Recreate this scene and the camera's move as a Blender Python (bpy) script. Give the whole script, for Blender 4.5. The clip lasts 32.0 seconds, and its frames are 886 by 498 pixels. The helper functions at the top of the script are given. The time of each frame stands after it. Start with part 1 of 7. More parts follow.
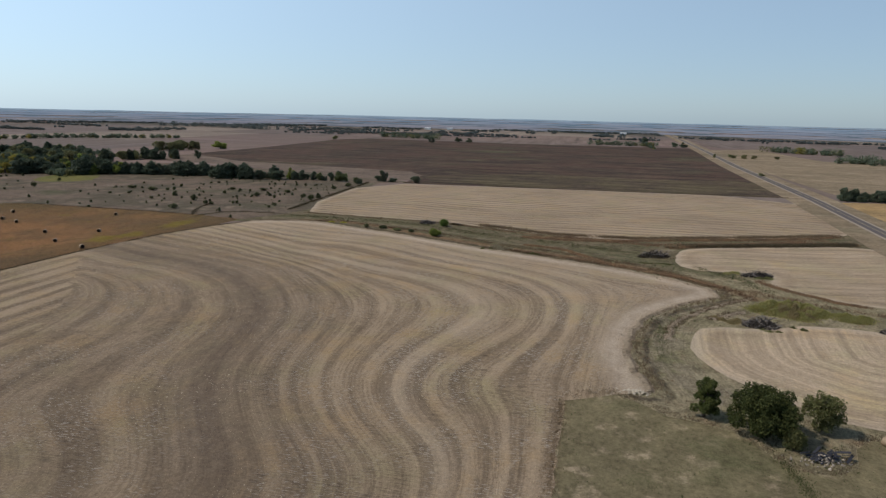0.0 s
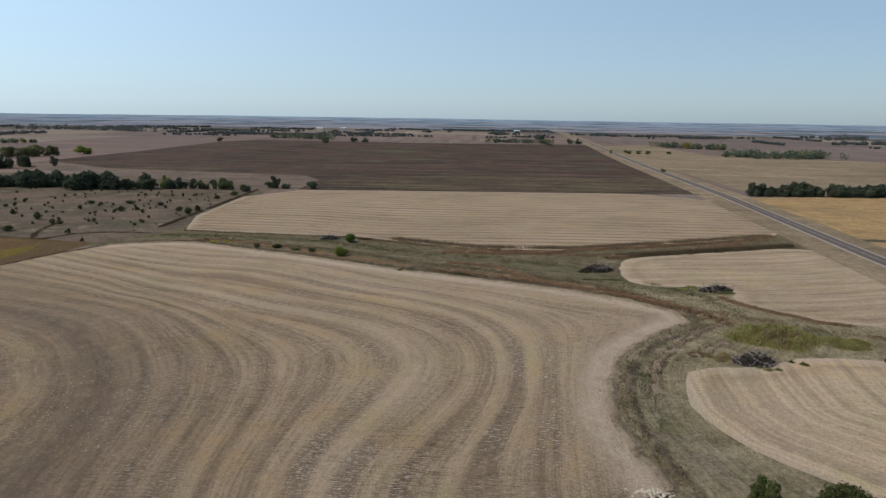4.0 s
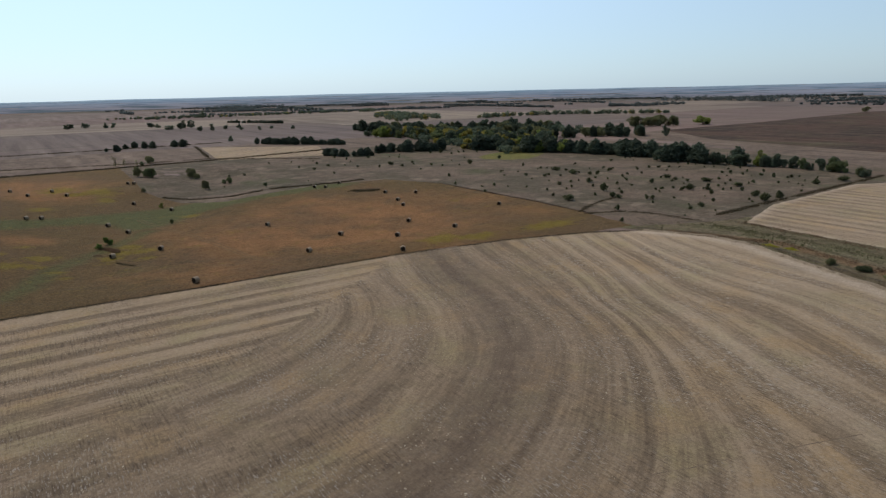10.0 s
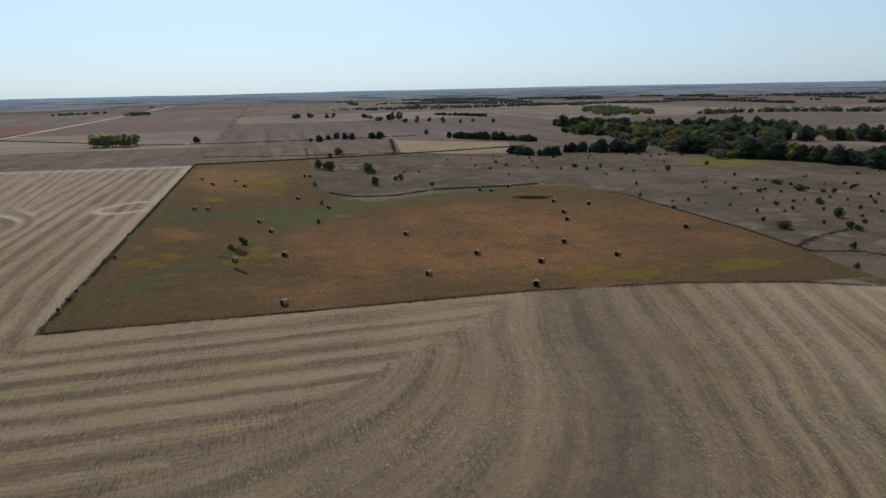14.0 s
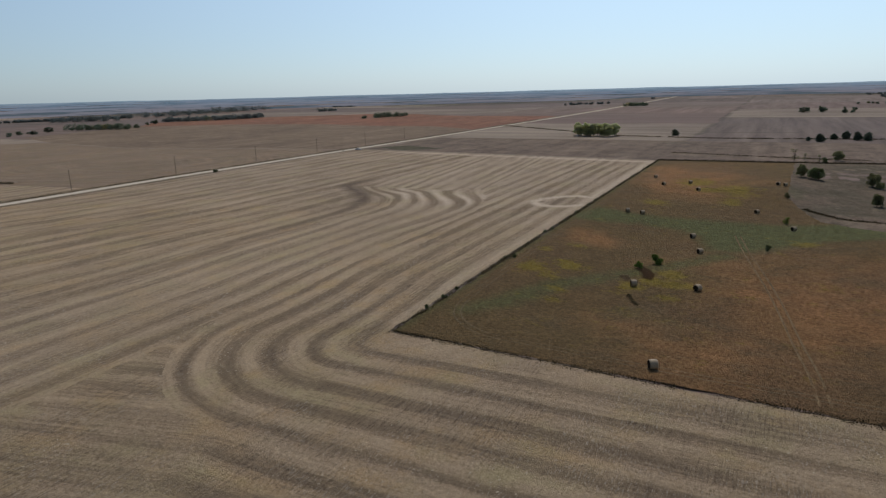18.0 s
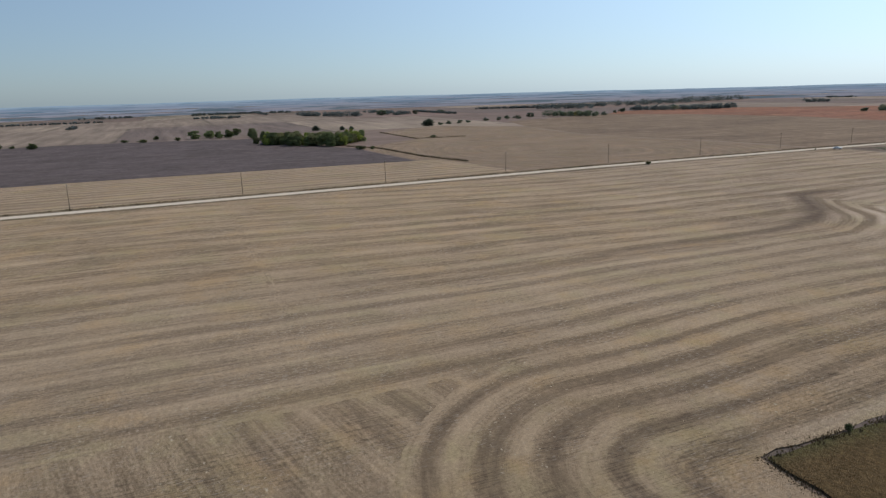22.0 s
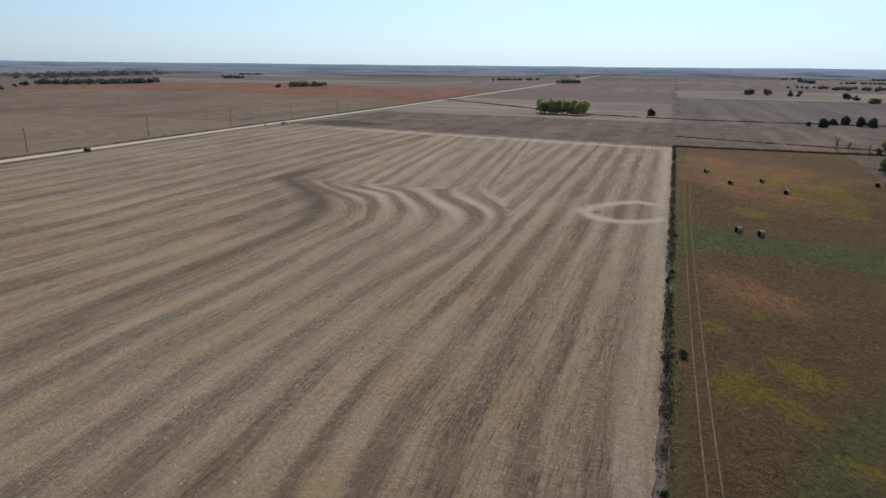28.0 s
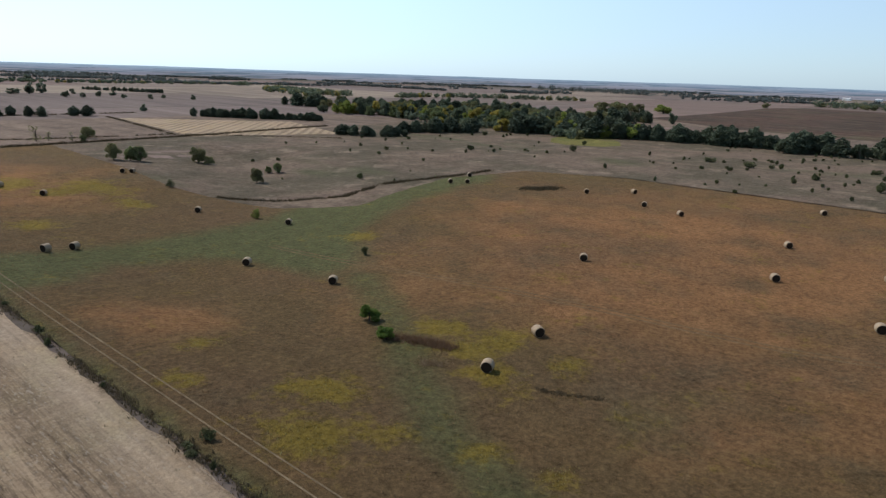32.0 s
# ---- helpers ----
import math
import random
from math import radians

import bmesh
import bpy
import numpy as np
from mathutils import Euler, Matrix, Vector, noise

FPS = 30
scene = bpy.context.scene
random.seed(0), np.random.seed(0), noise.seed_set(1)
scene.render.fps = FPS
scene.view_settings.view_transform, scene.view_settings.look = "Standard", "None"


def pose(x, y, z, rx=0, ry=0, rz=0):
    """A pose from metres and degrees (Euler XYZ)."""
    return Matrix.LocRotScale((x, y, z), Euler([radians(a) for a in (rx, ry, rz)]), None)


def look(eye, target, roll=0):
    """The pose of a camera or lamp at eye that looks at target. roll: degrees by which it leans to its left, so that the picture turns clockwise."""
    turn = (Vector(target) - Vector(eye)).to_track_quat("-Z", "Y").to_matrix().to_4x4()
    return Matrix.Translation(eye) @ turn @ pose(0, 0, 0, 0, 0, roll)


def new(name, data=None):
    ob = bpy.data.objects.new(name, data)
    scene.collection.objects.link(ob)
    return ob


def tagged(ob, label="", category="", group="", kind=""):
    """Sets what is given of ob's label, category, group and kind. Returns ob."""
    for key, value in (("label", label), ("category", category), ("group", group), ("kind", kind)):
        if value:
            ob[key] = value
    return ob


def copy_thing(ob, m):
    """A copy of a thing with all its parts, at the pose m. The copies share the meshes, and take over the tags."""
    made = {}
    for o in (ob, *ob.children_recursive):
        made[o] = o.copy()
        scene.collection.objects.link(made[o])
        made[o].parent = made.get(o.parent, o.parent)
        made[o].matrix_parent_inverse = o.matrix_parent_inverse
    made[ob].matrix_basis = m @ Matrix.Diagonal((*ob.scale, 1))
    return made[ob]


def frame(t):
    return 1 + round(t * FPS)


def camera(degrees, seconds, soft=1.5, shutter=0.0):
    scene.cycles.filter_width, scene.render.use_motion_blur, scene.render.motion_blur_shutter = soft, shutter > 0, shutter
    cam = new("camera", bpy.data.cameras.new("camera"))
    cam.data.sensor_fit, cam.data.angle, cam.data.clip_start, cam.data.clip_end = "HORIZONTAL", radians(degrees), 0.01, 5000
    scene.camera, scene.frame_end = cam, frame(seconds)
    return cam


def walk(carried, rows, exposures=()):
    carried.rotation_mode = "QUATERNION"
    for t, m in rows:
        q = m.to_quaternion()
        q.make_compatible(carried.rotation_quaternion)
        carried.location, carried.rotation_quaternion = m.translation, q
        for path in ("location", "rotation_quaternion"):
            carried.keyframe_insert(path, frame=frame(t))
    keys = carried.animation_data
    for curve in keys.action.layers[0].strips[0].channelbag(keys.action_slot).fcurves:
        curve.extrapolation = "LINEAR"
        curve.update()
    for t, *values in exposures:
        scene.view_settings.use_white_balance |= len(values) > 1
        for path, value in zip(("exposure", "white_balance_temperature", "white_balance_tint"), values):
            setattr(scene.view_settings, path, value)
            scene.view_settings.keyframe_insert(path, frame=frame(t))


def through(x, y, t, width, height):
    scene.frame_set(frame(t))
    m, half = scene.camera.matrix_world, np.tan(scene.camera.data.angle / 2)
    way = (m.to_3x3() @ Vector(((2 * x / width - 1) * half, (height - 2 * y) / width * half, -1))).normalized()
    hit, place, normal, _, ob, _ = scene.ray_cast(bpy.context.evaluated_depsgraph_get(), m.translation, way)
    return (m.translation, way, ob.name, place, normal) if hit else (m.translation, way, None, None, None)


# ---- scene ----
# ---- camera and its way ----
from mathutils.geometry import delaunay_2d_cdt

cam = camera(69.30, 32.0, soft=1.35)
walk(cam, [
    (0.0, look((-86.39, -174.22, 48.80), (9.18, -153.00, 28.39), 1.35)),
    (0.5, look((-81.95, -171.94, 48.56), (15.14, -159.03, 28.35), 1.42)),
    (1.0, look((-77.45, -169.82, 48.45), (20.18, -161.89, 28.34), 1.50)),
    (1.5, look((-72.84, -168.01, 48.40), (24.89, -161.42, 28.27), 1.50)),
    (2.0, look((-68.12, -166.58, 48.23), (29.63, -160.30, 28.11), 1.43)),
    (2.5, look((-63.20, -165.21, 48.02), (34.56, -159.11, 27.91), 1.24)),
    (3.0, look((-58.24, -163.95, 47.87), (39.54, -158.05, 27.76), 1.07)),
    (3.5, look((-53.23, -162.89, 47.76), (44.55, -157.17, 27.60), 0.95)),
    (5.5, look((-32.61, -160.02, 47.05), (65.16, -155.08, 26.63), 0.54)),
    (6.0, look((-27.28, -159.74, 46.66), (70.51, -155.46, 26.16), 0.49)),
    (6.5, look((-21.94, -159.44, 46.15), (75.69, -161.01, 24.56), 0.45)),
    (7.0, look((-16.70, -159.03, 45.69), (80.21, -162.74, 21.30), 0.45)),
    (7.5, look((-11.65, -158.56, 45.35), (85.22, -162.42, 20.83), 0.38)),
    (8.0, look((-7.14, -158.13, 45.00), (88.67, -143.75, 20.24), -0.34)),
    (8.5, look((-2.75, -157.72, 44.65), (85.26, -117.01, 20.21), -0.32)),
    (9.0, look((2.14, -157.04, 44.44), (79.06, -97.96, 20.08), -0.83)),
    (9.5, look((7.62, -155.89, 44.17), (72.00, -83.28, 20.01), -0.97)),
    (10.0, look((13.22, -154.39, 43.83), (67.16, -73.70, 19.74), -1.26)),
    (10.5, look((18.71, -152.64, 43.47), (65.95, -67.83, 19.45), -1.37)),
    (11.0, look((23.86, -150.51, 43.18), (67.11, -63.60, 19.17), -1.53)),
    (11.5, look((28.43, -147.89, 43.07), (69.34, -59.86, 19.03), -1.56)),
    (12.0, look((32.52, -144.85, 43.20), (72.18, -56.28, 19.09), -1.56)),
    (12.5, look((36.07, -141.49, 43.56), (73.41, -51.97, 19.24), -1.42)),
    (13.0, look((39.16, -137.90, 43.95), (72.55, -46.87, 19.46), -1.20)),
    (13.5, look((42.20, -134.27, 44.10), (71.36, -41.82, 19.58), -1.16)),
    (15.5, look((54.69, -118.84, 43.97), (60.21, -22.01, 19.64), -1.22)),
    (16.0, look((56.48, -114.30, 43.69), (51.59, -17.39, 19.50), -1.35)),
    (16.5, look((57.91, -109.49, 43.42), (42.67, -13.64, 19.35), -1.38)),
    (17.0, look((58.91, -104.51, 43.18), (33.53, -10.83, 19.10), -1.45)),
    (17.5, look((59.61, -99.46, 42.98), (24.36, -9.03, 18.91), -1.57)),
    (18.0, look((59.90, -94.30, 42.82), (15.19, -8.16, 18.73), -1.52)),
    (18.5, look((60.01, -89.18, 42.49), (6.56, -8.17, 18.38), -1.60)),
    (19.0, look((59.49, -84.06, 41.99), (-1.19, -8.29, 17.94), -1.65)),
    (19.5, look((58.48, -78.89, 41.39), (-8.36, -8.46, 17.49), -1.71)),
    (20.0, look((56.97, -73.80, 40.82), (-16.45, -10.18, 17.12), -1.47)),
    (20.5, look((54.72, -68.89, 40.40), (-23.82, -11.71, 16.72), -1.61)),
    (21.0, look((51.84, -64.22, 40.07), (-31.32, -13.94, 16.48), -1.57)),
    (21.5, look((48.35, -59.99, 39.92), (-39.07, -17.56, 16.31), -1.72)),
    (22.0, look((44.66, -56.09, 39.80), (-45.11, -18.91, 16.15), -1.69)),
    (22.5, look((41.00, -52.49, 39.66), (-50.07, -18.70, 15.88), -1.71)),
    (23.0, look((37.41, -49.03, 39.44), (-55.65, -21.20, 15.66), -1.58)),
    (23.5, look((33.75, -45.92, 39.19), (-59.99, -20.52, 15.34), -1.73)),
    (24.0, look((30.17, -43.55, 39.01), (-63.61, -18.44, 15.02), -1.59)),
    (24.5, look((26.68, -41.84, 38.88), (-66.79, -15.74, 14.75), -1.52)),
    (26.5, look((10.21, -34.31, 38.61), (-64.61, 27.23, 13.82), -0.84)),
    (27.0, look((5.83, -31.51, 37.85), (-49.57, 47.90, 12.89), -0.05)),
    (27.5, look((1.57, -28.51, 37.08), (-39.03, 59.01, 10.76), 0.34)),
    (28.0, look((-2.44, -25.17, 36.49), (-33.96, 65.55, 8.62), 0.61)),
    (28.5, look((-6.01, -21.61, 36.07), (-37.76, 69.03, 8.21), 0.55)),
    (29.0, look((-9.21, -17.79, 35.71), (-44.90, 71.36, 7.81), 0.37)),
    (29.5, look((-12.14, -13.75, 35.35), (-49.05, 74.87, 7.38), 0.27)),
    (30.0, look((-14.82, -9.55, 35.01), (-52.88, 78.58, 7.02), 0.11)),
    (30.5, look((-17.12, -5.36, 34.54), (-55.40, 82.69, 6.58), 0.03)),
    (31.0, look((-19.25, -0.72, 33.86), (-9.00, 94.80, 6.20), 0.40)),
    (31.5, look((-21.40, 3.95, 32.85), (36.60, 80.78, 6.00), 1.60)),
    (32.0, look((-23.05, 8.95, 31.95), (50.45, 71.42, 5.86), 1.95)),

], exposures=((0.0, -0.19, 6500, 10), (1.0, -0.11, 6500, 10), (3.0, -0.13, 6500, 10), (6.0, -0.06, 6500, 10), (8.0, 0.0, 6500, 10), (10.0, -0.26, 6500, 10), (11.5, -0.47, 6500, 10), (13.0, -0.38, 6500, 10), (16.0, -0.54, 6500, 10), (19.0, -0.42, 6500, 10), (21.0, -0.18, 6500, 10),
                   (23.0, -0.03, 6330, 10), (24.5, 0.0, 6330, 10), (28.0, -0.25, 6250, 10), (30.0, -0.25, 6250, 10), (31.0, -0.26, 6350, 10), (32.0, 0.13, 6400, 10)))

# ---- light ----
SUN_ELEVATION, SUN_TURN = radians(50), radians(-13)
world = bpy.data.worlds.new("sky")
scene.world = world
world.use_nodes = True
wn = world.node_tree
sky = wn.nodes.new("ShaderNodeTexSky")
sky.sky_type, sky.sun_disc = "NISHITA", False
sky.sun_elevation, sky.sun_rotation = SUN_ELEVATION, SUN_TURN
sky.altitude, sky.air_density, sky.dust_density, sky.ozone_density = 300, 1.0, 0.9, 2.5
def sky_node(kind, op, *values):
    n = wn.nodes.new(kind)
    if op:
        n.operation = op
    for s, v in zip(n.inputs, values):
        if isinstance(v, bpy.types.NodeSocket):
            wn.links.new(v, s)
        else:
            s.default_value = v
    return n


# hazy air: palest low down and round the sun, thinner towards the zenith
toward = Vector((math.sin(SUN_TURN) * math.cos(SUN_ELEVATION), math.cos(SUN_TURN) * math.cos(SUN_ELEVATION), math.sin(SUN_ELEVATION)))
heading = wn.nodes.new("ShaderNodeTexCoord").outputs["Generated"]
glow = sky_node("ShaderNodeVectorMath", "DOT_PRODUCT", heading, tuple(toward)).outputs["Value"]
glow = sky_node("ShaderNodeMath", "POWER", sky_node("ShaderNodeMath", "MULTIPLY_ADD", glow, 0.5, 0.5).outputs[0], 3.0).outputs[0]
glow = sky_node("ShaderNodeMath", "MULTIPLY_ADD", glow, 1.15, 0.60).outputs[0]
up = wn.nodes.new("ShaderNodeSeparateXYZ")
wn.links.new(heading, up.inputs[0])
thin = wn.nodes.new("ShaderNodeMapRange")
thin.interpolation_type = "SMOOTHSTEP"
for s, v in zip(thin.inputs, (up.outputs[2], 0.2, 0.75, 1.0, 0.2)):
    if isinstance(v, bpy.types.NodeSocket):
        wn.links.new(v, s)
    else:
        s.default_value = v
drift = sky_node("ShaderNodeVectorMath", "DOT_PRODUCT", heading, (0.27, 0.30, 0.0)).outputs["Value"]
drift = sky_node("ShaderNodeMath", "ADD", drift, 0.88).outputs[0]
glow = sky_node("ShaderNodeMath", "MULTIPLY", glow, drift).outputs[0]
amount = sky_node("ShaderNodeMath", "MULTIPLY", glow, thin.outputs[0]).outputs[0]
air = sky_node("ShaderNodeVectorMath", "SCALE", (2.84, 3.71, 4.40))
wn.links.new(amount, air.inputs["Scale"])
haze = sky_node("ShaderNodeVectorMath", "MULTIPLY_ADD", sky.outputs[0], (0.34, 0.392, 0.456), air.outputs[0])
wn.links.new(haze.outputs[0], wn.nodes["Background"].inputs[0])
wn.nodes["Background"].inputs[1].default_value = 0.13
sun_data = bpy.data.lights.new("sun", "SUN")
sun_data.energy, sun_data.angle, sun_data.color = 3.0, radians(0.6), (1.0, 0.915, 0.83)
sun = new("sun", sun_data)
sun.matrix_world = look(toward * 300, (0, 0, 0))


# ---- materials ----
class Nodes:
    """A short way to write node materials."""

    def __init__(self, name, rough=0.9, spec=0.15):
        self.m = bpy.data.materials.new(name)
        self.m.use_nodes = True
        self.t = self.m.node_tree
        self.b = self.t.nodes["Principled BSDF"]
        self.b.inputs["Roughness"].default_value = rough
        self.b.inputs["Specular IOR Level"].default_value = spec

    def put(self, socket, value):
        if isinstance(value, bpy.types.NodeSocket):
            self.t.links.new(value, socket)
        elif isinstance(value, (tuple, list)) and len(value) == 3 and len(socket.default_value) == 4:
            socket.default_value = (*value, 1)
        else:
            socket.default_value = value

    def math(self, op, a, b=0.0, c=0.0):
        n = self.t.nodes.new("ShaderNodeMath")
        n.operation = op
        for s, v in zip(n.inputs, (a, b, c)):
            self.put(s, v)
        return n.outputs[0]

    def noise(self, scale, detail=4.0, rough=0.55, at=None, warp=0.0):
        n = self.t.nodes.new("ShaderNodeTexNoise")
        n.inputs["Scale"].default_value, n.inputs["Detail"].default_value = scale, detail
        n.inputs["Roughness"].default_value, n.inputs["Distortion"].default_value = rough, warp
        self.put(n.inputs["Vector"], at if at is not None else self.place())
        return n.outputs["Fac"]

    def place(self):
        n = self.t.nodes.new("ShaderNodeNewGeometry")
        return n.outputs["Position"]

    def local(self):
        return self.t.nodes.new("ShaderNodeTexCoord").outputs["Object"]

    def attr(self, name):
        n = self.t.nodes.new("ShaderNodeAttribute")
        n.attribute_name = name
        return n.outputs["Fac"]

    def rand(self):
        return self.t.nodes.new("ShaderNodeObjectInfo").outputs["Random"]

    def island(self):
        return self.t.nodes.new("ShaderNodeNewGeometry").outputs["Random Per Island"]

    def scaled(self, sx, sy, sz, at=None, turn=0.0):
        n = self.t.nodes.new("ShaderNodeMapping")
        n.inputs["Scale"].default_value = (sx, sy, sz)
        n.inputs["Rotation"].default_value = (0, 0, turn)
        self.put(n.inputs["Vector"], at if at is not None else self.place())
        return n.outputs[0]

    def step(self, v, lo, hi, a=0.0, b=1.0):
        n = self.t.nodes.new("ShaderNodeMapRange")
        n.interpolation_type = "SMOOTHSTEP"
        for s, x in zip(n.inputs, (v, lo, hi, a, b)):
            self.put(s, x)
        return n.outputs[0]

    def mix(self, f, a, b):
        n = self.t.nodes.new("ShaderNodeMix")
        n.data_type = "RGBA"
        self.put(n.inputs[0], f)
        self.put(n.inputs[6], a)
        self.put(n.inputs[7], b)
        return n.outputs[2]

    def math_vector(self, a, b):
        n = self.t.nodes.new("ShaderNodeVectorMath")
        self.put(n.inputs[0], a)
        self.put(n.inputs[1], b)
        return n.outputs[0]

    def times(self, col, f):
        n = self.t.nodes.new("ShaderNodeVectorMath")
        n.operation = "SCALE"
        self.put(n.inputs[0], col)
        self.put(n.inputs["Scale"], f)
        return n.outputs[0]

    def done(self, col, height=None, strength=0.4, distance=0.1):
        self.put(self.b.inputs["Base Color"], col)
        if height is not None:
            n = self.t.nodes.new("ShaderNodeBump")
            n.inputs["Strength"].default_value, n.inputs["Distance"].default_value = strength, distance
            self.put(n.inputs["Height"], height)
            self.put(self.b.inputs["Normal"], n.outputs[0])
        return self.m


def stubble(name, light, dark, period=6.8, contrast=1.0):
    """Cut grain stubble: golden chaff swaths along the harvest lines, grey-brown stubble with drill rows and loose straw between them."""
    n = Nodes(name, 0.95, 0.05)
    pick = n.math("GREATER_THAN", n.math("ADD", n.attr("side"), n.math("MULTIPLY", n.math("SUBTRACT", n.noise(0.25, 4), 0.5), 9.0)), 0.0)
    lane = n.math("ADD", n.math("MULTIPLY", n.attr("swath_b"), pick), n.math("MULTIPLY", n.attr("swath"), n.math("SUBTRACT", 1.0, pick)))
    inner = n.math("GREATER_THAN", n.math("ADD", n.attr("side_inner"), n.math("MULTIPLY", n.math("SUBTRACT", n.noise(0.35, 4), 0.5), 1.5)), 0.0)
    inner = n.math("MULTIPLY", inner, n.math("SUBTRACT", 1.0, pick))
    lane = n.math("ADD", n.math("MULTIPLY", n.attr("swath_inner"), inner), n.math("MULTIPLY", lane, n.math("SUBTRACT", 1.0, inner)))
    s = n.math("ADD", lane, n.math("MULTIPLY", n.math("SUBTRACT", n.noise(0.05, 3), 0.5), 2.2))
    s = n.math("ADD", s, n.math("MULTIPLY", n.math("SUBTRACT", n.noise(0.5, 6, 0.75), 0.5), 2.0))
    rows = n.t.nodes.new("ShaderNodeCombineXYZ")
    n.put(rows.inputs[0], lane)
    n.put(rows.inputs[1], n.attr("along"))
    u = n.math("DIVIDE", s, period)
    k = n.math("FLOOR", n.math("ADD", u, 0.5))
    d = n.math("ABSOLUTE", n.math("SUBTRACT", u, k))
    which = n.t.nodes.new("ShaderNodeTexWhiteNoise")
    which.noise_dimensions = "1D"
    n.put(which.inputs["W"], k)
    each = n.t.nodes.new("ShaderNodeSeparateColor")
    n.put(each.inputs[0], which.outputs["Color"])
    wide = n.math("MULTIPLY_ADD", each.outputs[0], 0.12, 0.05)
    trough = n.step(n.math("SUBTRACT", d, wide), -0.03, 0.27)
    patchy = n.step(n.noise(0.03, 3, at=n.scaled(1, 1, 1)), 0.32, 0.60, 0.45, 1.0)
    depth = n.math("MULTIPLY", n.math("MULTIPLY", n.math("MULTIPLY_ADD", each.outputs[1], 0.75, 0.35), patchy), n.math("MULTIPLY", n.attr("firm"), contrast))
    v = n.math("MULTIPLY_ADD", n.math("MULTIPLY", n.math("SUBTRACT", trough, 0.62), depth), 0.86, 0.56)
    # a second, narrower line that the machine's wheels leave in the middle of a pass
    wheel = n.math("SUBTRACT", 1.0, n.step(n.math("ABSOLUTE", n.math("SUBTRACT", d, 0.36)), 0.02, 0.08))
    v = n.math("SUBTRACT", v, n.math("MULTIPLY", n.math("MULTIPLY", wheel, patchy), n.math("MULTIPLY", each.outputs[2], 0.18)))
    v = n.math("ADD", v, n.math("MULTIPLY", n.math("SUBTRACT", n.noise(0.018, 4), 0.5), 0.6))
    v = n.math("ADD", v, n.math("MULTIPLY", n.math("SUBTRACT", n.noise(1.0, 5, 0.75, at=n.scaled(1.25, 0.05, 1, at=rows.outputs[0])), 0.5), 1.5))
    v = n.math("ADD", v, n.math("MULTIPLY", n.math("SUBTRACT", n.noise(0.7, 6, 0.8), 0.5), 1.2))
    v = n.math("ADD", v, n.math("MULTIPLY", n.math("SUBTRACT", n.noise(1.0, 5, 0.7, at=n.scaled(0.45, 0.022, 1, at=rows.outputs[0])), 0.5), 1.5))
    chaff = n.step(v, -0.05, 1.10)
    grey = tuple(q * k for q, k in zip(light, (0.52, 0.505, 0.485)))
    # distance haze put into the chaff colour: greyer and bluer further north
    far_haze = n.math("MULTIPLY", n.attr("far_haze"), 0.85)
    light0 = light
    straw_gold = (light[0] * 0.98, light[1] * 0.86, light[2] * 0.62)
    light = n.mix(far_haze, light, (light[0] * 0.93, light[1] * 0.99, light[2] * 1.16))
    col = n.mix(n.math("MULTIPLY", n.step(n.noise(0.05, 4, 0.6), 0.35, 0.65), 0.6), grey, dark)
    col = n.mix(chaff, col, light)
    gold = n.math("MULTIPLY", n.math("MULTIPLY", n.step(n.noise(0.07, 5, 0.65, at=n.scaled(1, 1, 1, turn=0.5)), 0.48, 0.66), chaff), n.math("MULTIPLY_ADD", far_haze, -0.5, 0.6))
    col = n.mix(gold, col, straw_gold)
    # thin green of sprouted grain
    sprout = n.math("MULTIPLY", n.step(n.noise(0.055, 5, 0.65, at=n.scaled(1, 1, 1, turn=1.3)), 0.46, 0.66), n.math("MULTIPLY_ADD", chaff, 0.35, 0.1))
    col = n.mix(sprout, col, n.mix(chaff, (dark[0] * 0.95, dark[1] * 1.12, dark[2] * 0.9), (light0[0] * 0.80, light0[1] * 0.94, light0[2] * 0.66)))
    # drill rows and straw show most where little chaff lies
    bare = n.math("SUBTRACT", 1.0, n.math("MULTIPLY", chaff, 0.75))
    patch = n.step(n.noise(0.045, 4, 0.6, at=n.scaled(1, 1, 1, turn=0.7)), 0.40, 0.60)
    drill = n.noise(1.0, 3, 0.65, at=n.scaled(3.4, 0.22, 1.0))
    gap = n.math("MULTIPLY", n.math("MULTIPLY", n.step(drill, 0.49, 0.42), patch), n.math("MULTIPLY", bare, 0.72))
    col = n.mix(gap, col, tuple(q * 0.62 for q in dark))
    straw = n.math("MULTIPLY", n.step(n.noise(1.0, 3, 0.6, at=n.scaled(4.4, 0.8, 1.0, turn=0.06)), 0.55, 0.61), n.step(n.noise(0.06, 4, 0.65), 0.38, 0.60))
    col = n.mix(n.math("MULTIPLY", straw, n.math("MULTIPLY", bare, n.math("MULTIPLY_ADD", pick, 0.4, 0.4))), col, (0.54, 0.48, 0.40))
    speck = n.step(n.noise(2.4, 4, 0.75), 0.56, 0.72)
    col = n.mix(n.math("MULTIPLY", speck, 0.28), col, tuple(q * 0.6 for q in dark))
    mark = n.math("MULTIPLY", n.attr("mark"), n.step(n.noise(0.3, 5, 0.7), 0.25, 0.62, 0.55, 1.0))
    col = n.mix(n.math("MULTIPLY", n.math("MAXIMUM", mark, 0.0), 0.7), col, (0.520, 0.418, 0.315))
    col = n.mix(n.math("MULTIPLY", n.math("MAXIMUM", n.math("MULTIPLY", mark, -1.0), 0.0), 0.62), col, (0.138, 0.102, 0.075))
    grain = n.math("MULTIPLY_ADD", n.noise(2.0, 5, 0.9), 1.6, 0.20)
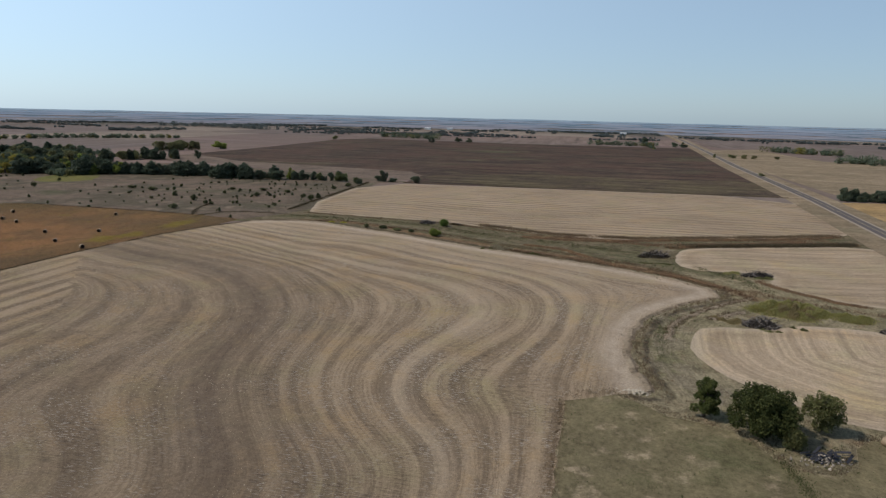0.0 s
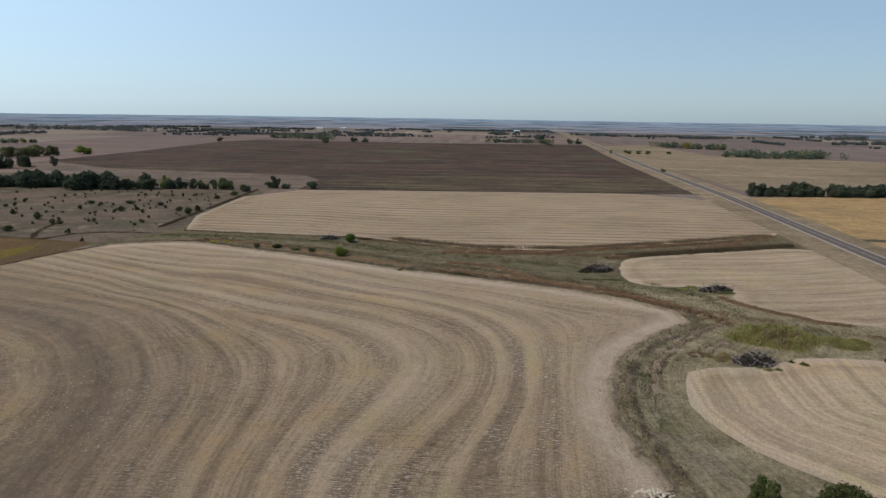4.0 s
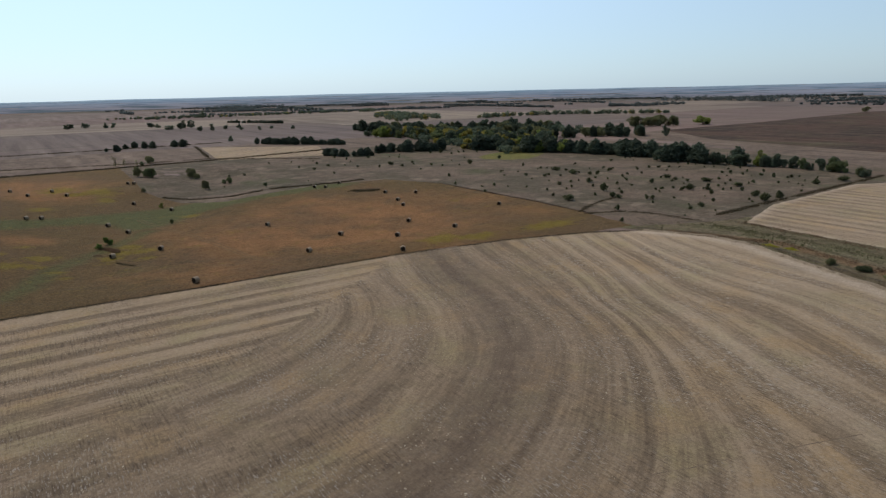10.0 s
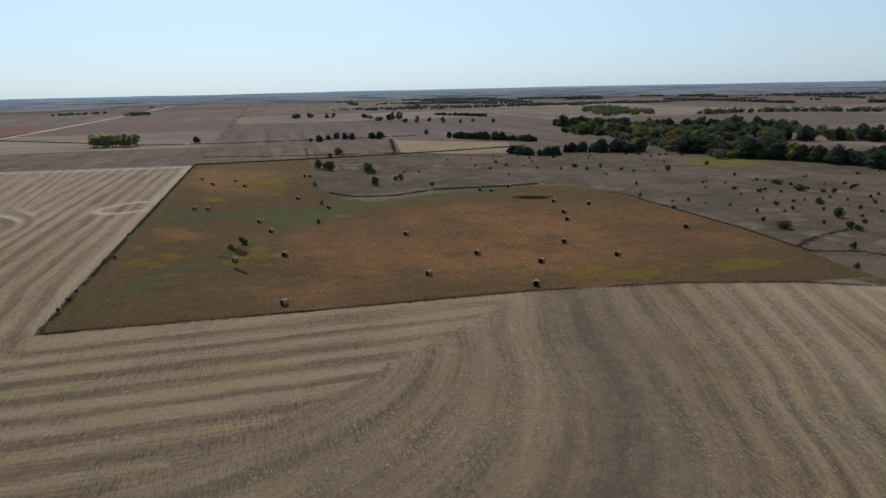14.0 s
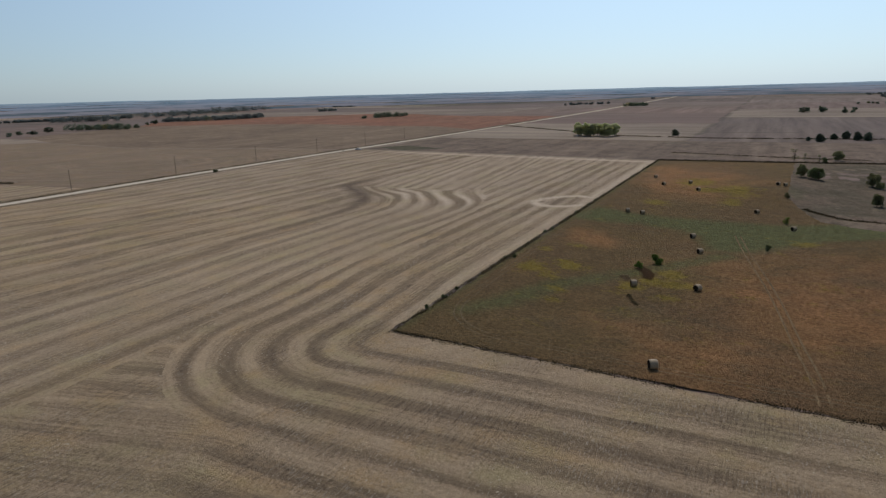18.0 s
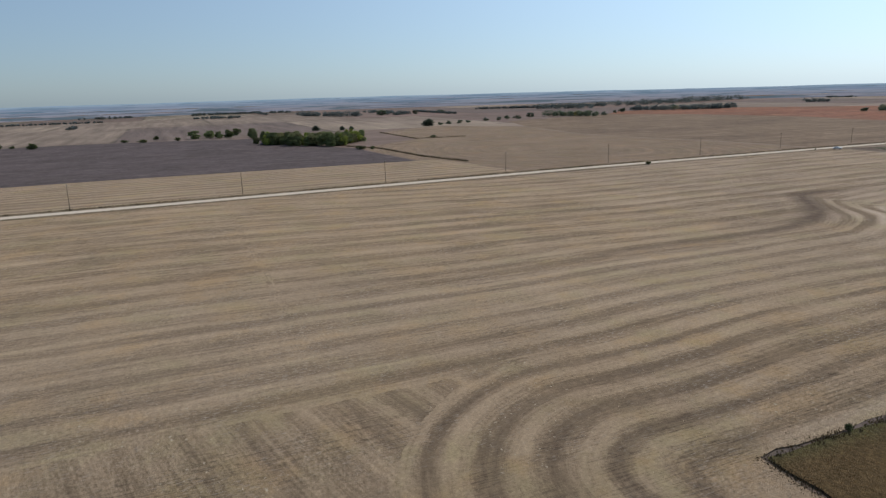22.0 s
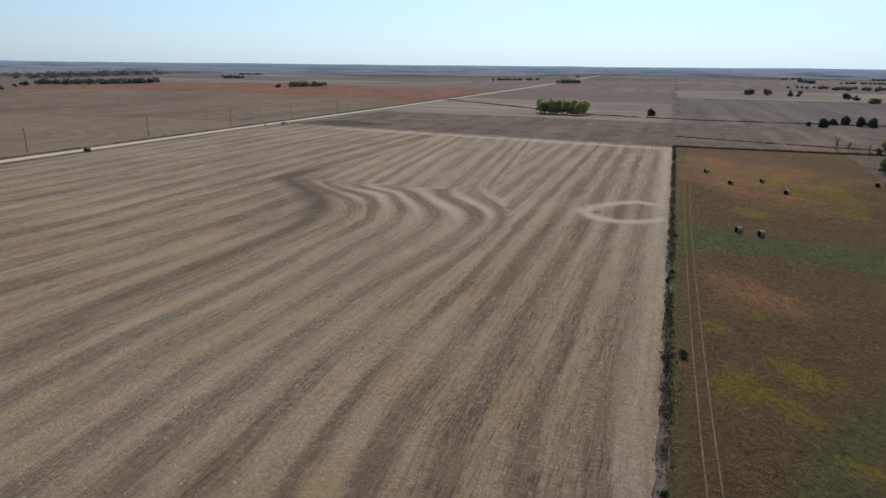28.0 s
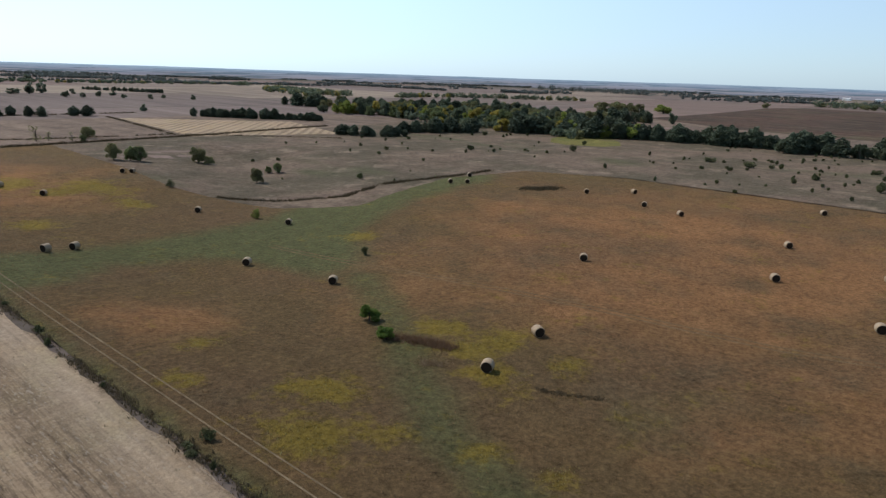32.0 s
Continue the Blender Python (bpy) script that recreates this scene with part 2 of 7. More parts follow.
    return n.done(n.times(col, grain), n.noise(1.6, 6, 0.85), 1.0, 0.35)


def grassland(name, cols, fine=0.9, patch=0.03, bump=0.3, rows=None):
    """Dry grass in several colours that meet in patches of two sizes."""
    n = Nodes(name, 0.95, 0.05)
    a = n.mix(n.step(n.noise(patch, 5, 0.6), 0.38, 0.62), cols[0], cols[1])
    a = n.mix(n.step(n.noise(patch * 2.7, 5, 0.65, at=n.scaled(1, 1, 1, turn=1.0)), 0.52, 0.72), a, cols[2])
    a = n.mix(n.step(n.noise(patch * 0.6, 4, 0.6, at=n.scaled(1.3, 0.8, 1, turn=0.4)), 0.55, 0.72), a, cols[3])
    f = n.math("MULTIPLY_ADD", n.noise(fine, 6, 0.85), 2.2, n.math("MULTIPLY_ADD", n.noise(fine * 0.22, 5, 0.7), 1.1, -0.65))
    if rows:
        across, length, turn, depth = rows
        f = n.math("MULTIPLY", f, n.math("MULTIPLY_ADD", n.noise(1.0, 4, 0.6, at=n.scaled(across, length, 1, turn=turn)), 2 * depth, 1 - depth))
    return n.done(n.times(a, n.math("MAXIMUM", f, 0.2)), n.noise(fine * 1.6, 6, 0.85), 1.0, bump)


M_STUB = stubble("wheat_stubble", (0.440, 0.328, 0.216), (0.166, 0.121, 0.082))
M_STUB_FAR = stubble("pale_stubble", (0.450, 0.340, 0.232), (0.210, 0.156, 0.109), 6.8, 1.1)
M_STUB_STRAW = stubble("straw_stubble", (0.640, 0.490, 0.335), (0.385, 0.290, 0.195), 6.8, 0.8)
M_STUB_ROAD = stubble("roadside_stubble", (0.540, 0.412, 0.282), (0.290, 0.218, 0.150), 6.8, 1.0)
M_STUB_WEST = stubble("tan_stubble", (0.400, 0.302, 0.208), (0.235, 0.175, 0.120), 9.0, 0.7)
M_STUB_BROWN = stubble("brown_stubble", (0.292, 0.215, 0.152), (0.190, 0.142, 0.104), 9.0, 0.6)
M_RANGE = grassland("range_grass", ((0.160, 0.118, 0.087), (0.104, 0.087, 0.060), (0.222, 0.170, 0.124), (0.092, 0.092, 0.051)), 0.7, 0.026)
M_YARD = grassland("short_grass", ((0.215, 0.178, 0.100), (0.178, 0.148, 0.084), (0.40, 0.315, 0.205), (0.148, 0.136, 0.070)), 1.0, 0.075)
M_DARK = grassland("dark_crop", ((0.092, 0.058, 0.043), (0.068, 0.049, 0.037), (0.108, 0.086, 0.052), (0.094, 0.088, 0.050)), 0.3, 0.014, rows=(0.15, 0.006, 0.0, 1.2))
M_WEEDY = grassland("weedy_crop", ((0.104, 0.082, 0.048), (0.080, 0.060, 0.042), (0.122, 0.096, 0.056), (0.088, 0.060, 0.044)), 0.3, 0.022, rows=(0.15, 0.006, 0.0, 1.2))
M_MAUVE = grassland("fallow", ((0.180, 0.134, 0.102), (0.150, 0.112, 0.086), (0.205, 0.156, 0.115), (0.130, 0.102, 0.078)), 0.3, 0.02, rows=(0.1, 0.006, 0.1, 0.5))
M_SOIL = grassland("bare_soil", ((0.112, 0.090, 0.088), (0.094, 0.077, 0.074), (0.130, 0.106, 0.100), (0.100, 0.082, 0.077)), 0.35, 0.02, rows=(0.2, 0.008, 0.0, 0.4))
M_LUSH_DARK = grassland("dark_green_grass", ((0.100, 0.090, 0.056), (0.082, 0.076, 0.048), (0.112, 0.098, 0.064), (0.118, 0.092, 0.064)), 1.0, 0.06)
M_LUSH = grassland("lush_grass", ((0.17, 0.15, 0.05), (0.13, 0.13, 0.045), (0.20, 0.17, 0.07), (0.14, 0.12, 0.06)), 1.0, 0.06)
M_BROWN = grassland("brown_crop", ((0.205, 0.150, 0.104), (0.175, 0.128, 0.090), (0.230, 0.172, 0.122), (0.158, 0.118, 0.084)), 0.3, 0.008, rows=(0.12, 0.005, 0.1, 0.5))
M_TAN = grassland("tan_pasture", ((0.26, 0.198, 0.128), (0.22, 0.168, 0.108), (0.29, 0.23, 0.155), (0.18, 0.145, 0.092)), 0.5, 0.012, rows=(0.05, 0.006, 1.5, 0.5))
M_TRACK = grassland("worn_grass", ((0.175, 0.132, 0.082), (0.140, 0.106, 0.064), (0.200, 0.155, 0.098), (0.125, 0.094, 0.056)), 1.5, 0.2, 0.05)
M_GOLD = grassland("ripe_crop", ((0.37, 0.245, 0.115), (0.31, 0.21, 0.105), (0.40, 0.28, 0.14), (0.28, 0.19, 0.09)), 0.5, 0.03, rows=(0.3, 0.01, 1.5, 0.4))
M_RED = grassland("milo_crop", ((0.240, 0.115, 0.075), (0.20, 0.105, 0.07), (0.28, 0.15, 0.095), (0.20, 0.12, 0.08)), 0.3, 0.01, rows=(0.12, 0.005, 0.1, 0.5))


def meadow_material():
    n = Nodes("hay_meadow", 0.95, 0.05)
    rusty = n.step(n.math("ADD", n.attr("rust"), n.math("MULTIPLY", n.math("SUBTRACT", n.noise(0.03, 5, 0.65), 0.5), 1.6)), 0.05, 0.80)
    base = n.mix(rusty, (0.142, 0.096, 0.046), (0.272, 0.142, 0.064))
    base = n.mix(n.math("MULTIPLY", n.step(n.noise(0.022, 5, 0.6), 0.42, 0.62), 0.6), base, (0.150, 0.096, 0.054))
    base = n.mix(n.math("MULTIPLY", n.step(n.noise(0.09, 5, 0.7), 0.50, 0.68), 0.45), base, (0.112, 0.088, 0.050))
    ragged = n.math("MULTIPLY", n.math("SUBTRACT", n.noise(0.10, 6, 0.7), 0.5), 2.4)
    green = n.step(n.math("ADD", n.attr("green"), n.math("MULTIPLY", ragged, 0.30)), 0.2, 0.8)
    base = n.mix(n.math("MULTIPLY", green, 0.92), base, n.mix(n.noise(0.2, 4), (0.096, 0.104, 0.043), (0.118, 0.122, 0.055)))
    gold = n.step(n.math("ADD", n.math("ADD", n.attr("yellow"), ragged), n.math("MULTIPLY", n.math("SUBTRACT", n.noise(0.45, 5, 0.75), 0.5), 2.4)), 0.18, 0.95)
    base = n.mix(n.math("MULTIPLY", gold, 0.85), base, n.mix(n.noise(0.5, 4), (0.262, 0.186, 0.026), (0.160, 0.120, 0.032)))
    f = n.math("MULTIPLY_ADD", n.noise(1.3, 6, 0.9), 3.4, n.math("MULTIPLY_ADD", n.noise(0.25, 6, 0.75), 0.9, -1.15))
    pale = n.step(n.noise(1.0, 4, 0.7, at=n.scaled(1.2, 0.6, 1, turn=0.4)), 0.60, 0.74)
    base = n.mix(n.math("MULTIPLY", pale, 0.25), base, (0.25, 0.185, 0.115))
    return n.done(n.times(base, n.math("MAXIMUM", f, 0.25)), n.noise(1.8, 6, 0.85), 1.0, 0.5)


def waterway_material():
    """Rough grass of a grassed waterway: rust-red bands on the banks, dark damp ground in the bottom, green growth between."""
    n = Nodes("waterway_grass", 0.95, 0.05)
    base = n.mix(n.step(n.noise(0.07, 5, 0.6), 0.38, 0.62), (0.325, 0.268, 0.168), (0.240, 0.202, 0.118))
    base = n.mix(n.step(n.noise(0.19, 5, 0.65, at=n.scaled(1, 1, 1, turn=1.0)), 0.52, 0.72), base, (0.260, 0.192, 0.118))
    base = n.mix(n.step(n.noise(0.045, 4, 0.6, at=n.scaled(1.3, 0.8, 1, turn=0.4)), 0.58, 0.74), base, (0.165, 0.152, 0.072))
    ragged = n.math("MULTIPLY", n.math("SUBTRACT", n.noise(0.22, 6, 0.7), 0.5), 1.6)
    base = n.mix(n.math("MULTIPLY", n.step(n.math("ADD", n.attr("lush"), n.math("MULTIPLY", ragged, 0.5)), 0.2, 0.8), 0.8), base, n.mix(n.step(n.noise(0.10, 5, 0.65), 0.40, 0.60), (0.138, 0.108, 0.066), (0.095, 0.086, 0.044)))
    base = n.mix(n.math("MULTIPLY", n.step(n.math("ADD", n.attr("damp"), ragged), 0.25, 0.95), 0.9), base, n.mix(n.step(n.noise(0.12, 4, 0.6), 0.45, 0.6), (0.285, 0.235, 0.158), (0.190, 0.172, 0.092)))
    base = n.mix(n.math("MULTIPLY", n.step(n.math("ADD", n.attr("green"), ragged), 0.25, 0.95), 0.9), base, (0.158, 0.142, 0.078))
    base = n.mix(n.math("MULTIPLY", n.step(n.math("ADD", n.attr("rust"), ragged), 0.25, 0.95), 0.9), base, n.mix(n.noise(0.4, 4), (0.185, 0.108, 0.058), (0.235, 0.155, 0.088)))
    f = n.math("MULTIPLY_ADD", n.noise(1.2, 6, 0.85), 2.8, n.math("MULTIPLY_ADD", n.noise(0.26, 5, 0.7), 1.6, -1.2))
    lines = n.t.nodes.new("ShaderNodeCombineXYZ")
    n.put(lines.inputs[0], n.attr("flow"))
    f = n.math("MULTIPLY", f, n.math("MULTIPLY_ADD", n.noise(1.0, 4, 0.7, at=n.math_vector(lines.outputs[0], n.scaled(0.06, 0.06, 0.0))), 1.5, 0.3))
    # shadow line below the field's bank, painted as a broken dark band
    bank_shade = n.math("SUBTRACT", 1.0, n.step(n.math("ABSOLUTE", n.math("SUBTRACT", n.math("ADD", n.attr("flow"), n.math("MULTIPLY", n.math("SUBTRACT", n.noise(0.3, 4), 0.5), 3.0)), 3.2)), 0.2, 1.2))
    base = n.mix(n.math("MULTIPLY", bank_shade, n.step(n.noise(0.16, 4), 0.36, 0.56, 0.2, 0.9)), base, (0.098, 0.078, 0.056))
    return n.done(n.times(base, n.math("MAXIMUM", f, 0.2)), n.noise(1.9, 6, 0.85), 1.0, 0.5)


def country_material():
    """The open country: fields of many crops, laid out along the section lines, with hedges between them."""
    n = Nodes("open_country", 0.95, 0.05)
    sep = n.t.nodes.new("ShaderNodeSeparateXYZ")
    n.put(sep.inputs[0], n.place())
    wob = n.math("MULTIPLY", n.math("SUBTRACT", n.noise(0.004, 3), 0.5), 22.0)
    u = n.math("DIVIDE", n.math("ADD", sep.outputs[0], wob), 400.0)
    col_id = n.math("FLOOR", u)
    v = n.math("DIVIDE", n.math("ADD", sep.outputs[1], n.math("MULTIPLY", col_id, 137.0)), 265.0)
    cell = n.t.nodes.new("ShaderNodeCombineXYZ")
    n.put(cell.inputs[0], col_id)
    n.put(cell.inputs[1], n.math("FLOOR", v))
    w = n.t.nodes.new("ShaderNodeTexWhiteNoise")
    w.noise_dimensions = "2D"
    n.put(w.inputs["Vector"], cell.outputs[0])
    ramp = n.t.nodes.new("ShaderNodeValToRGB")
    ramp.color_ramp.interpolation = "CONSTANT"
    # crop colours, greyed towards mauve with distance haze mixed in
    cols = ((0.232, 0.180, 0.153), (0.196, 0.152, 0.136), (0.325, 0.262, 0.200), (0.172, 0.136, 0.122), (0.238, 0.168, 0.140), (0.280, 0.224, 0.174), (0.205, 0.146, 0.126))
    el = ramp.color_ramp.elements
    while len(el) < len(cols):
        el.new(0.5)
    for k, c in enumerate(cols):
        el[k].position, el[k].color = k / len(cols), (*c, 1)
    n.put(ramp.inputs[0], w.outputs[0])
    a = n.mix(n.step(n.noise(0.003, 5, 0.6), 0.40, 0.62, 0.15, 0.7), ramp.outputs[0], (0.185, 0.144, 0.118))
    # rows along each field, now one way, now the other, and dark grassy borders between fields
    ways = n.t.nodes.new("ShaderNodeSeparateColor")
    n.put(ways.inputs[0], w.outputs["Color"])
    along_x = n.noise(1.0, 4, 0.7, at=n.scaled(0.003, 0.06, 1))
    along_y = n.noise(1.0, 4, 0.7, at=n.scaled(0.06, 0.003, 1))
    turned = n.math("GREATER_THAN", ways.outputs[1], 0.4)
    streak = n.math("ADD", n.math("MULTIPLY", along_x, turned), n.math("MULTIPLY", along_y, n.math("SUBTRACT", 1.0, turned)))
    a = n.times(a, n.math("MULTIPLY_ADD", streak, 1.5, 0.25))
    off_u = n.math("MULTIPLY", n.math("ABSOLUTE", n.math("SUBTRACT", u, n.math("ROUND", u))), 400.0)
    off_v = n.math("MULTIPLY", n.math("ABSOLUTE", n.math("SUBTRACT", v, n.math("ROUND", v))), 265.0)
    border = n.math("MULTIPLY", n.step(n.math("MINIMUM", off_u, off_v), 5.0, 2.0), n.step(n.noise(0.012, 4, 0.6), 0.40, 0.52))
    a = n.mix(n.math("MULTIPLY", border, 0.5), a, (0.085, 0.075, 0.055))
    # wooded creeks
    woods = n.math("MULTIPLY", n.step(n.noise(0.0014, 6, 0.65), 0.48, 0.52), n.step(n.noise(0.010, 5, 0.7), 0.38, 0.52))
    dist = n.t.nodes.new("ShaderNodeVectorMath")
    dist.operation = "LENGTH"
    n.put(dist.inputs[0], n.place())
    woods = n.math("MULTIPLY", woods, n.step(dist.outputs["Value"], 1500.0, 2100.0))
    a = n.mix(n.math("MULTIPLY", woods, 0.85), a, (0.055, 0.062, 0.042))
    f = n.noise(0.25, 6, 0.75)
    return n.done(n.times(a, n.math("MULTIPLY_ADD", f, 0.84, 0.49)), n.noise(0.8, 5, 0.8), 0.6, 0.3)


M_MEADOW, M_WATER, M_COUNTRY = meadow_material(), waterway_material(), country_material()


def plain(name, col, rough=0.8, spec=0.3, vary=0.35, scale=2.0, bump=0.02, metal=0.0):
    n = Nodes(name, rough, spec)
    n.b.inputs["Metallic"].default_value = metal
    f = n.noise(scale, 5, 0.7, at=n.local())
    return n.done(n.times(col, n.math("MULTIPLY_ADD", f, 2 * vary, 1 - vary)), f, 0.5, bump)


M_ASPHALT = plain("asphalt", (0.125, 0.108, 0.102), 0.95, 0.05, 0.3, 0.4)
M_GRAVEL = plain("gravel", (0.54, 0.465, 0.37), 0.95, 0.1, 0.22, 0.5, 0.05)
M_SHOULDER = plain("shoulder_gravel", (0.33, 0.275, 0.21), 0.95, 0.1, 0.3, 0.3, 0.03)
M_VERGE = grassland("verge_grass", ((0.240, 0.184, 0.122), (0.185, 0.145, 0.094), (0.290, 0.222, 0.150), (0.145, 0.120, 0.074)), 1.2, 0.06, 0.4)


# ---- ground ----
def soft_step(v, a, b):
    u = np.clip((v - a) / (b - a), 0, 1)
    return u * u * (3 - 2 * u)


def edge_distance(px, py, line):
    best = np.full(np.shape(px), 1e9)
    for (x0, y0), (x1, y1) in zip(line[:-1], line[1:]):
        dx, dy = x1 - x0, y1 - y0
        t = np.clip(((px - x0) * dx + (py - y0) * dy) / (dx * dx + dy * dy + 1e-9), 0, 1)
        best = np.minimum(best, np.hypot(px - x0 - t * dx, py - y0 - t * dy))
    return best


SWALE = [(18, 112), (40, 102), (66, 137), (98, 195), (112, 228)]


def rise(x, y):
    """Height of the land: flat fields, a shallow bowl in the meadow, a fall to the west, and a gentle lift towards the skyline."""
    r = np.hypot(np.asarray(x, float) - 50, np.asarray(y, float))
    x, y = np.asarray(x, float), np.asarray(y, float)
    dip = 1.8 * soft_step(x, 3, 30) * soft_step(x, 200, 140) * soft_step(y, 2, 30) * soft_step(y, 230, 150)
    swale = (1.4 + 0.9 * soft_step(x, 40, 68) + 1.2 * soft_step(y, 150, 200)) * soft_step(y, 290, 235) * soft_step(x, 2, 24) * np.exp(-((edge_distance(x, y, SWALE) / 26) ** 2))
    north = np.clip(y / np.maximum(r, 1), 0, 1) ** 3 * np.clip((r - 2300) / 2500, 0, 1) * 13
    return 29 * np.clip((r - 900) / 3900, 0, 1) ** 1.3 - north - dip - swale - 6 * soft_step(x, -240, -560)


def from_arrays(name, verts, faces, mat, smooth=True):
    me = bpy.data.meshes.new(name)
    me.from_pydata([tuple(v) for v in verts], [], faces)
    me.materials.append(mat)
    if smooth:
        me.polygons.foreach_set("use_smooth", [True] * len(me.polygons))
    me.update()
    return me


def setting(name, me, label, category):
    return tagged(new(name, me), label, category, kind="structure")


def inside(px, py, poly):
    px, py = np.asarray(px), np.asarray(py)
    res = np.zeros(px.shape, bool)
    for (x0, y0), (x1, y1) in zip(poly, poly[1:] + poly[:1]):
        cross = (y0 > py) != (y1 > py)
        res ^= cross & (px < (x1 - x0) * (py - y0) / (y1 - y0 + 1e-12) + x0)
    return res


def rounded(line, closed=True, times=2):
    """Cuts the corners of a line (Chaikin)."""
    for _ in range(times):
        pairs = zip(line, line[1:] + line[:1]) if closed else zip(line[:-1], line[1:])
        out = [] if closed else [line[0]]
        for a, b in pairs:
            out += [(0.75 * a[0] + 0.25 * b[0], 0.75 * a[1] + 0.25 * b[1]), (0.25 * a[0] + 0.75 * b[0], 0.25 * a[1] + 0.75 * b[1])]
        line = out if closed else out + [line[-1]]
    return line


def ragged(line, step, amount, rng, closed=True):
    """The line in short pieces, each end shifted a little."""
    out = []
    for a, b in zip(line, line[1:] + line[:1]) if closed else zip(line[:-1], line[1:]):
        k = max(1, int(math.dist(a, b) / step))
        for i in range(k):
            f = i / k
            out.append((a[0] + f * (b[0] - a[0]) + rng.uniform(-amount, amount), a[1] + f * (b[1] - a[1]) + rng.uniform(-amount, amount)))
    return out if closed else out + [line[-1]]


def field(name, poly, mat, label, category, grid=8.0, lift=0.06, attrs=None, edge=3.0, amount=0.35, seed=1):
    """A field: its outline filled with a fine net of faces that follows the land."""
    rng = random.Random(seed)
    rim = ragged(poly, edge, amount, rng)
    xs, ys = zip(*rim)
    gx, gy = np.meshgrid(np.arange(min(xs), max(xs), grid), np.arange(min(ys), max(ys), grid))
    gx, gy = gx.ravel(), gy.ravel()
    keep = inside(gx, gy, rim) & (edge_distance(gx, gy, rim + rim[:1]) > 0.35 * grid)
    pts = [Vector(p) for p in rim] + [Vector((a, b)) for a, b in zip(gx[keep], gy[keep])]
    n = len(rim)
    v, _, faces, *_ = delaunay_2d_cdt(pts, [(i, (i + 1) % n) for i in range(n)], [], 1, 1e-4)
    x, y = np.array([p.x for p in v]), np.array([p.y for p in v])
    me = from_arrays(name, np.stack([x, y, rise(x, y) + lift], 1), faces, mat)
    attrs = dict(attrs or {})
    if "swath" in attrs:
        for key, level in (("firm", 1), ("side", -20), ("side_inner", -20)):
            attrs.setdefault(key, lambda x, y, level=level: 0 * x + level)
    for key, fn in attrs.items():
        a = me.attributes.new(key, "FLOAT", "POINT")
        a.data.foreach_set("value", np.asarray(fn(x, y), np.float32))
    return setting(name, me, label, category)


def ribbon(name, line, offsets, mat, label="", category="", step=8.0):
    """A strip along a line; offsets: (sideways, height) across it."""
    pts = ragged(line, step, 0.0, random.Random(0), closed=False)
    p = np.array(pts)
    d = np.gradient(p, axis=0)
    d /= np.linalg.norm(d, axis=1)[:, None]
    side = np.stack([d[:, 1], -d[:, 0]], 1)
    k = len(offsets)
    verts = []
    for q, s in zip(p, side):
        for o, h in offsets:
            x, y = q + s * o
            verts.append((x, y, float(rise(x, y)) + h))
    faces = [(i * k + j, i * k + j + 1, i * k + k + j + 1, i * k + k + j) for i in range(len(p) - 1) for j in range(k - 1)]
    return setting(name, from_arrays(name, verts, faces, mat), label, category)


radii = np.concatenate([np.arange(0, 320, 9), np.arange(320, 900, 24), np.geomspace(900, 4950, 60)])
SECTORS = 288
turns = np.arange(SECTORS) * 2 * math.pi / SECTORS
ring_x, ring_y = 50 + np.outer(radii[1:], np.cos(turns)), np.outer(radii[1:], np.sin(turns))
under = 0.35 * ((ring_x > 1) & (ring_x < 205) & (ring_y > 0) & (ring_y < 235))
gv = np.stack([ring_x, ring_y, rise(ring_x, ring_y) - under], 2).reshape(-1, 3).tolist() + [[50, 0, -0.35]]
gf = []
for i in range(len(radii) - 2):
    for j in range(SECTORS):
        k = (j + 1) % SECTORS
        gf.append((i * SECTORS + j, (i + 1) * SECTORS + j, (i + 1) * SECTORS + k, i * SECTORS + k))
gf += [(len(gv) - 1, j, (j + 1) % SECTORS) for j in range(SECTORS)]
setting("ground", from_arrays("ground", gv, gf, M_COUNTRY), "open farmland of brown and tan fields reaching the horizon", "farmland")

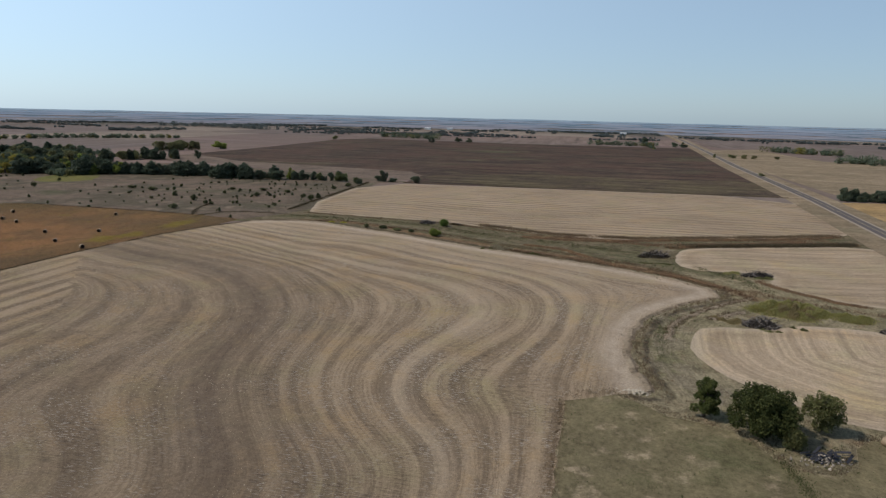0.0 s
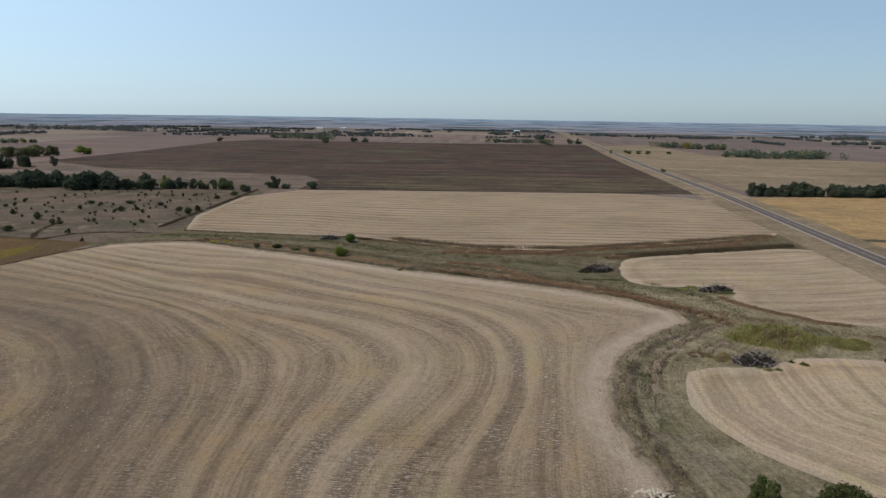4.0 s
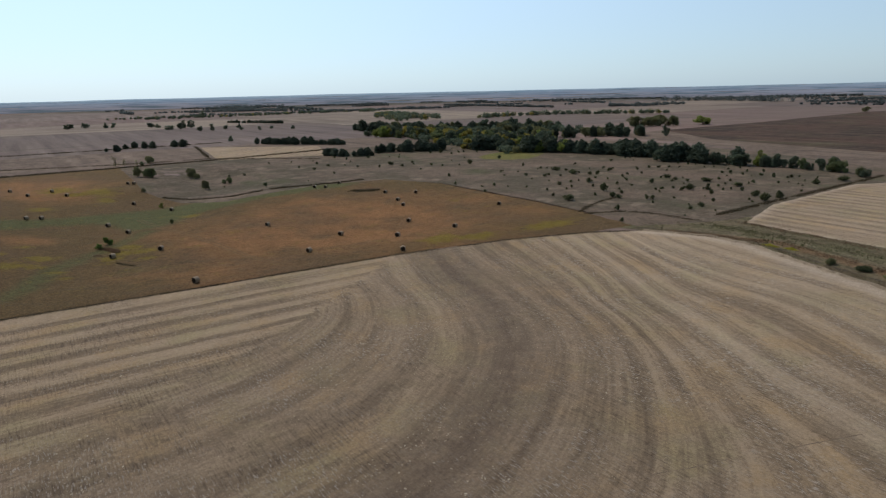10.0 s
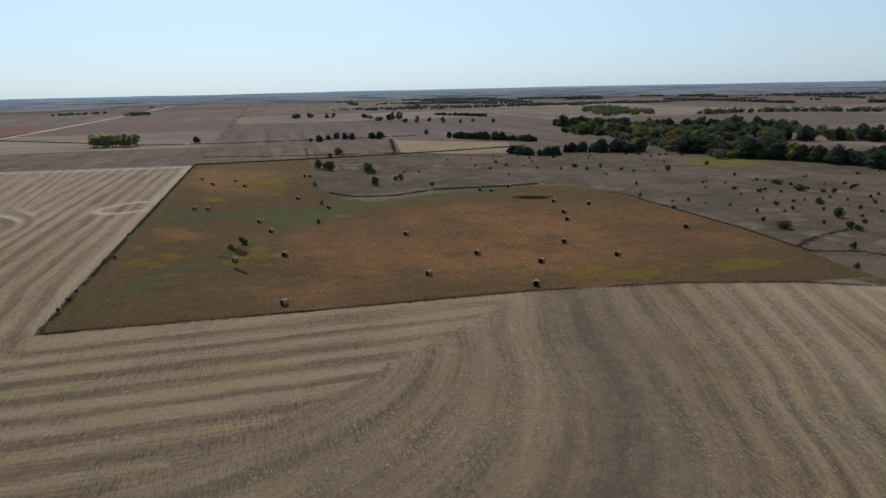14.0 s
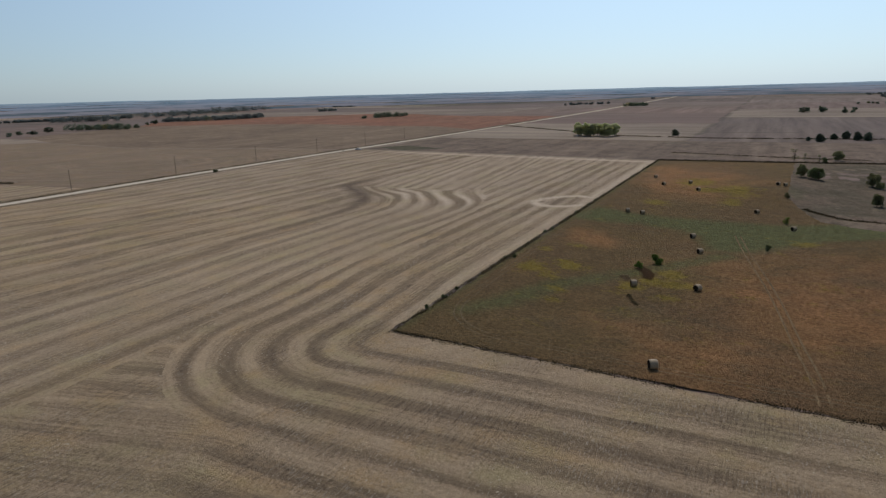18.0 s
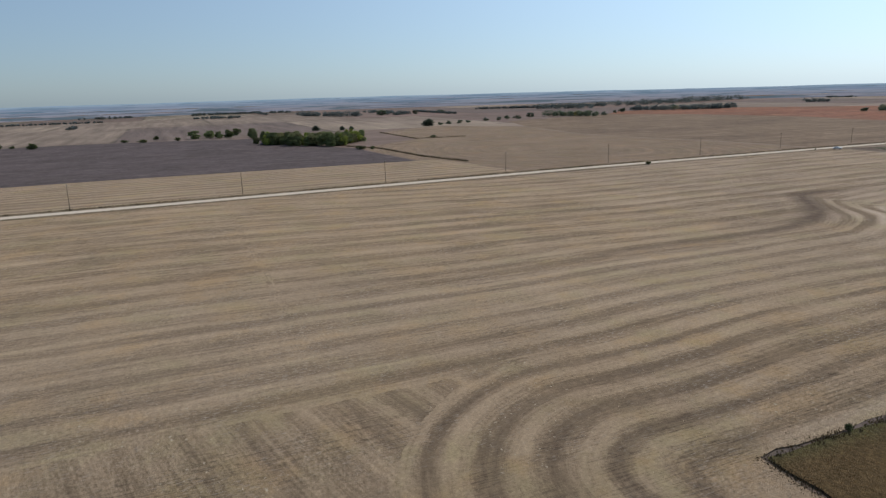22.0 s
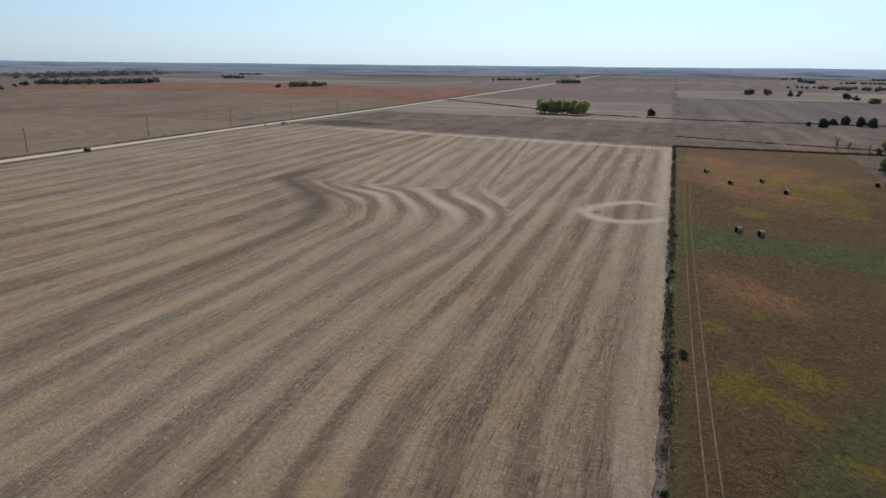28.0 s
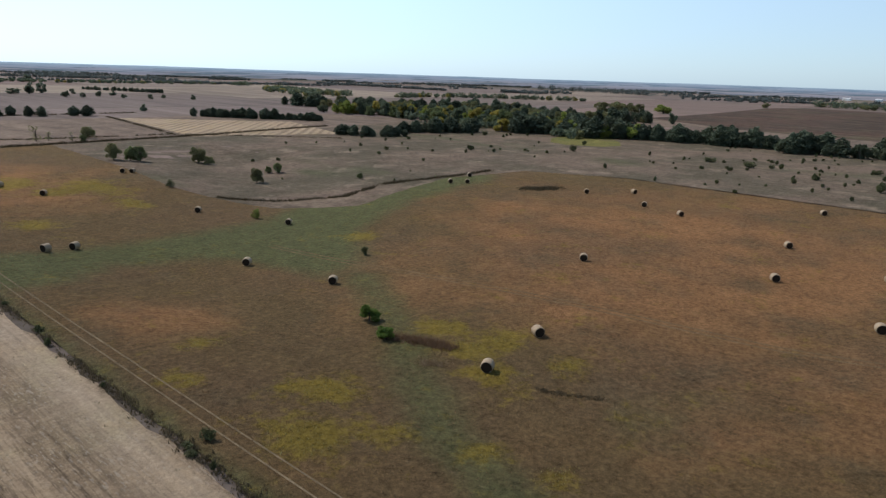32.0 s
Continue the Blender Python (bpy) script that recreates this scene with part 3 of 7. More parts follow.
# rolling distance, one rise behind the other, paler and bluer for haze painted in
SKYLINE = lambda a: 30 - 13 * math.exp(-(((math.degrees(a) % 360 - 120) / 32) ** 2)) + 1.8 * math.sin(3 * a + 1) + 1.2 * math.sin(7 * a) + 0.8 * math.sin(17 * a + 2) + 0.5 * math.sin(41 * a)
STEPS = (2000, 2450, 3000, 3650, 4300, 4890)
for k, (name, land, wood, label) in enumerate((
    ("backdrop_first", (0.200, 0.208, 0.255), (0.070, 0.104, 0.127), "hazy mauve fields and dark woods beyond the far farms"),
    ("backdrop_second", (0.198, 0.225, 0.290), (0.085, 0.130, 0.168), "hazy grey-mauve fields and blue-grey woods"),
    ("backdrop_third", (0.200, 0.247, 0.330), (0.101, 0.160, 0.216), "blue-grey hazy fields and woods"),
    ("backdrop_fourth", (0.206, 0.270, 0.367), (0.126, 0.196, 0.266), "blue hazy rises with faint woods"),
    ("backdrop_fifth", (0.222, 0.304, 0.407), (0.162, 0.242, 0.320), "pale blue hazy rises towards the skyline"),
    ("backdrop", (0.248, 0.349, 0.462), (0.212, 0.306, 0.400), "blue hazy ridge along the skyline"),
)):
    reach, ridge_v, ridge_f = STEPS[k], [], []
    for i in range(1440):
        a = i * math.pi / 720
        x, y = 50 + reach * math.cos(a), reach * math.sin(a)
        low = float(rise(x, y))
        if k < 5:
            # high enough to meet the foot of the next rise from the height of the flight
            q = reach / STEPS[k + 1]
            foot = float(rise(50 + STEPS[k + 1] * math.cos(a), STEPS[k + 1] * math.sin(a)))
            top = max(low + 1.0, 41 * (1 - q) + foot * q + (2.4 - 0.3 * k) * (0.5 * math.sin(5 * a + k * 2.1) + 0.4 * math.sin(13 * a + k) + 0.3 * math.sin(29 * a + 3 * k) + 0.25 * math.sin(67 * a + k)))
        else:
            top = SKYLINE(a)
        grove = math.sin(23 * a + 5 * k) + math.sin(41 * a + k) + 0.7 * math.sin(97 * a + 2 * k)
        top += (4.5 - 0.6 * k) * min(1, max(0, grove - 0.5)) * (0.75 + 0.25 * math.sin(i * 2.3) * math.sin(i * 0.71))
        ridge_v += [(x, y, min(low, top) - 6), (x, y, top)]
        j = (i + 1) % 1440
        ridge_f.append((2 * i, 2 * j, 2 * j + 1, 2 * i + 1))
    far_air = Nodes("hazy_far_land", 1.0, 0.0)
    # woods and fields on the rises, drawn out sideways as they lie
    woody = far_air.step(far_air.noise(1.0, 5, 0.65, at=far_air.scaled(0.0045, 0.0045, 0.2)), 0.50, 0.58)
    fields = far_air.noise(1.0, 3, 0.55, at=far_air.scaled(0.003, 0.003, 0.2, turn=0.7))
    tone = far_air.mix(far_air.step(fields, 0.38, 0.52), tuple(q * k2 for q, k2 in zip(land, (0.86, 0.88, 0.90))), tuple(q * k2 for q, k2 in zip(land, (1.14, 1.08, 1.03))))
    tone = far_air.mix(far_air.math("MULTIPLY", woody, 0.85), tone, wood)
    # the haze tones glow by themselves, with no lamp behind them
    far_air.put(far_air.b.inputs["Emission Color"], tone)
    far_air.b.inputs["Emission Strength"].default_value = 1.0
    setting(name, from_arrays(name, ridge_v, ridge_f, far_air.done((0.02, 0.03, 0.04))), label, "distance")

# ---- fields ----
EAST_EDGE = rounded([(174, -27), (185, -50), (172, -80), (167, -95.5), (147, -138), (139, -162.5), (124, -197), (107, -217), (89, -199), (78, -191.3), (64, -187), (51, -184.7), (39, -186.3), (29, -188)], False, 1)
MEADOW_SOUTH = [(0.5, 0), (46, -2.6), (99, -4.8), (132.5, -10), (158, -18), (174, -27)]
MAIN = [(-224, 318), (-0.4, 292)] + [(-0.4, -0.6)] + [(x, y - 0.7) for x, y in MEADOW_SOUTH[1:-1]] + EAST_EDGE + [(21.5, -173), (3, -172.5), (-120, -175), (-120, -420), (-224, -420)]


# how far west the lines have been pushed where they swing round the head of the draw: x, y, metres
PUSH = np.array([(-38, 112, 0), (-43, 115, 0.5), (-53, 115, 1.2), (-62, 112, 1.2), (-81, 113, 1), (-39.3, 125, 1.3), (-45.5, 125, 2.5), (-57.5, 125, 4.5), (-66, 125, 5), (-88.5, 125, 8.5), (-43, 135, 5), (-52, 135, 9), (-63.5, 135, 11), (-71.5, 135, 11), (-99, 135, 19),
                 (-49, 144, 11), (-61, 144, 18), (-71, 144, 18.5), (-78, 144, 17), (-110, 144, 30), (-53.5, 150, 15.5), (-63.5, 150, 20.5), (-80, 150, 27), (-92, 150, 31), (-118, 152, 38), (-57, 165, 19), (-66, 171, 23)], float)


def spline_base(d):
    return d * d * np.log(d + 1e-9)


def plate_through(at, value, stiff):
    """A thin plate through values at places in the plan."""
    n = len(at)
    k = spline_base(np.hypot(*(at[:, None] - at[None]).transpose(2, 0, 1))) + stiff * np.eye(n)
    p = np.c_[np.ones(n), at]
    return np.linalg.solve(np.block([[k, p], [p.T, np.zeros((3, 3))]]), np.r_[value, 0, 0, 0])


def plate_at(plate, at, x, y):
    out = plate[-3] + plate[-2] * x + plate[-1] * y
    for (gx, gy), w in zip(at, plate):
        out = out + w * spline_base(np.hypot(x - gx, y - gy))
    return out


PUSHED = plate_through(PUSH[:, :2], PUSH[:, 2], 20)


def push(x, y):
    swing = np.maximum(plate_at(PUSHED, PUSH[:, :2], x, y), 0) * soft_step(y, 108, 118)
    past = 19 + 0.115 * (y - 155)
    beyond = soft_step(y, 153, 156) * (x < -64)
    swing = np.where(y > 160, past, swing)
    return swing * (1 - beyond) + past * beyond


def swath_west(x, y, bent=True):
    """Harvest lines along the meadow fence and round its corner, with a bend where they meet a shallow draw; a dark line lies at each multiple of LANE."""
    x, y = np.asarray(x, float), np.asarray(y, float)
    ax, south = -x, -(y + 7)
    s = ax - 3 * soft_step(y, 0, 40)
    if bent:
        s = s - push(x, y) * (ax > 20)
        uneven = np.interp(s, (30, 35, 40, 49.7, 54, 58, 66, 73, 80), (0, 2.3, 4.1, 1.2, -0.3, -0.3, -1.5, 0, 0))
        s = s + uneven * soft_step(y, 60, 105)
    s = np.where(s > 37, 37 + (s - 37) * (1 - 0.2 * soft_step(south, -120, 60)), s)
    s = np.where(s > 85, 85 + (s - 85) * 0.62, s)
    turn = (np.maximum(ax, 0) ** 2.1 + np.maximum(south, 0) ** 2.1 + 1e-6) ** (1 / 2.1)
    low = np.where(x > 0, south, np.where((turn < 36) | (ax < 28), turn, s))
    return np.where(south > 0, low, np.where(ax > 0, s, 0)) - 3.3


CORNER_ROWS = [(0, -41), (-10, -39.7), (-18, -36), (-25, -30), (-30, -24), (-33.5, -14), (-33.5, -95), (0, -75)]
FENCE_ROWS = [(3, 112), (-33, 112), (-36, 118), (-39, 130), (-42, 141), (-47, 150), (-52.5, 160), (-53, 177), (-68, 340), (3, 340)]


def swath_inner(x, y):
    """Lines that keep straight: those that run out against the others west of the corner, those beside the fence north of the bend, and those beyond the draw."""
    rows = np.where(y < 0, -(y + 7) + 0.25 * np.minimum(x, 0), -x - 3) - 3.3
    return np.where(x < -69, swath_west(x, y, False), rows)


def side_inner(x, y):
    out = []
    for zone in (CORNER_ROWS, FENCE_ROWS, DRAW + [(-112, 340), (-420, 340), (-420, -40)]):
        d = np.minimum(edge_distance(x, y, zone + zone[:1]), 20)
        out.append(np.where(inside(x, y, zone), d, -d))
    return np.maximum.reduce(out)


LANE = 6.8
guide_at, guide_lane = [], []


def harvest_line(lane, *places):
    """One harvest line in the plan, by its count of lanes."""
    guide_at.extend(places)
    guide_lane.extend([LANE * lane] * len(places))


harvest_line(-6, (45, -40), (58, -32))
harvest_line(-4, (59.5, -48.7), (40, -60), (20, -66))
harvest_line(-2, (82, -19), (76, -46), (69, -60), (58, -71), (40, -81.5), (24, -83), (6, -85), (-6, -86))
harvest_line(-1.5, (93, -20), (85, -50), (72, -71), (51, -87), (31, -93.5), (13, -98), (-4, -107), (-22, -120))
harvest_line(0, (105, -14), (96, -34), (89, -57), (76, -79), (62, -91), (44, -99.5), (27, -103), (10.5, -109), (-4, -119), (-19, -129))
harvest_line(1.5, (97, -73), (75, -95), (63, -103), (52.6, -108.6), (30, -112), (18, -115), (5, -123), (-5, -130), (-17, -138))
harvest_line(2.5, (120.6, -19), (109, -56), (101, -76), (80, -98), (63, -109), (53, -114.5))
harvest_line(3, (127.5, -22), (116, -54), (107, -73), (97, -89), (53, -117.5), (38, -119.6), (20, -122), (3, -131), (-6, -140), (-13, -147.5))
harvest_line(5, (82, -125), (75, -130), (54, -132))
harvest_line(6.5, (118, -71), (110, -91), (103, -108), (94, -133), (86, -143), (73, -149), (58, -148.5), (46.5, -146), (22.5, -141.5), (11, -144.5), (4, -149), (0.5, -157))
harvest_line(7, (130, -62), (121, -84), (111, -105), (99.5, -132), (92, -143.5), (83, -154), (74, -157), (62, -157), (47, -152), (32, -146), (18, -146), (8, -150), (3.5, -155))
harvest_line(8, (137, -90), (125, -109), (111, -135), (104, -145), (96, -156), (84, -162), (72, -163.7), (56, -162), (45, -158), (28, -152), (16, -155), (10, -159), (13, -164))
harvest_line(9, (96, -165.5), (85, -169), (71, -170.6), (56, -169.6), (46, -167), (30, -160), (22, -161), (27, -166))
harvest_line(10, (5, -170), (-20, -169), (-45, -168))
harvest_line(11, (110, -213), (99, -200), (86, -188.5), (78, -185), (64, -182), (50, -181), (38, -182))
harvest_line(12, (174, -45), (168, -83), (142, -137), (122, -187))
guide_xy, guide_s = np.array(guide_at, float), np.array(guide_lane, float)


PLATE = plate_through(guide_xy, guide_s, 350)


def swath_east(x, y):
    """Harvest lines that sweep round the eastern end of the field."""
    x, y = np.asarray(x, float), np.asarray(y, float)
    return plate_at(PLATE, guide_xy, x, y)


LOOP = [(-5.0, 155.5), (-8.6, 157.0), (-14.4, 153.4), (-19.6, 146), (-21.3, 139.4), (-17.5, 133), (-11.2, 131.4), (-6, 133.6), (-0.9, 138.8)]
DRAW = [(-81, -40), (-80, 30), (-82, 45), (-80, 70), (-80.5, 92), (-82, 105), (-86, 117), (-93, 129.5), (-102, 139), (-111, 146), (-119, 154), (-120, 163), (-118, 173), (-114, 192)]
SPLIT = [(118, 12), (86, -15), (66, -32), (40, -50), (0, -70), (-36, -90), (-60, -200)]


def side(x, y):
    """Above 0 in the eastern part of the field, in metres from its edge."""
    far = SPLIT + [(300, -300), (300, 60)]
    return np.where(inside(x, y, far), 1, -1) * np.minimum(edge_distance(x, y, SPLIT), 20)


def mark(x, y):
    """Light turning tracks (above 0) and the dark damp draw (below 0)."""
    s = swath_west(x, y)
    west = side(x, y) < 0
    s = np.where(side_inner(x, y) > 0, swath_inner(x, y), s)
    to_draw = edge_distance(x, y, DRAW)
    draw = np.exp(-((to_draw / (2.4 + 1.4 * np.exp(-(((y - 135) / 25) ** 2)))) ** 2)) * soft_step(y, -40, 30) * (0.6 + 0.15 * soft_step(y, 60, 110)) * soft_step(y, 192, 165)
    draw = draw + 0.22 * np.exp(-(((to_draw - 6) / 7) ** 2)) * soft_step(y, 85, 110) * soft_step(y, 175, 155)
    bank = 0.55 * np.exp(-(((to_draw - 7.5) / 1.8) ** 2)) * inside(x, y, DRAW + [(-420, 192), (-420, -40)]) * soft_step(y, 85, 110) * (y < 165)
    light = 2.0 * np.exp(-((edge_distance(x, y, LOOP) / 1.9) ** 2)) * (x < -0.5)
    hollow = 0.5 * inside(x, y, LOOP[1:-1]) * (edge_distance(x, y, LOOP) > 2.5)
    head = np.exp(-(((x + 2.6) / 2.4) ** 2)) * (x < 0) * (y > 2) * (y < 290) * (0.6 + 0.5 * soft_step(y, 130, 160))
    north = np.exp(-(((y - 284 + (x + 1) * 0.115) / 3.5) ** 2)) * 1.3 * soft_step(x, -215, -150)
    tip = np.exp(-(((edge_distance(x, y, EAST_EDGE) - 3.0) / 3.0) ** 2)) * 1.2
    bend = np.exp(-(((y - 137 + 0.25 * (x + 60)) / 15) ** 2)) * np.clip((x + 98) / 12, 0, 1) * np.clip((-34 - x) / 5, 0, 1) * 1.5
    wave = (np.clip(-np.cos(s * 2 * math.pi / LANE), 0, 1) - 0.5 * np.clip(np.cos(s * 2 * math.pi / LANE), 0, 1)) * bend
    wedge = np.clip(-np.cos(s * 2 * math.pi / LANE), 0, 1) * np.exp(-(((y - 128) / 26) ** 2)) * (x > -36) * (x < 0) * 0.45
    e = swath_east(x, y) / LANE
    dark = (0.52 * np.exp(-((e / 0.75) ** 2)) + 0.30 * np.exp(-(((e - 1) / 3.5) ** 2))) * ~west
    gold = 0.22 * soft_step(x, -25, -50) * soft_step(s, 90, 70) * west
    rim_pale = (0.22 * soft_step(e, 4.5, 10) * soft_step(x, 40, 90)) * ~west
    dark = dark + 0.50 * soft_step(e, 5.5, -1) * soft_step(x, -60, 0) * ~west + 0.16 * west * soft_step(x, -20, 30)
    pale = np.maximum(0.35 * np.exp(-(((e - 6.5) / 0.5) ** 2)), 0.3 * np.exp(-(((e + 1.4) / 0.4) ** 2))) * ~west
    shade = 0.4 * np.exp(-(((e - 8.0) / 0.5) ** 2)) * ~west * soft_step(x, 80, 110)
    arcs = 0.6 * np.clip(1.35 * np.cos(s * 2 * math.pi / LANE) - 0.35, 0, 1) * np.exp(-((np.hypot(x - 2, y + 12) / 48) ** 4)) * west * (s > -2)
    return np.maximum.reduce([light, head, north, tip, wave, wedge, pale, gold, rim_pale, bank]) + np.minimum(wave, 0) - 2.0 * draw - dark - shade - arcs - hollow


def firm(x, y):
    """How clearly the harvest lines stand out."""
    s = swath_west(x, y)
    west = 1.05 - 0.35 * soft_step(s, 74, 92) - 0.25 * soft_step(s, 30, 60) * soft_step(y, 40, -10)
    west = np.where(inside(x, y, CORNER_ROWS), 0.42, west)
    east = 0.7 + 0.35 * np.exp(-(((swath_east(x, y) / LANE - 7.5) / 2.0) ** 2))
    return np.where(side(x, y) > 0, east, west)


field("main_stubble_field", MAIN, M_STUB, "harvested tan wheat stubble field with curved swath stripes", "stubble field", 2.0, 0.06, {"swath": swath_west, "swath_b": swath_east, "side": side, "swath_inner": swath_inner, "side_inner": side_inner, "mark": mark, "firm": firm, "far_haze": lambda x, y: 0.8 * soft_step(y, 50, 150) * (x < 0), "along": lambda x, y: np.where(side(x, y) > 0, 75 * np.arctan2(y + 60, x - 20), np.where((x > 0) | (y < -40), x - y, y - x))})
FAR = rounded([(209.5, -30.5), (353, -22), (365, -122), (378, -309), (237, -295), (224, -284.6), (204.5, -245), (185, -199), (183.5, -163), (195, -131), (203, -111), (205, -68)], True, 1)
zero = lambda x, y: 0 * x


def rim(x, y, poly):
    """A pale bare border with a darker line inside it."""
    d = edge_distance(x, y, poly + poly[:1])
    return 0.9 * np.exp(-((d / 2.2) ** 2)) - 0.5 * np.exp(-(((d - 4.5) / 1.6) ** 2))


field("far_stubble_field", FAR, M_STUB_FAR, "pale harvested stubble field beyond the grassy waterway", "stubble field", 4.0, 0.06, {"swath": lambda x, y: x + 10 * soft_step(-y, 80, 122) * soft_step(x, 320, 215) + 2.5 * np.sin(y / 37 + 0.02 * x) + 0.02 * y, "mark": lambda x, y: rim(x, y, FAR), "firm": lambda x, y: 0.75 + 0.3 * np.sin(x / 17 + y / 60), "along": lambda x, y: y}, seed=2)
NEAR_ROAD = rounded([(143, -206), (163, -208.5), (175, -215), (188, -249), (201, -282), (188, -298), (96, -294), (104, -250), (115, -234), (123, -231), (135, -236), (138, -227.5), (134, -213)], True, 1)
field("road_stubble_field", NEAR_ROAD, M_STUB_ROAD, "pale stubble field between waterway and paved road", "stubble field", 2.5, 0.06, {"swath": lambda x, y: 0.9 * (x - 150) + 0.35 * (y + 250) + 6 * np.sin(y / 25), "mark": lambda x, y: rim(x, y, NEAR_ROAD), "firm": lambda x, y: 0 * x + 0.38, "along": lambda x, y: y}, seed=3)
BY_TREES = rounded([(64.5, -200), (73, -203.8), (74, -217), (82, -232), (79, -252), (68, -288), (-20, -288), (16, -250), (22, -233), (23, -224), (25.5, -217.8), (35.5, -208), (42.5, -202), (53.5, -198.7)], True, 1)
field("small_stubble_field", BY_TREES, M_STUB_STRAW, "pale stubble field beside the tree clump", "stubble field", 2.5, 0.06, {"swath": lambda x, y: edge_distance(x, y, [(-70, -330), (-20, -288), (16, -250), (22.5, -230), (25.5, -217.8), (42, -202), (54, -198.5), (70, -200), (90, -204)]), "mark": lambda x, y: rim(x, y, BY_TREES), "firm": lambda x, y: 0 * x + 0.38, "along": lambda x, y: y}, seed=4)
GRASS_BAND = [(168, -14), (190, -8), (218, -26), (216, -66), (213, -110), (204, -130), (193, -162), (195, -198), (215, -244), (238, -290), (200, -300), (80, -292), (-60, -292), (-200, -240), (-122, -176), (4, -171), (24, -171), (34, -185), (60, -182), (110, -210), (140, -160), (172, -85), (184, -50), (174, -28)]


def near_lines(lines):
    """1 on any of the lines, falling away over each one's width."""
    def f(x, y):
        return np.maximum.reduce([k * np.exp(-((edge_distance(x, y, line) / w) ** 2)) for line, w, k in lines])
    return f


BANK_RUST = near_lines([([(180, -34), (189, -60), (180, -90), (172, -101), (154, -140), (145.5, -163), (131, -197), (114, -217), (104, -223)], 3.2, 1.0), ([(203, -112), (190, -135), (181, -163), (184, -198), (204, -245), (224, -284)], 2.2, 0.8),
                        ([(176, -213), (190, -249), (203, -283)], 2.0, 0.9), ([(112, -223), (100, -243), (90, -262)], 3.0, 0.5)])
BANK_DAMP = near_lines([([(106, -214), (92, -204), (80, -197), (66, -193.5), (50, -191.5), (36, -195), (29, -203)], 5.5, 1.0), ([(184, -40), (194, -64), (186, -96), (176, -120), (160, -150), (150, -175)], 2.2, 0.7), ([(168, -206), (178, -211), (193, -249), (206, -284)], 3.0, 0.8)])
BANK_GREEN = near_lines([([(160, -175), (146, -196), (130, -216)], 5.0, 0.8), ([(190, -50), (190, -92), (180, -115)], 3.0, 0.7), ([(96, -225), (96, -240)], 8.0, 1.0), ([(74, -195), (60, -193), (48, -193)], 2.0, 0.55), ([(182, -24), (200, -30)], 4.0, 0.5)])
field("grassy_waterway", GRASS_BAND, M_WATER, "rough brown and green grass along a waterway between the fields", "grass", 2.5, 0.02, {"lush": lambda x, y: soft_step(x, 112, 150), "rust": BANK_RUST, "damp": BANK_DAMP, "green": BANK_GREEN, "flow": lambda x, y: 0.9 * edge_distance(x, y, EAST_EDGE)}, seed=5)
YARD = [(23, -172), (27, -181), (23, -187), (19.5, -190), (18.7, -195), (16.5, -199.8), (11, -203.2), (7, -205.6), (6.2, -212), (10, -215.4), (15.7, -217.2), (18.8, -220.7), (20.5, -225.5), (20.8, -234), (14, -250), (-20, -286), (-60, -282), (-118, -230), (-119, -176)]
field("mown_grass", YARD, M_YARD, "short greenish mown grass beside the stubble field", "grass", 8.0, 0.05, seed=6)

MEADOW = [(0.9, 294), (70, 296), (68, 240), (66, 191), (76, 154), (92, 137), (144, 150), (174, 138), (185, 104), (185, 35), (182, 6), (177, -20)] + MEADOW_SOUTH[::-1][1:]


def spots(rows):
    def f(x, y):
        best = 0 * x
        for cx, cy, rx, ry in rows:
            best = np.maximum(best, 1.15 * np.exp(-(((x - cx) / rx) ** 2 + ((y - cy) / ry) ** 2)))
        return best
    return f


YELLOW = spots([(13.6, 78.2, 3.5, 2.5), (8.7, 51, 4, 4.5), (17, 58, 4, 4), (14, 61, 3, 3), (40.5, 63, 5, 5), (37, 55.5, 4, 4), (33.5, 50, 3, 3), (42, 43.5, 3, 2.5), (19.4, 39, 2.5, 2), (20.5, 32, 3, 1.8), (15, 48, 3, 3), (6.4, 70, 2, 3), (43, 53, 5, 3),
                (20, 159, 5, 5), (46.6, 195, 8, 12), (47.6, 172, 4, 9), (37, 193.5, 6, 7), (30, 212, 8, 10), (128, -0.4, 8, 4.5), (118, 4, 7, 6), (158, -2, 14, 5), (70, 112, 5, 4)])
SWALE_GREEN = [(-2, 114), (4, 135), (22, 136.5), (38, 136), (57, 140), (85, 152), (122, 153), (166, 150), (156, 138), (102, 129), (74, 116), (57, 97), (46, 95), (41, 109), (36, 119), (22, 123), (6, 112)]


def green(x, y):
    d = edge_distance(x, y, SWALE_GREEN + SWALE_GREEN[:1])
    a = 0.5 + np.where(inside(x, y, SWALE_GREEN), 1, -1) * np.minimum(d, 7) / 14
    b = 0.62 * np.exp(-((edge_distance(x, y, [(50, 90), (40, 72), (29, 57), (20, 46), (14, 30), (8, 16)]) / 5.5) ** 2))
    c = np.exp(-(((x - 38) / 16) ** 2 + ((y - 30) / 9) ** 2)) * 0.35
    e = np.exp(-((x / 3.2) ** 2)) * 0.6
    return np.maximum.reduce([a, b, c, e])


def rust(x, y):
    return np.maximum.reduce([np.exp(-(((x - 112) / 62) ** 2 + ((y - 55) / 55) ** 2)), 0.55 * np.exp(-(((x - 62) / 30) ** 2 + ((y - 20) / 34) ** 2)), 0.8 * np.exp(-(((x - 28) / 32) ** 2 + ((y - 225) / 50) ** 2)), 0.55 * np.exp(-(((x - 15) / 12) ** 2 + ((y - 90) / 14) ** 2))])


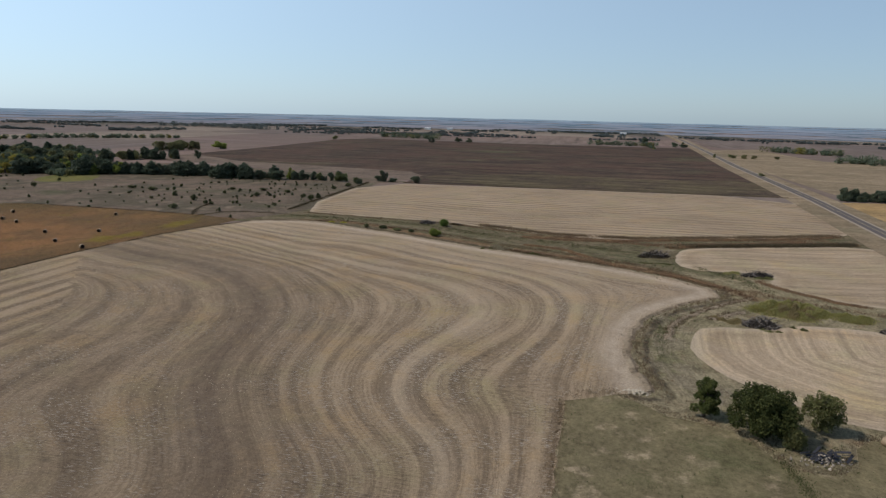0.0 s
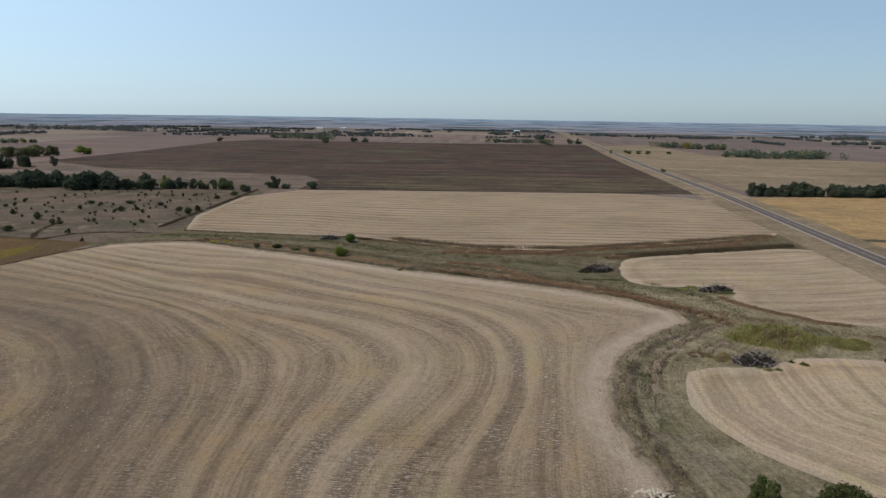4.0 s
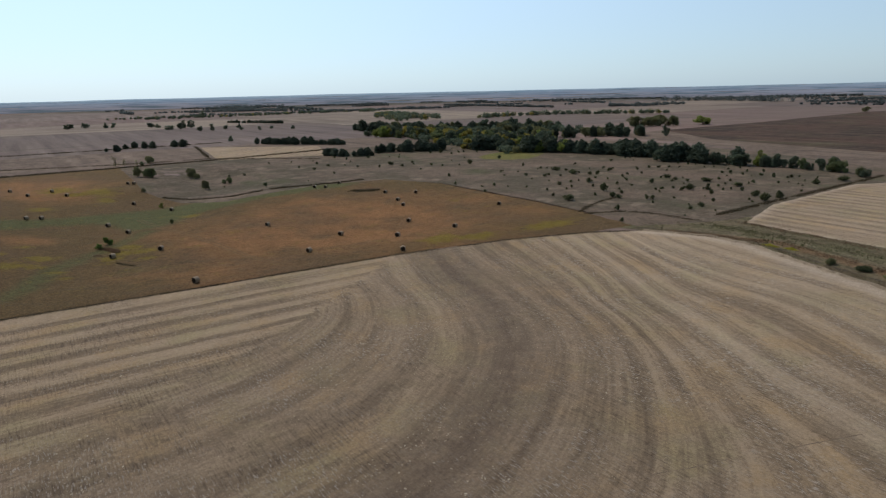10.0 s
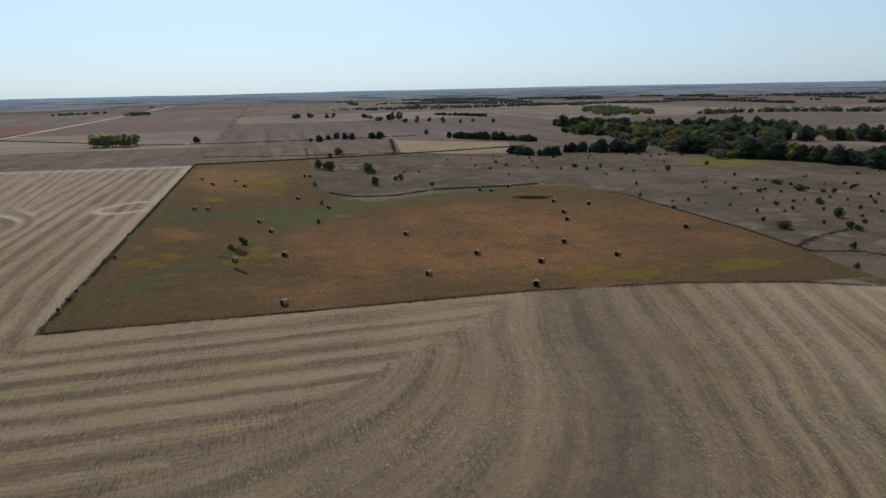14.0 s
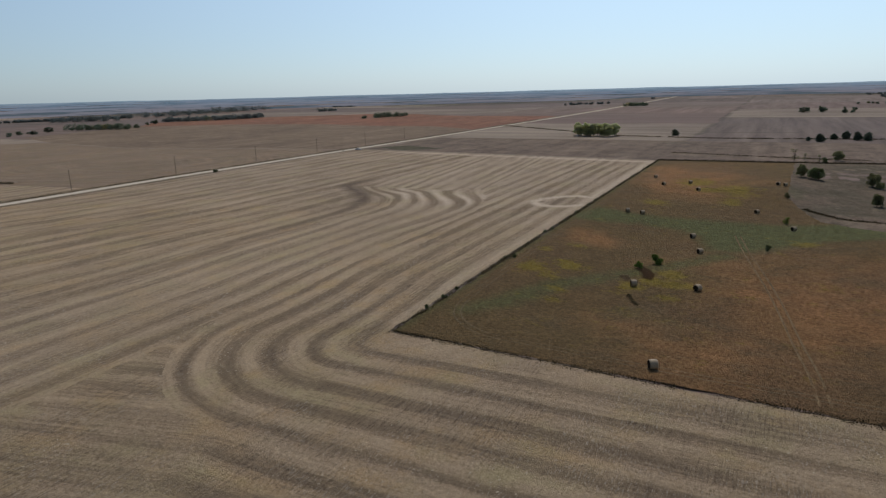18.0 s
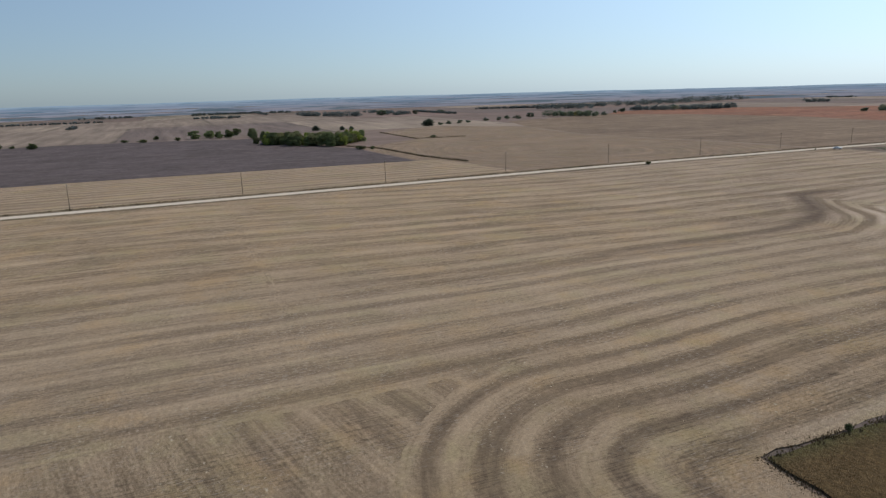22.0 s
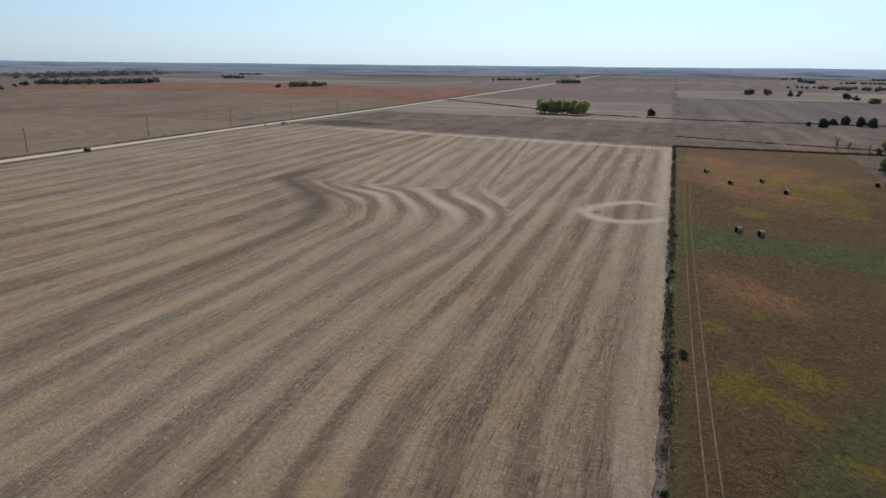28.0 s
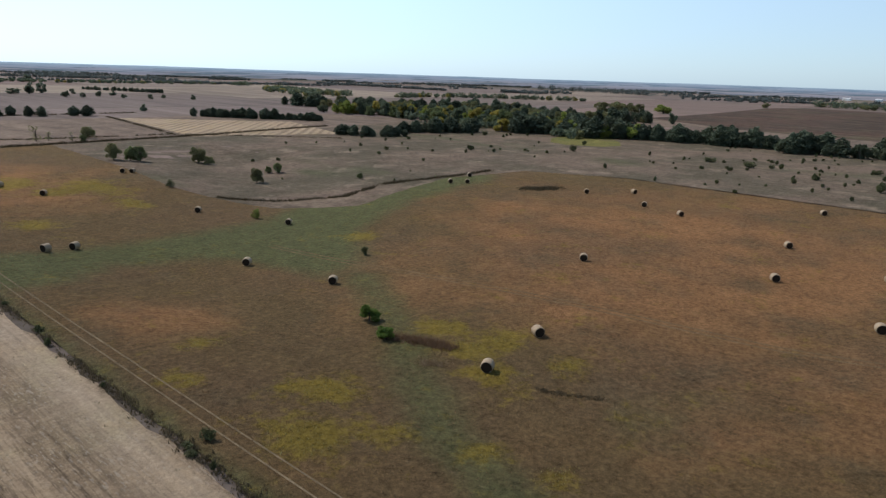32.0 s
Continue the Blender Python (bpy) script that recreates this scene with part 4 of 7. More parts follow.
field("hay_meadow", MEADOW, M_MEADOW, "hay meadow of rust-brown and yellow-green dry grass", "meadow", 2.2, 0.04, {"yellow": YELLOW, "green": green, "rust": rust}, seed=7)
RANGE = [(70, 299), (68, 240), (66, 191), (76, 153), (92, 136), (144, 149), (174, 137), (186, 104), (186, 35), (183, 6), (177, -22), (205, -34), (228, -37), (354, -28), (370, -48), (420, 60), (440, 200), (330, 330), (190, 330)]
WHEELS = [(4.4, 190), (4.0, 150), (3.8, 110), (4.0, 75), (4.2, 50), (4.6, 28), (5.0, 18), (7.5, 11.5), (12.5, 6.8), (18, 4.4), (30, 3.7), (45, 2.0), (80, 0.5)]
for k in (-1, 1):
    ribbon("wheel_track", rounded(WHEELS, False, 2), [(k * 0.68 - 0.09, 0.055), (k * 0.68, 0.05), (k * 0.68 + 0.09, 0.055)], M_TRACK, "pale worn wheel track along the meadow edge", "wheel track", 2.0)
field("rangeland", RANGE, M_RANGE, "dry grey-brown rangeland dotted with shrubs", "rangeland", 10.0, 0.03, seed=8)
DARKF = [(362, -44), (380, -305), (562, -321), (1141, -365), (1114, -24), (1140, 250), (1041, 285), (717, 263), (560, 262), (491, 160), (456, -24), (424, -42)]
field("pale_dry_field", [(151, 424), (231, 357), (204, 277), (133, 300)], M_STUB_FAR, "small pale tan field beyond the rangeland", "field", 12.0, 0.09, {"swath": lambda x, y: y - x, "mark": zero, "along": lambda x, y: x}, seed=18)
field("green_grass_patch", rounded([(262, 182), (300, 205), (338, 196), (312, 168), (280, 152)], True, 1), M_LUSH, "patch of yellow-green grass below the creek wood", "grass", 12.0, 0.08, seed=19)
field("tan_pasture", [(395, -345), (690, -348), (1100, -373), (1180, -470), (1000, -470), (860, -480), (780, -640), (620, -800), (430, -620)], M_TAN, "pale tan pasture beside the paved road", "pasture", 30.0, 0.06, seed=20)
field("green_corner_strip", [(-218, 336), (-203, 356), (-160, 337), (-186, 318)], M_LUSH_DARK, "dark green corner strip beside the gravel road", "grass", 12.0, 0.09, seed=21)
field("dark_crop_field", DARKF, M_DARK, "dark red-brown crop field with faint rows", "crop field", 25.0, 0.07, seed=9)
field("weedy_crop_strip", rounded([(366, -60), (381, -304), (505, -314), (470, -225), (486, -150), (452, -70), (424, -46)], True, 1), M_WEEDY, "olive-brown weedy part of the dark crop field", "crop field", 15.0, 0.085, amount=3.0, edge=8.0, seed=33)
field("grey_fallow_field", [(370, -38), (424, -42), (456, -24), (491, 160), (560, 262), (470, 250), (440, 120)], M_MAUVE, "grey-mauve fallow field behind the hedge trees", "fallow field", 20.0, 0.07, seed=10)
field("ripe_crop_field", [(225, -317), (366, -329), (384, -419), (300, -480), (215, -440)], M_GOLD, "golden ripe crop field beside the paved road", "crop field", 20.0, 0.07, seed=11)
field("ripe_crop_field", [(60, -302), (218, -316.4), (209, -440), (40, -430)], M_GOLD, "golden ripe crop field beside the paved road", "crop field", 20.0, 0.07, seed=31)
field("green_field_strip", [(219, -316.5), (224, -317), (214, -440), (210, -440)], M_LUSH_DARK, "dark green grass strip between golden fields", "grass", 12.0, 0.065, seed=32)
field("west_stubble_strip", [(-236, -420), (-346, -420), (-350, -90), (-337, 86), (-330, 100), (-236, 106)], M_STUB_WEST, "pale stubble field beyond the gravel road", "stubble field", 15.0, 0.05, {"swath": lambda x, y: x, "mark": zero, "along": lambda x, y: y}, seed=12)
field("northwest_stubble_field", [(-236, 107), (-330, 101), (-337, 87), (-512, 97), (-590, 180), (-733, 186), (-830, 300), (-705, 374), (-524, 338), (-334, 318), (-236, 310)], M_STUB_BROWN, "brown stubble field with curved rows beyond the gravel road", "stubble field", 8.0, 0.05, {"swath": lambda x, y: np.hypot(0.55 * (x + 350), y - 205) + 3 * np.sin(x / 40), "mark": zero, "firm": lambda x, y: 0 * x + 0.6, "along": lambda x, y: x}, seed=34)
field("bare_soil_field", [(-340, -420), (-350, -90), (-336, 84), (-512, 95), (-620, 60), (-735, 31), (-773, -45), (-800, -167), (-785, -305), (-800, -480)], M_SOIL, "dark grey-brown ploughed soil field", "ploughed field", 25.0, 0.08, seed=13)
field("north_fallow_field", [(-220, 322), (0, 296), (200, 305), (330, 335), (300, 420), (-215, 440)], M_MAUVE, "brown fallow field beyond the meadow fence", "fallow field", 25.0, 0.05, seed=14)
field("red_crop_field", [(-236, 552), (-321, 620), (-566, 747), (-781, 733), (-911, 661), (-1000, 760), (-915, 982), (-729, 1096), (-600, 1087), (-350, 905), (-236, 860)], M_RED, "reddish crop field beyond the gravel road", "crop field", 30.0, 0.05, seed=15)
field("brown_crop_field", [(-236, 313), (-334, 321), (-524, 341), (-705, 377), (-850, 430), (-911, 659), (-781, 731), (-566, 745), (-321, 618), (-236, 550)], M_BROWN, "brown crop field beyond the gravel road", "crop field", 30.0, 0.07, seed=16)

# ---- roads ----
GRAVEL = [(-230, -460), (-229, -80), (-231, 30), (-233, 150), (-231, 300), (-226, 480), (-224, 750), (-220, 1100), (-214, 2200), (-206, 3600)]
PAVED = [(-300, -270), (0, -291), (193, -304.2), (267, -310.5), (373, -319.5), (497, -326), (690, -336), (1022, -360), (1480, -385), (2600, -440)]
ribbon("gravel_road", GRAVEL, [(-3.1, 0.09), (-2.5, 0.17), (0, 0.26), (2.5, 0.17), (3.1, 0.09)], M_GRAVEL, "pale dusty gravel section road", "road")
ribbon("gravel_road_verge_west", GRAVEL, [(-9, 0.10), (-6.5, 0.05), (-5, 0.10), (-3.5, 0.12)], M_VERGE, "weedy brown verge of the gravel road", "verge")
ribbon("gravel_road_verge_east", GRAVEL, [(3.5, 0.12), (5, 0.10), (7.0, 0.10)], M_VERGE, "weedy brown verge of the gravel road", "verge")
ribbon("paved_road", PAVED, [(-3.2, 0.30), (0, 0.38), (3.2, 0.30)], M_ASPHALT, "grey asphalt country road", "road")
for k in (-1, 1):
    ribbon("road_shoulder", PAVED, sorted([(k * 3.22, 0.30), (k * 4.6, 0.24)]), M_SHOULDER, "pale gravel shoulder of the paved road", "road shoulder")
ribbon("road_centre_line", PAVED, [(-0.16, 0.385), (0.16, 0.385)], plain("worn_road_paint", (0.34, 0.28, 0.17), 0.8, 0.2, 0.3, 0.5), "worn pale yellow centre line of the paved road", "road marking")
ribbon("paved_road_verge_south", PAVED, [(4.62, 0.23), (5.8, 0.20), (8, 0.12), (14, 0.09)], M_TAN, "dry grass verge of the paved road", "verge")
ribbon("paved_road_verge_north", PAVED, [(-17, 0.09), (-8, 0.12), (-5.8, 0.20), (-4.62, 0.23)], M_TAN, "dry grass verge of the paved road", "verge")
M_RUT = grassland("rut_soil", ((0.165, 0.125, 0.090), (0.24, 0.18, 0.12), (0.14, 0.106, 0.076), (0.28, 0.21, 0.14)), 1.5, 0.25, 0.1)
rut_rng = random.Random(41)
for line in ([(66, -112), (84, -118), (95.4, -122), (108, -125.5), (123, -131), (134, -135)], [(76, -54), (88, -59.3), (103, -65), (118, -72)], [(100, -37), (106.4, -39.3), (117, -43), (130, -48.5)], [(-77.5, 60), (-77.3, 85), (-77.5, 104), (-79, 115), (-84, 123)], [(-83, 62), (-82.5, 92), (-83.5, 104), (-88, 117)], [(-119, 155), (-117, 161), (-115.5, 172)]):
    bits = ragged(line, 2.5, 0.28, rut_rng, closed=False)
    while len(bits) > 3:
        k = rut_rng.randint(3, 6)
        ribbon("tyre_rut", bits[:k], [(-0.08, 0.075), (0, 0.07), (0.08, 0.075)], M_RUT, "thin broken tyre rut across the stubble", "tyre rut", 1.0)
        bits = bits[k + rut_rng.randint(0, 2):]
M_LIP = grassland("eroded_soil", ((0.40, 0.315, 0.220), (0.31, 0.24, 0.165), (0.46, 0.37, 0.265), (0.25, 0.19, 0.13)), 1.2, 0.15, 0.6)
M_RUSTBANK = grassland("rust_bank_grass", ((0.200, 0.120, 0.066), (0.150, 0.100, 0.060), (0.255, 0.165, 0.092), (0.120, 0.092, 0.052)), 1.2, 0.12, 0.6)
ribbon("field_edge_bank", ragged(EAST_EDGE, 1.8, 0.55, random.Random(6), closed=False), [(-1.1, -0.02), (-0.5, 0.12), (-0.1, 0.36), (0.35, 0.24), (0.8, 0.08), (1.3, -0.02)], M_LIP, "eroded pale soil bank along the stubble edge", "bank", 1.5)
M_OLD = grassland("old_track_grass", ((0.185, 0.122, 0.066), (0.160, 0.108, 0.058), (0.21, 0.145, 0.08), (0.14, 0.10, 0.055)), 1.5, 0.1, 0.2)
OLD_TRACK = [(69.1, -1.5), (67.6, 16.6), (63.6, 47.5), (57.5, 83.3), (52, 120)]
for k in (-1, 1):
    ribbon("wheel_track", rounded(OLD_TRACK, False, 2), [(k * 0.75 - 0.2, 0.05), (k * 0.75, 0.045), (k * 0.75 + 0.2, 0.05)], M_OLD, "faint old wheel track across the meadow", "wheel track", 2.0)

# ---- plants and things: materials ----
def leafy(name, a, b, rough=0.75, through=0.25):
    """Leaves: each one its own tint between two, each plant a little lighter or darker."""
    n = Nodes(name, rough, 0.2)
    c = n.mix(n.island(), a, b)
    c = n.times(c, n.math("MULTIPLY_ADD", n.rand(), 0.5, 0.75))
    n.done(c)
    if through:
        tr = n.t.nodes.new("ShaderNodeBsdfTranslucent")
        n.put(tr.inputs["Color"], c)
        mixer = n.t.nodes.new("ShaderNodeMixShader")
        mixer.inputs[0].default_value = through
        n.t.links.new(n.b.outputs[0], mixer.inputs[1])
        n.t.links.new(tr.outputs[0], mixer.inputs[2])
        n.t.links.new(mixer.outputs[0], n.t.nodes["Material Output"].inputs["Surface"])
    return n.m


L_BROAD = leafy("broad_leaves", (0.112, 0.142, 0.062), (0.198, 0.224, 0.098), through=0.4)
L_OLIVE = leafy("olive_leaves", (0.169, 0.179, 0.081), (0.254, 0.244, 0.117), through=0.35)
L_CLUMP = leafy("dark_glossy_leaves", (0.058, 0.072, 0.022), (0.128, 0.142, 0.044), through=0.3)
L_DUSTY = leafy("dusty_olive_leaves", (0.115, 0.122, 0.044), (0.190, 0.186, 0.074), through=0.3)
L_CEDAR = leafy("cedar_needles", (0.064, 0.088, 0.058), (0.118, 0.142, 0.092), through=0.2)
L_YELLOW = leafy("yellowing_leaves", (0.265, 0.242, 0.055), (0.390, 0.312, 0.078), through=0.4)
L_LIME = leafy("pale_green_leaves", (0.185, 0.238, 0.053), (0.281, 0.306, 0.078), through=0.4)
L_SHRUB = leafy("shrub_leaves", (0.060, 0.074, 0.034), (0.125, 0.130, 0.056), through=0.2)
L_FRESH = leafy("fresh_green_leaves", (0.096, 0.168, 0.035), (0.176, 0.240, 0.058), through=0.45)
L_WEED = leafy("dry_weeds", (0.150, 0.108, 0.066), (0.290, 0.212, 0.130), through=0.35)
L_DARKWEED = leafy("dark_weeds", (0.063, 0.050, 0.029), (0.158, 0.122, 0.071), through=0.25)
L_RUST = leafy("rust_grass", (0.165, 0.100, 0.058), (0.260, 0.165, 0.098), through=0.25)
L_GOLDROD = leafy("goldenrod", (0.175, 0.158, 0.055), (0.280, 0.235, 0.098), through=0.35)
L_THICKET = leafy("thicket_weeds", (0.285, 0.280, 0.098), (0.470, 0.415, 0.180), through=0.6)
L_SEED = leafy("brown_seed_heads", (0.270, 0.222, 0.110), (0.430, 0.345, 0.180), through=0.5)
L_LOWWEED = leafy("low_green_weeds", (0.165, 0.172, 0.072), (0.270, 0.258, 0.115), through=0.5)
L_GOLDWEED = leafy("flowering_weeds", (0.330, 0.310, 0.045), (0.470, 0.410, 0.070), through=0.4)
L_PALEGRASS = leafy("pale_tall_grass", (0.330, 0.285, 0.180), (0.480, 0.420, 0.280), through=0.6)
L_HAY = leafy("meadow_blades", (0.132, 0.078, 0.036), (0.265, 0.160, 0.078), through=0.35)
# leaf tints paled and blued: distance haze put into the colour
L_HAZEWOOD = leafy("hazed_far_leaves", (0.130, 0.155, 0.148), (0.190, 0.210, 0.192), through=0.5)
# creek wood green, shifted slightly to blue as painted distance haze
L_WOOD = leafy("hazed_creek_leaves", (0.082, 0.108, 0.072), (0.150, 0.175, 0.108), through=0.35)
L_GROVE = leafy("cottonwood_leaves", (0.40, 0.42, 0.22), (0.54, 0.54, 0.31), through=0.75)
L_STUBBLE = leafy("cut_stalks", (0.220, 0.171, 0.105), (0.440, 0.352, 0.231), through=0.35)
L_STRAW = leafy("loose_straw", (0.27, 0.215, 0.148), (0.45, 0.38, 0.275), through=0.1)
L_GREENGRASS = leafy("green_blades", (0.072, 0.084, 0.031), (0.144, 0.142, 0.060), through=0.35)
BARK = plain("bark", (0.11, 0.085, 0.065), 0.9, 0.1, 0.4, 6.0, 0.02)
GREYWOOD = plain("weathered_wood", (0.25, 0.22, 0.20), 0.9, 0.1, 0.35, 3.0, 0.01)
DARKWOOD = plain("dark_branches", (0.095, 0.080, 0.070), 0.95, 0.1, 0.4, 3.0, 0.01)


# ---- mesh building ----
def tri_mesh(name, verts, faces, mat, smooth=False):
    """A mesh from arrays of places and of three corners a face."""
    verts, faces = np.asarray(verts, np.float32), np.asarray(faces, np.int32)
    me = bpy.data.meshes.new(name)
    me.vertices.add(len(verts))
    me.vertices.foreach_set("co", verts.ravel())
    me.loops.add(faces.size)
    me.loops.foreach_set("vertex_index", faces.ravel())
    me.polygons.add(len(faces))
    me.polygons.foreach_set("loop_start", np.arange(len(faces), dtype=np.int32) * 3)
    me.polygons.foreach_set("loop_total", np.full(len(faces), 3, np.int32))
    me.polygons.foreach_set("use_smooth", np.full(len(faces), smooth))
    me.materials.append(mat)
    me.update()
    return me


def leaf_cards(rng, centres, size, up=0.25):
    """A bent leaf spray of two triangles at each place, turned at random."""
    n = len(centres)
    a = rng.normal(size=(n, 3))
    a /= np.linalg.norm(a, axis=1)[:, None]
    b = np.cross(a, rng.normal(size=(n, 3)))
    b /= np.linalg.norm(b, axis=1)[:, None]
    a[:, 2] += up
    s = (size * rng.uniform(0.6, 1.4, n))[:, None]
    lift = np.cross(a, b) * 0.25 * s
    v = np.stack([centres - a * s, centres + b * s * 0.55 + lift, centres + a * s, centres - b * s * 0.55 + lift], 1).reshape(-1, 3)
    i = np.arange(n)[:, None] * 4
    f = np.stack([i + [0, 1, 2], i + [0, 2, 3]], 1).reshape(-1, 3)
    return v, f


def tube(points, radii, sides=6):
    """A tapered round limb through points."""
    points = [Vector(p) for p in points]
    v, f = [], []
    for k, (p, r) in enumerate(zip(points, radii)):
        d = (points[min(k + 1, len(points) - 1)] - points[max(k - 1, 0)]).normalized()
        u = d.orthogonal().normalized()
        w = d.cross(u)
        v += [p + (u * math.cos(a) + w * math.sin(a)) * r for a in (2 * math.pi * j / sides for j in range(sides))]
        if k:
            o = (k - 1) * sides
            for j in range(sides):
                m = (j + 1) % sides
                f += [(o + j, o + m, o + sides + m), (o + j, o + sides + m, o + sides + j)]
    v.append(points[-1])
    o = (len(points) - 1) * sides
    f += [(o + j, o + (j + 1) % sides, len(v) - 1) for j in range(sides)]
    return [tuple(q) for q in v], f


def merged(parts):
    v, f = [], []
    for pv, pf in parts:
        o = len(v)
        v += list(pv)
        f += [(a + o, b + o, c + o) for a, b, c in pf]
    return v, f


def part(name, me, parent, label=""):
    ob = new(name, me)
    ob.parent = parent
    if label:
        ob["label"] = label
    return ob


def thing(name, label, category, group=""):
    return tagged(new(name), label, category, group)


def lobes_for(rng, kind, h, w):
    """The masses of a crown: centres and half sizes."""
    out = []
    if kind == "cedar":
        for k in range(9):
            z = h * (0.10 + 0.86 * k / 8)
            r = w * 0.5 * math.sqrt(max(0.03, 1 - (k / 8.3) ** 2.2)) * (0.8 + 0.2 * min(1, k / 2)) * rng.uniform(0.8, 1.12)
            out.append(((rng.uniform(-0.06, 0.06) * w, rng.uniform(-0.06, 0.06) * w, z), (max(r, 0.12 * w), max(r, 0.12 * w), h * 0.10)))
    elif kind == "shrub":
        for k in range(6):
            a, r = rng.uniform(0, 6.3), rng.uniform(0, 0.30) * w
            out.append(((r * math.cos(a), r * math.sin(a), h * rng.uniform(0.30, 0.58)), (w * rng.uniform(0.18, 0.28), w * rng.uniform(0.18, 0.28), h * rng.uniform(0.28, 0.40))))
    elif kind == "dense":
        for k in range(40):
            a, q = rng.uniform(0, 6.3), rng.uniform(0, 1) ** 0.5
            z = h * rng.uniform(0.16, 0.84)
            r = q * w * 0.40 * math.sqrt(max(0.15, 1 - ((z / h - 0.42) / 0.55) ** 2))
            s = w * rng.uniform(0.09, 0.16)
            out.append(((r * math.cos(a), r * math.sin(a), z), (s, s, s * rng.uniform(0.8, 1.1))))
    else:
        for k in range(14):
            a, q = rng.uniform(0, 6.3), rng.uniform(0, 1) ** 0.6
            z = h * rng.uniform(0.13, 0.80)
            r = q * w * 0.38 * math.sqrt(max(0.1, 1 - ((z / h - 0.42) / 0.50) ** 2))
            s = w * rng.uniform(0.12, 0.21)
            out.append(((r * math.cos(a), r * math.sin(a), z), (s, s, s * h / w * rng.uniform(0.75, 1.05))))
    return out


def plant(name, kind, h, w, leaves, size, leaf_mat, seed, label, category, bark=BARK, stems=1, trunk_share=0.75, group=""):
    """A tree or shrub: trunk with limbs that reach into the masses of its crown, and a crown of many leaf sprays."""
    rng = np.random.default_rng(seed)
    lobes = lobes_for(rng, kind, h, w)
    root = thing(name, label, category, group)
    wood = []
    if kind != "shrub":
        r0 = 0.028 * h + 0.03
        bend = rng.uniform(-0.04, 0.04, 2) * h
        top = (bend[0], bend[1], h * trunk_share)
        mid = (bend[0] * 0.3, bend[1] * 0.6, h * trunk_share * 0.5)
        wood.append(tube([(0, 0, -0.25), (0, 0, 0.15 * h), mid, top], [r0 * 1.3, r0, r0 * 0.7, r0 * 0.2], 7))
        if kind != "cedar":
            for c, s in lobes:
                st = rng.uniform(0.25, 0.8)
                a = (mid[0] * st, mid[1] * st, h * trunk_share * (0.25 + 0.5 * st))
                m = tuple(0.5 * (p + q) + rng.uniform(-0.04, 0.04) * w for p, q in zip(a, c))
                wood.append(tube([a, m, c], [r0 * 0.42, r0 * 0.26, r0 * 0.07], 5))
    else:
        for c, s in lobes:
            wood.append(tube([(c[0] * 0.15, c[1] * 0.15, -0.15), (c[0] * 0.6, c[1] * 0.6, c[2] * 0.5), c], [0.05, 0.04, 0.012], 5))
    part("trunk" if kind != "shrub" else "stems", tri_mesh("trunk", *merged(wood), bark, True), root)
    if leaves:
        vol = np.array([s[0] * s[1] * s[2] for _, s in lobes]) ** (2 / 3)
        which = rng.choice(len(lobes), leaves, p=vol / vol.sum())
        d = rng.normal(size=(leaves, 3))
        d /= np.linalg.norm(d, axis=1)[:, None]
        d *= (rng.uniform(0.35, 1.0, leaves) ** 0.45 * (1 + 0.12 * rng.normal(size=leaves)))[:, None]
        cen = np.array([lobes[k][0] for k in which]) + d * np.array([lobes[k][1] for k in which])
        cen[:, 2] = np.maximum(cen[:, 2], 0.06 * h)
        v, f = leaf_cards(rng, cen, size)
        part("crown" if kind != "shrub" else "foliage", tri_mesh("crown", v, f, leaf_mat), root)
    return root


def stand(root, x, y, turn=0.0, scale=1.0, tall=1.0, sink=0.0):
    """A pose on the land."""
    return pose(x, y, float(rise(x, y)) + sink, 0, 0, turn) @ Matrix.Diagonal((scale, scale, scale * tall, 1))


class Kind:
    """Plants of one kind: several shapes, each placed the first time as itself and then as copies."""

    def __init__(self, makers):
        self.makers, self.made, self.count = makers, {}, 0

    def put(self, x, y, height, width=None, turn=None, rng=None, sink=0.0):
        k = self.count % len(self.makers)
        self.count += 1
        make, h0, w0 = self.makers[k]
        turn = turn if turn is not None else (self.count * 137.5) % 360
        wide = (width or height * w0 / h0) / w0
        m = pose(x, y, float(rise(x, y)) + sink, 0, 0, turn) @ Matrix.Diagonal((wide, wide, height / h0, 1))
        if k not in self.made:
            self.made[k] = make()
            self.made[k].matrix_basis = m
            return self.made[k]
        ob = copy_thing(self.made[k], Matrix.Identity(4))
        ob.matrix_basis = m
        return ob


def tree_kind(name, kind, h, w, leaves, size, mat, seeds, label, category="tree", **kw):
    return Kind([(lambda s=s: plant(name, kind, h, w, leaves, size, mat, s, label, category, **kw), h, w) for s in seeds])


CEDAR = tree_kind("cedar_tree", "cedar", 8, 5, 1300, 0.42, L_CEDAR, (11, 12, 13), "dark green cedar tree with a dense pointed crown", group="cedars")
BROAD = tree_kind("broadleaf_tree", "broad", 10, 9, 1500, 0.50, L_BROAD, (21, 22, 23, 24), "green broadleaf tree with a rounded crown in a creek wood", group="creek wood trees")
OLIVE = tree_kind("broadleaf_tree", "broad", 10, 10, 1400, 0.50, L_OLIVE, (31, 32, 33), "olive-green broadleaf tree with an open crown", group="olive trees")
YELLOWING = tree_kind("yellowing_tree", "broad", 10, 8, 1300, 0.50, L_YELLOW, (41, 42), "broadleaf tree turning autumn yellow", group="yellowing trees")
LIME = tree_kind("pale_green_tree", "broad", 9, 8, 1300, 0.48, L_LIME, (51, 52), "pale green broadleaf tree in early autumn", group="pale trees")
GROVE = tree_kind("cottonwood_tree", "dense", 12, 9, 4200, 0.42, L_GROVE, (61, 62, 63), "tall pale yellow-green cottonwood leafy to the ground in a grove", group="cottonwood grove", bark=GREYWOOD)
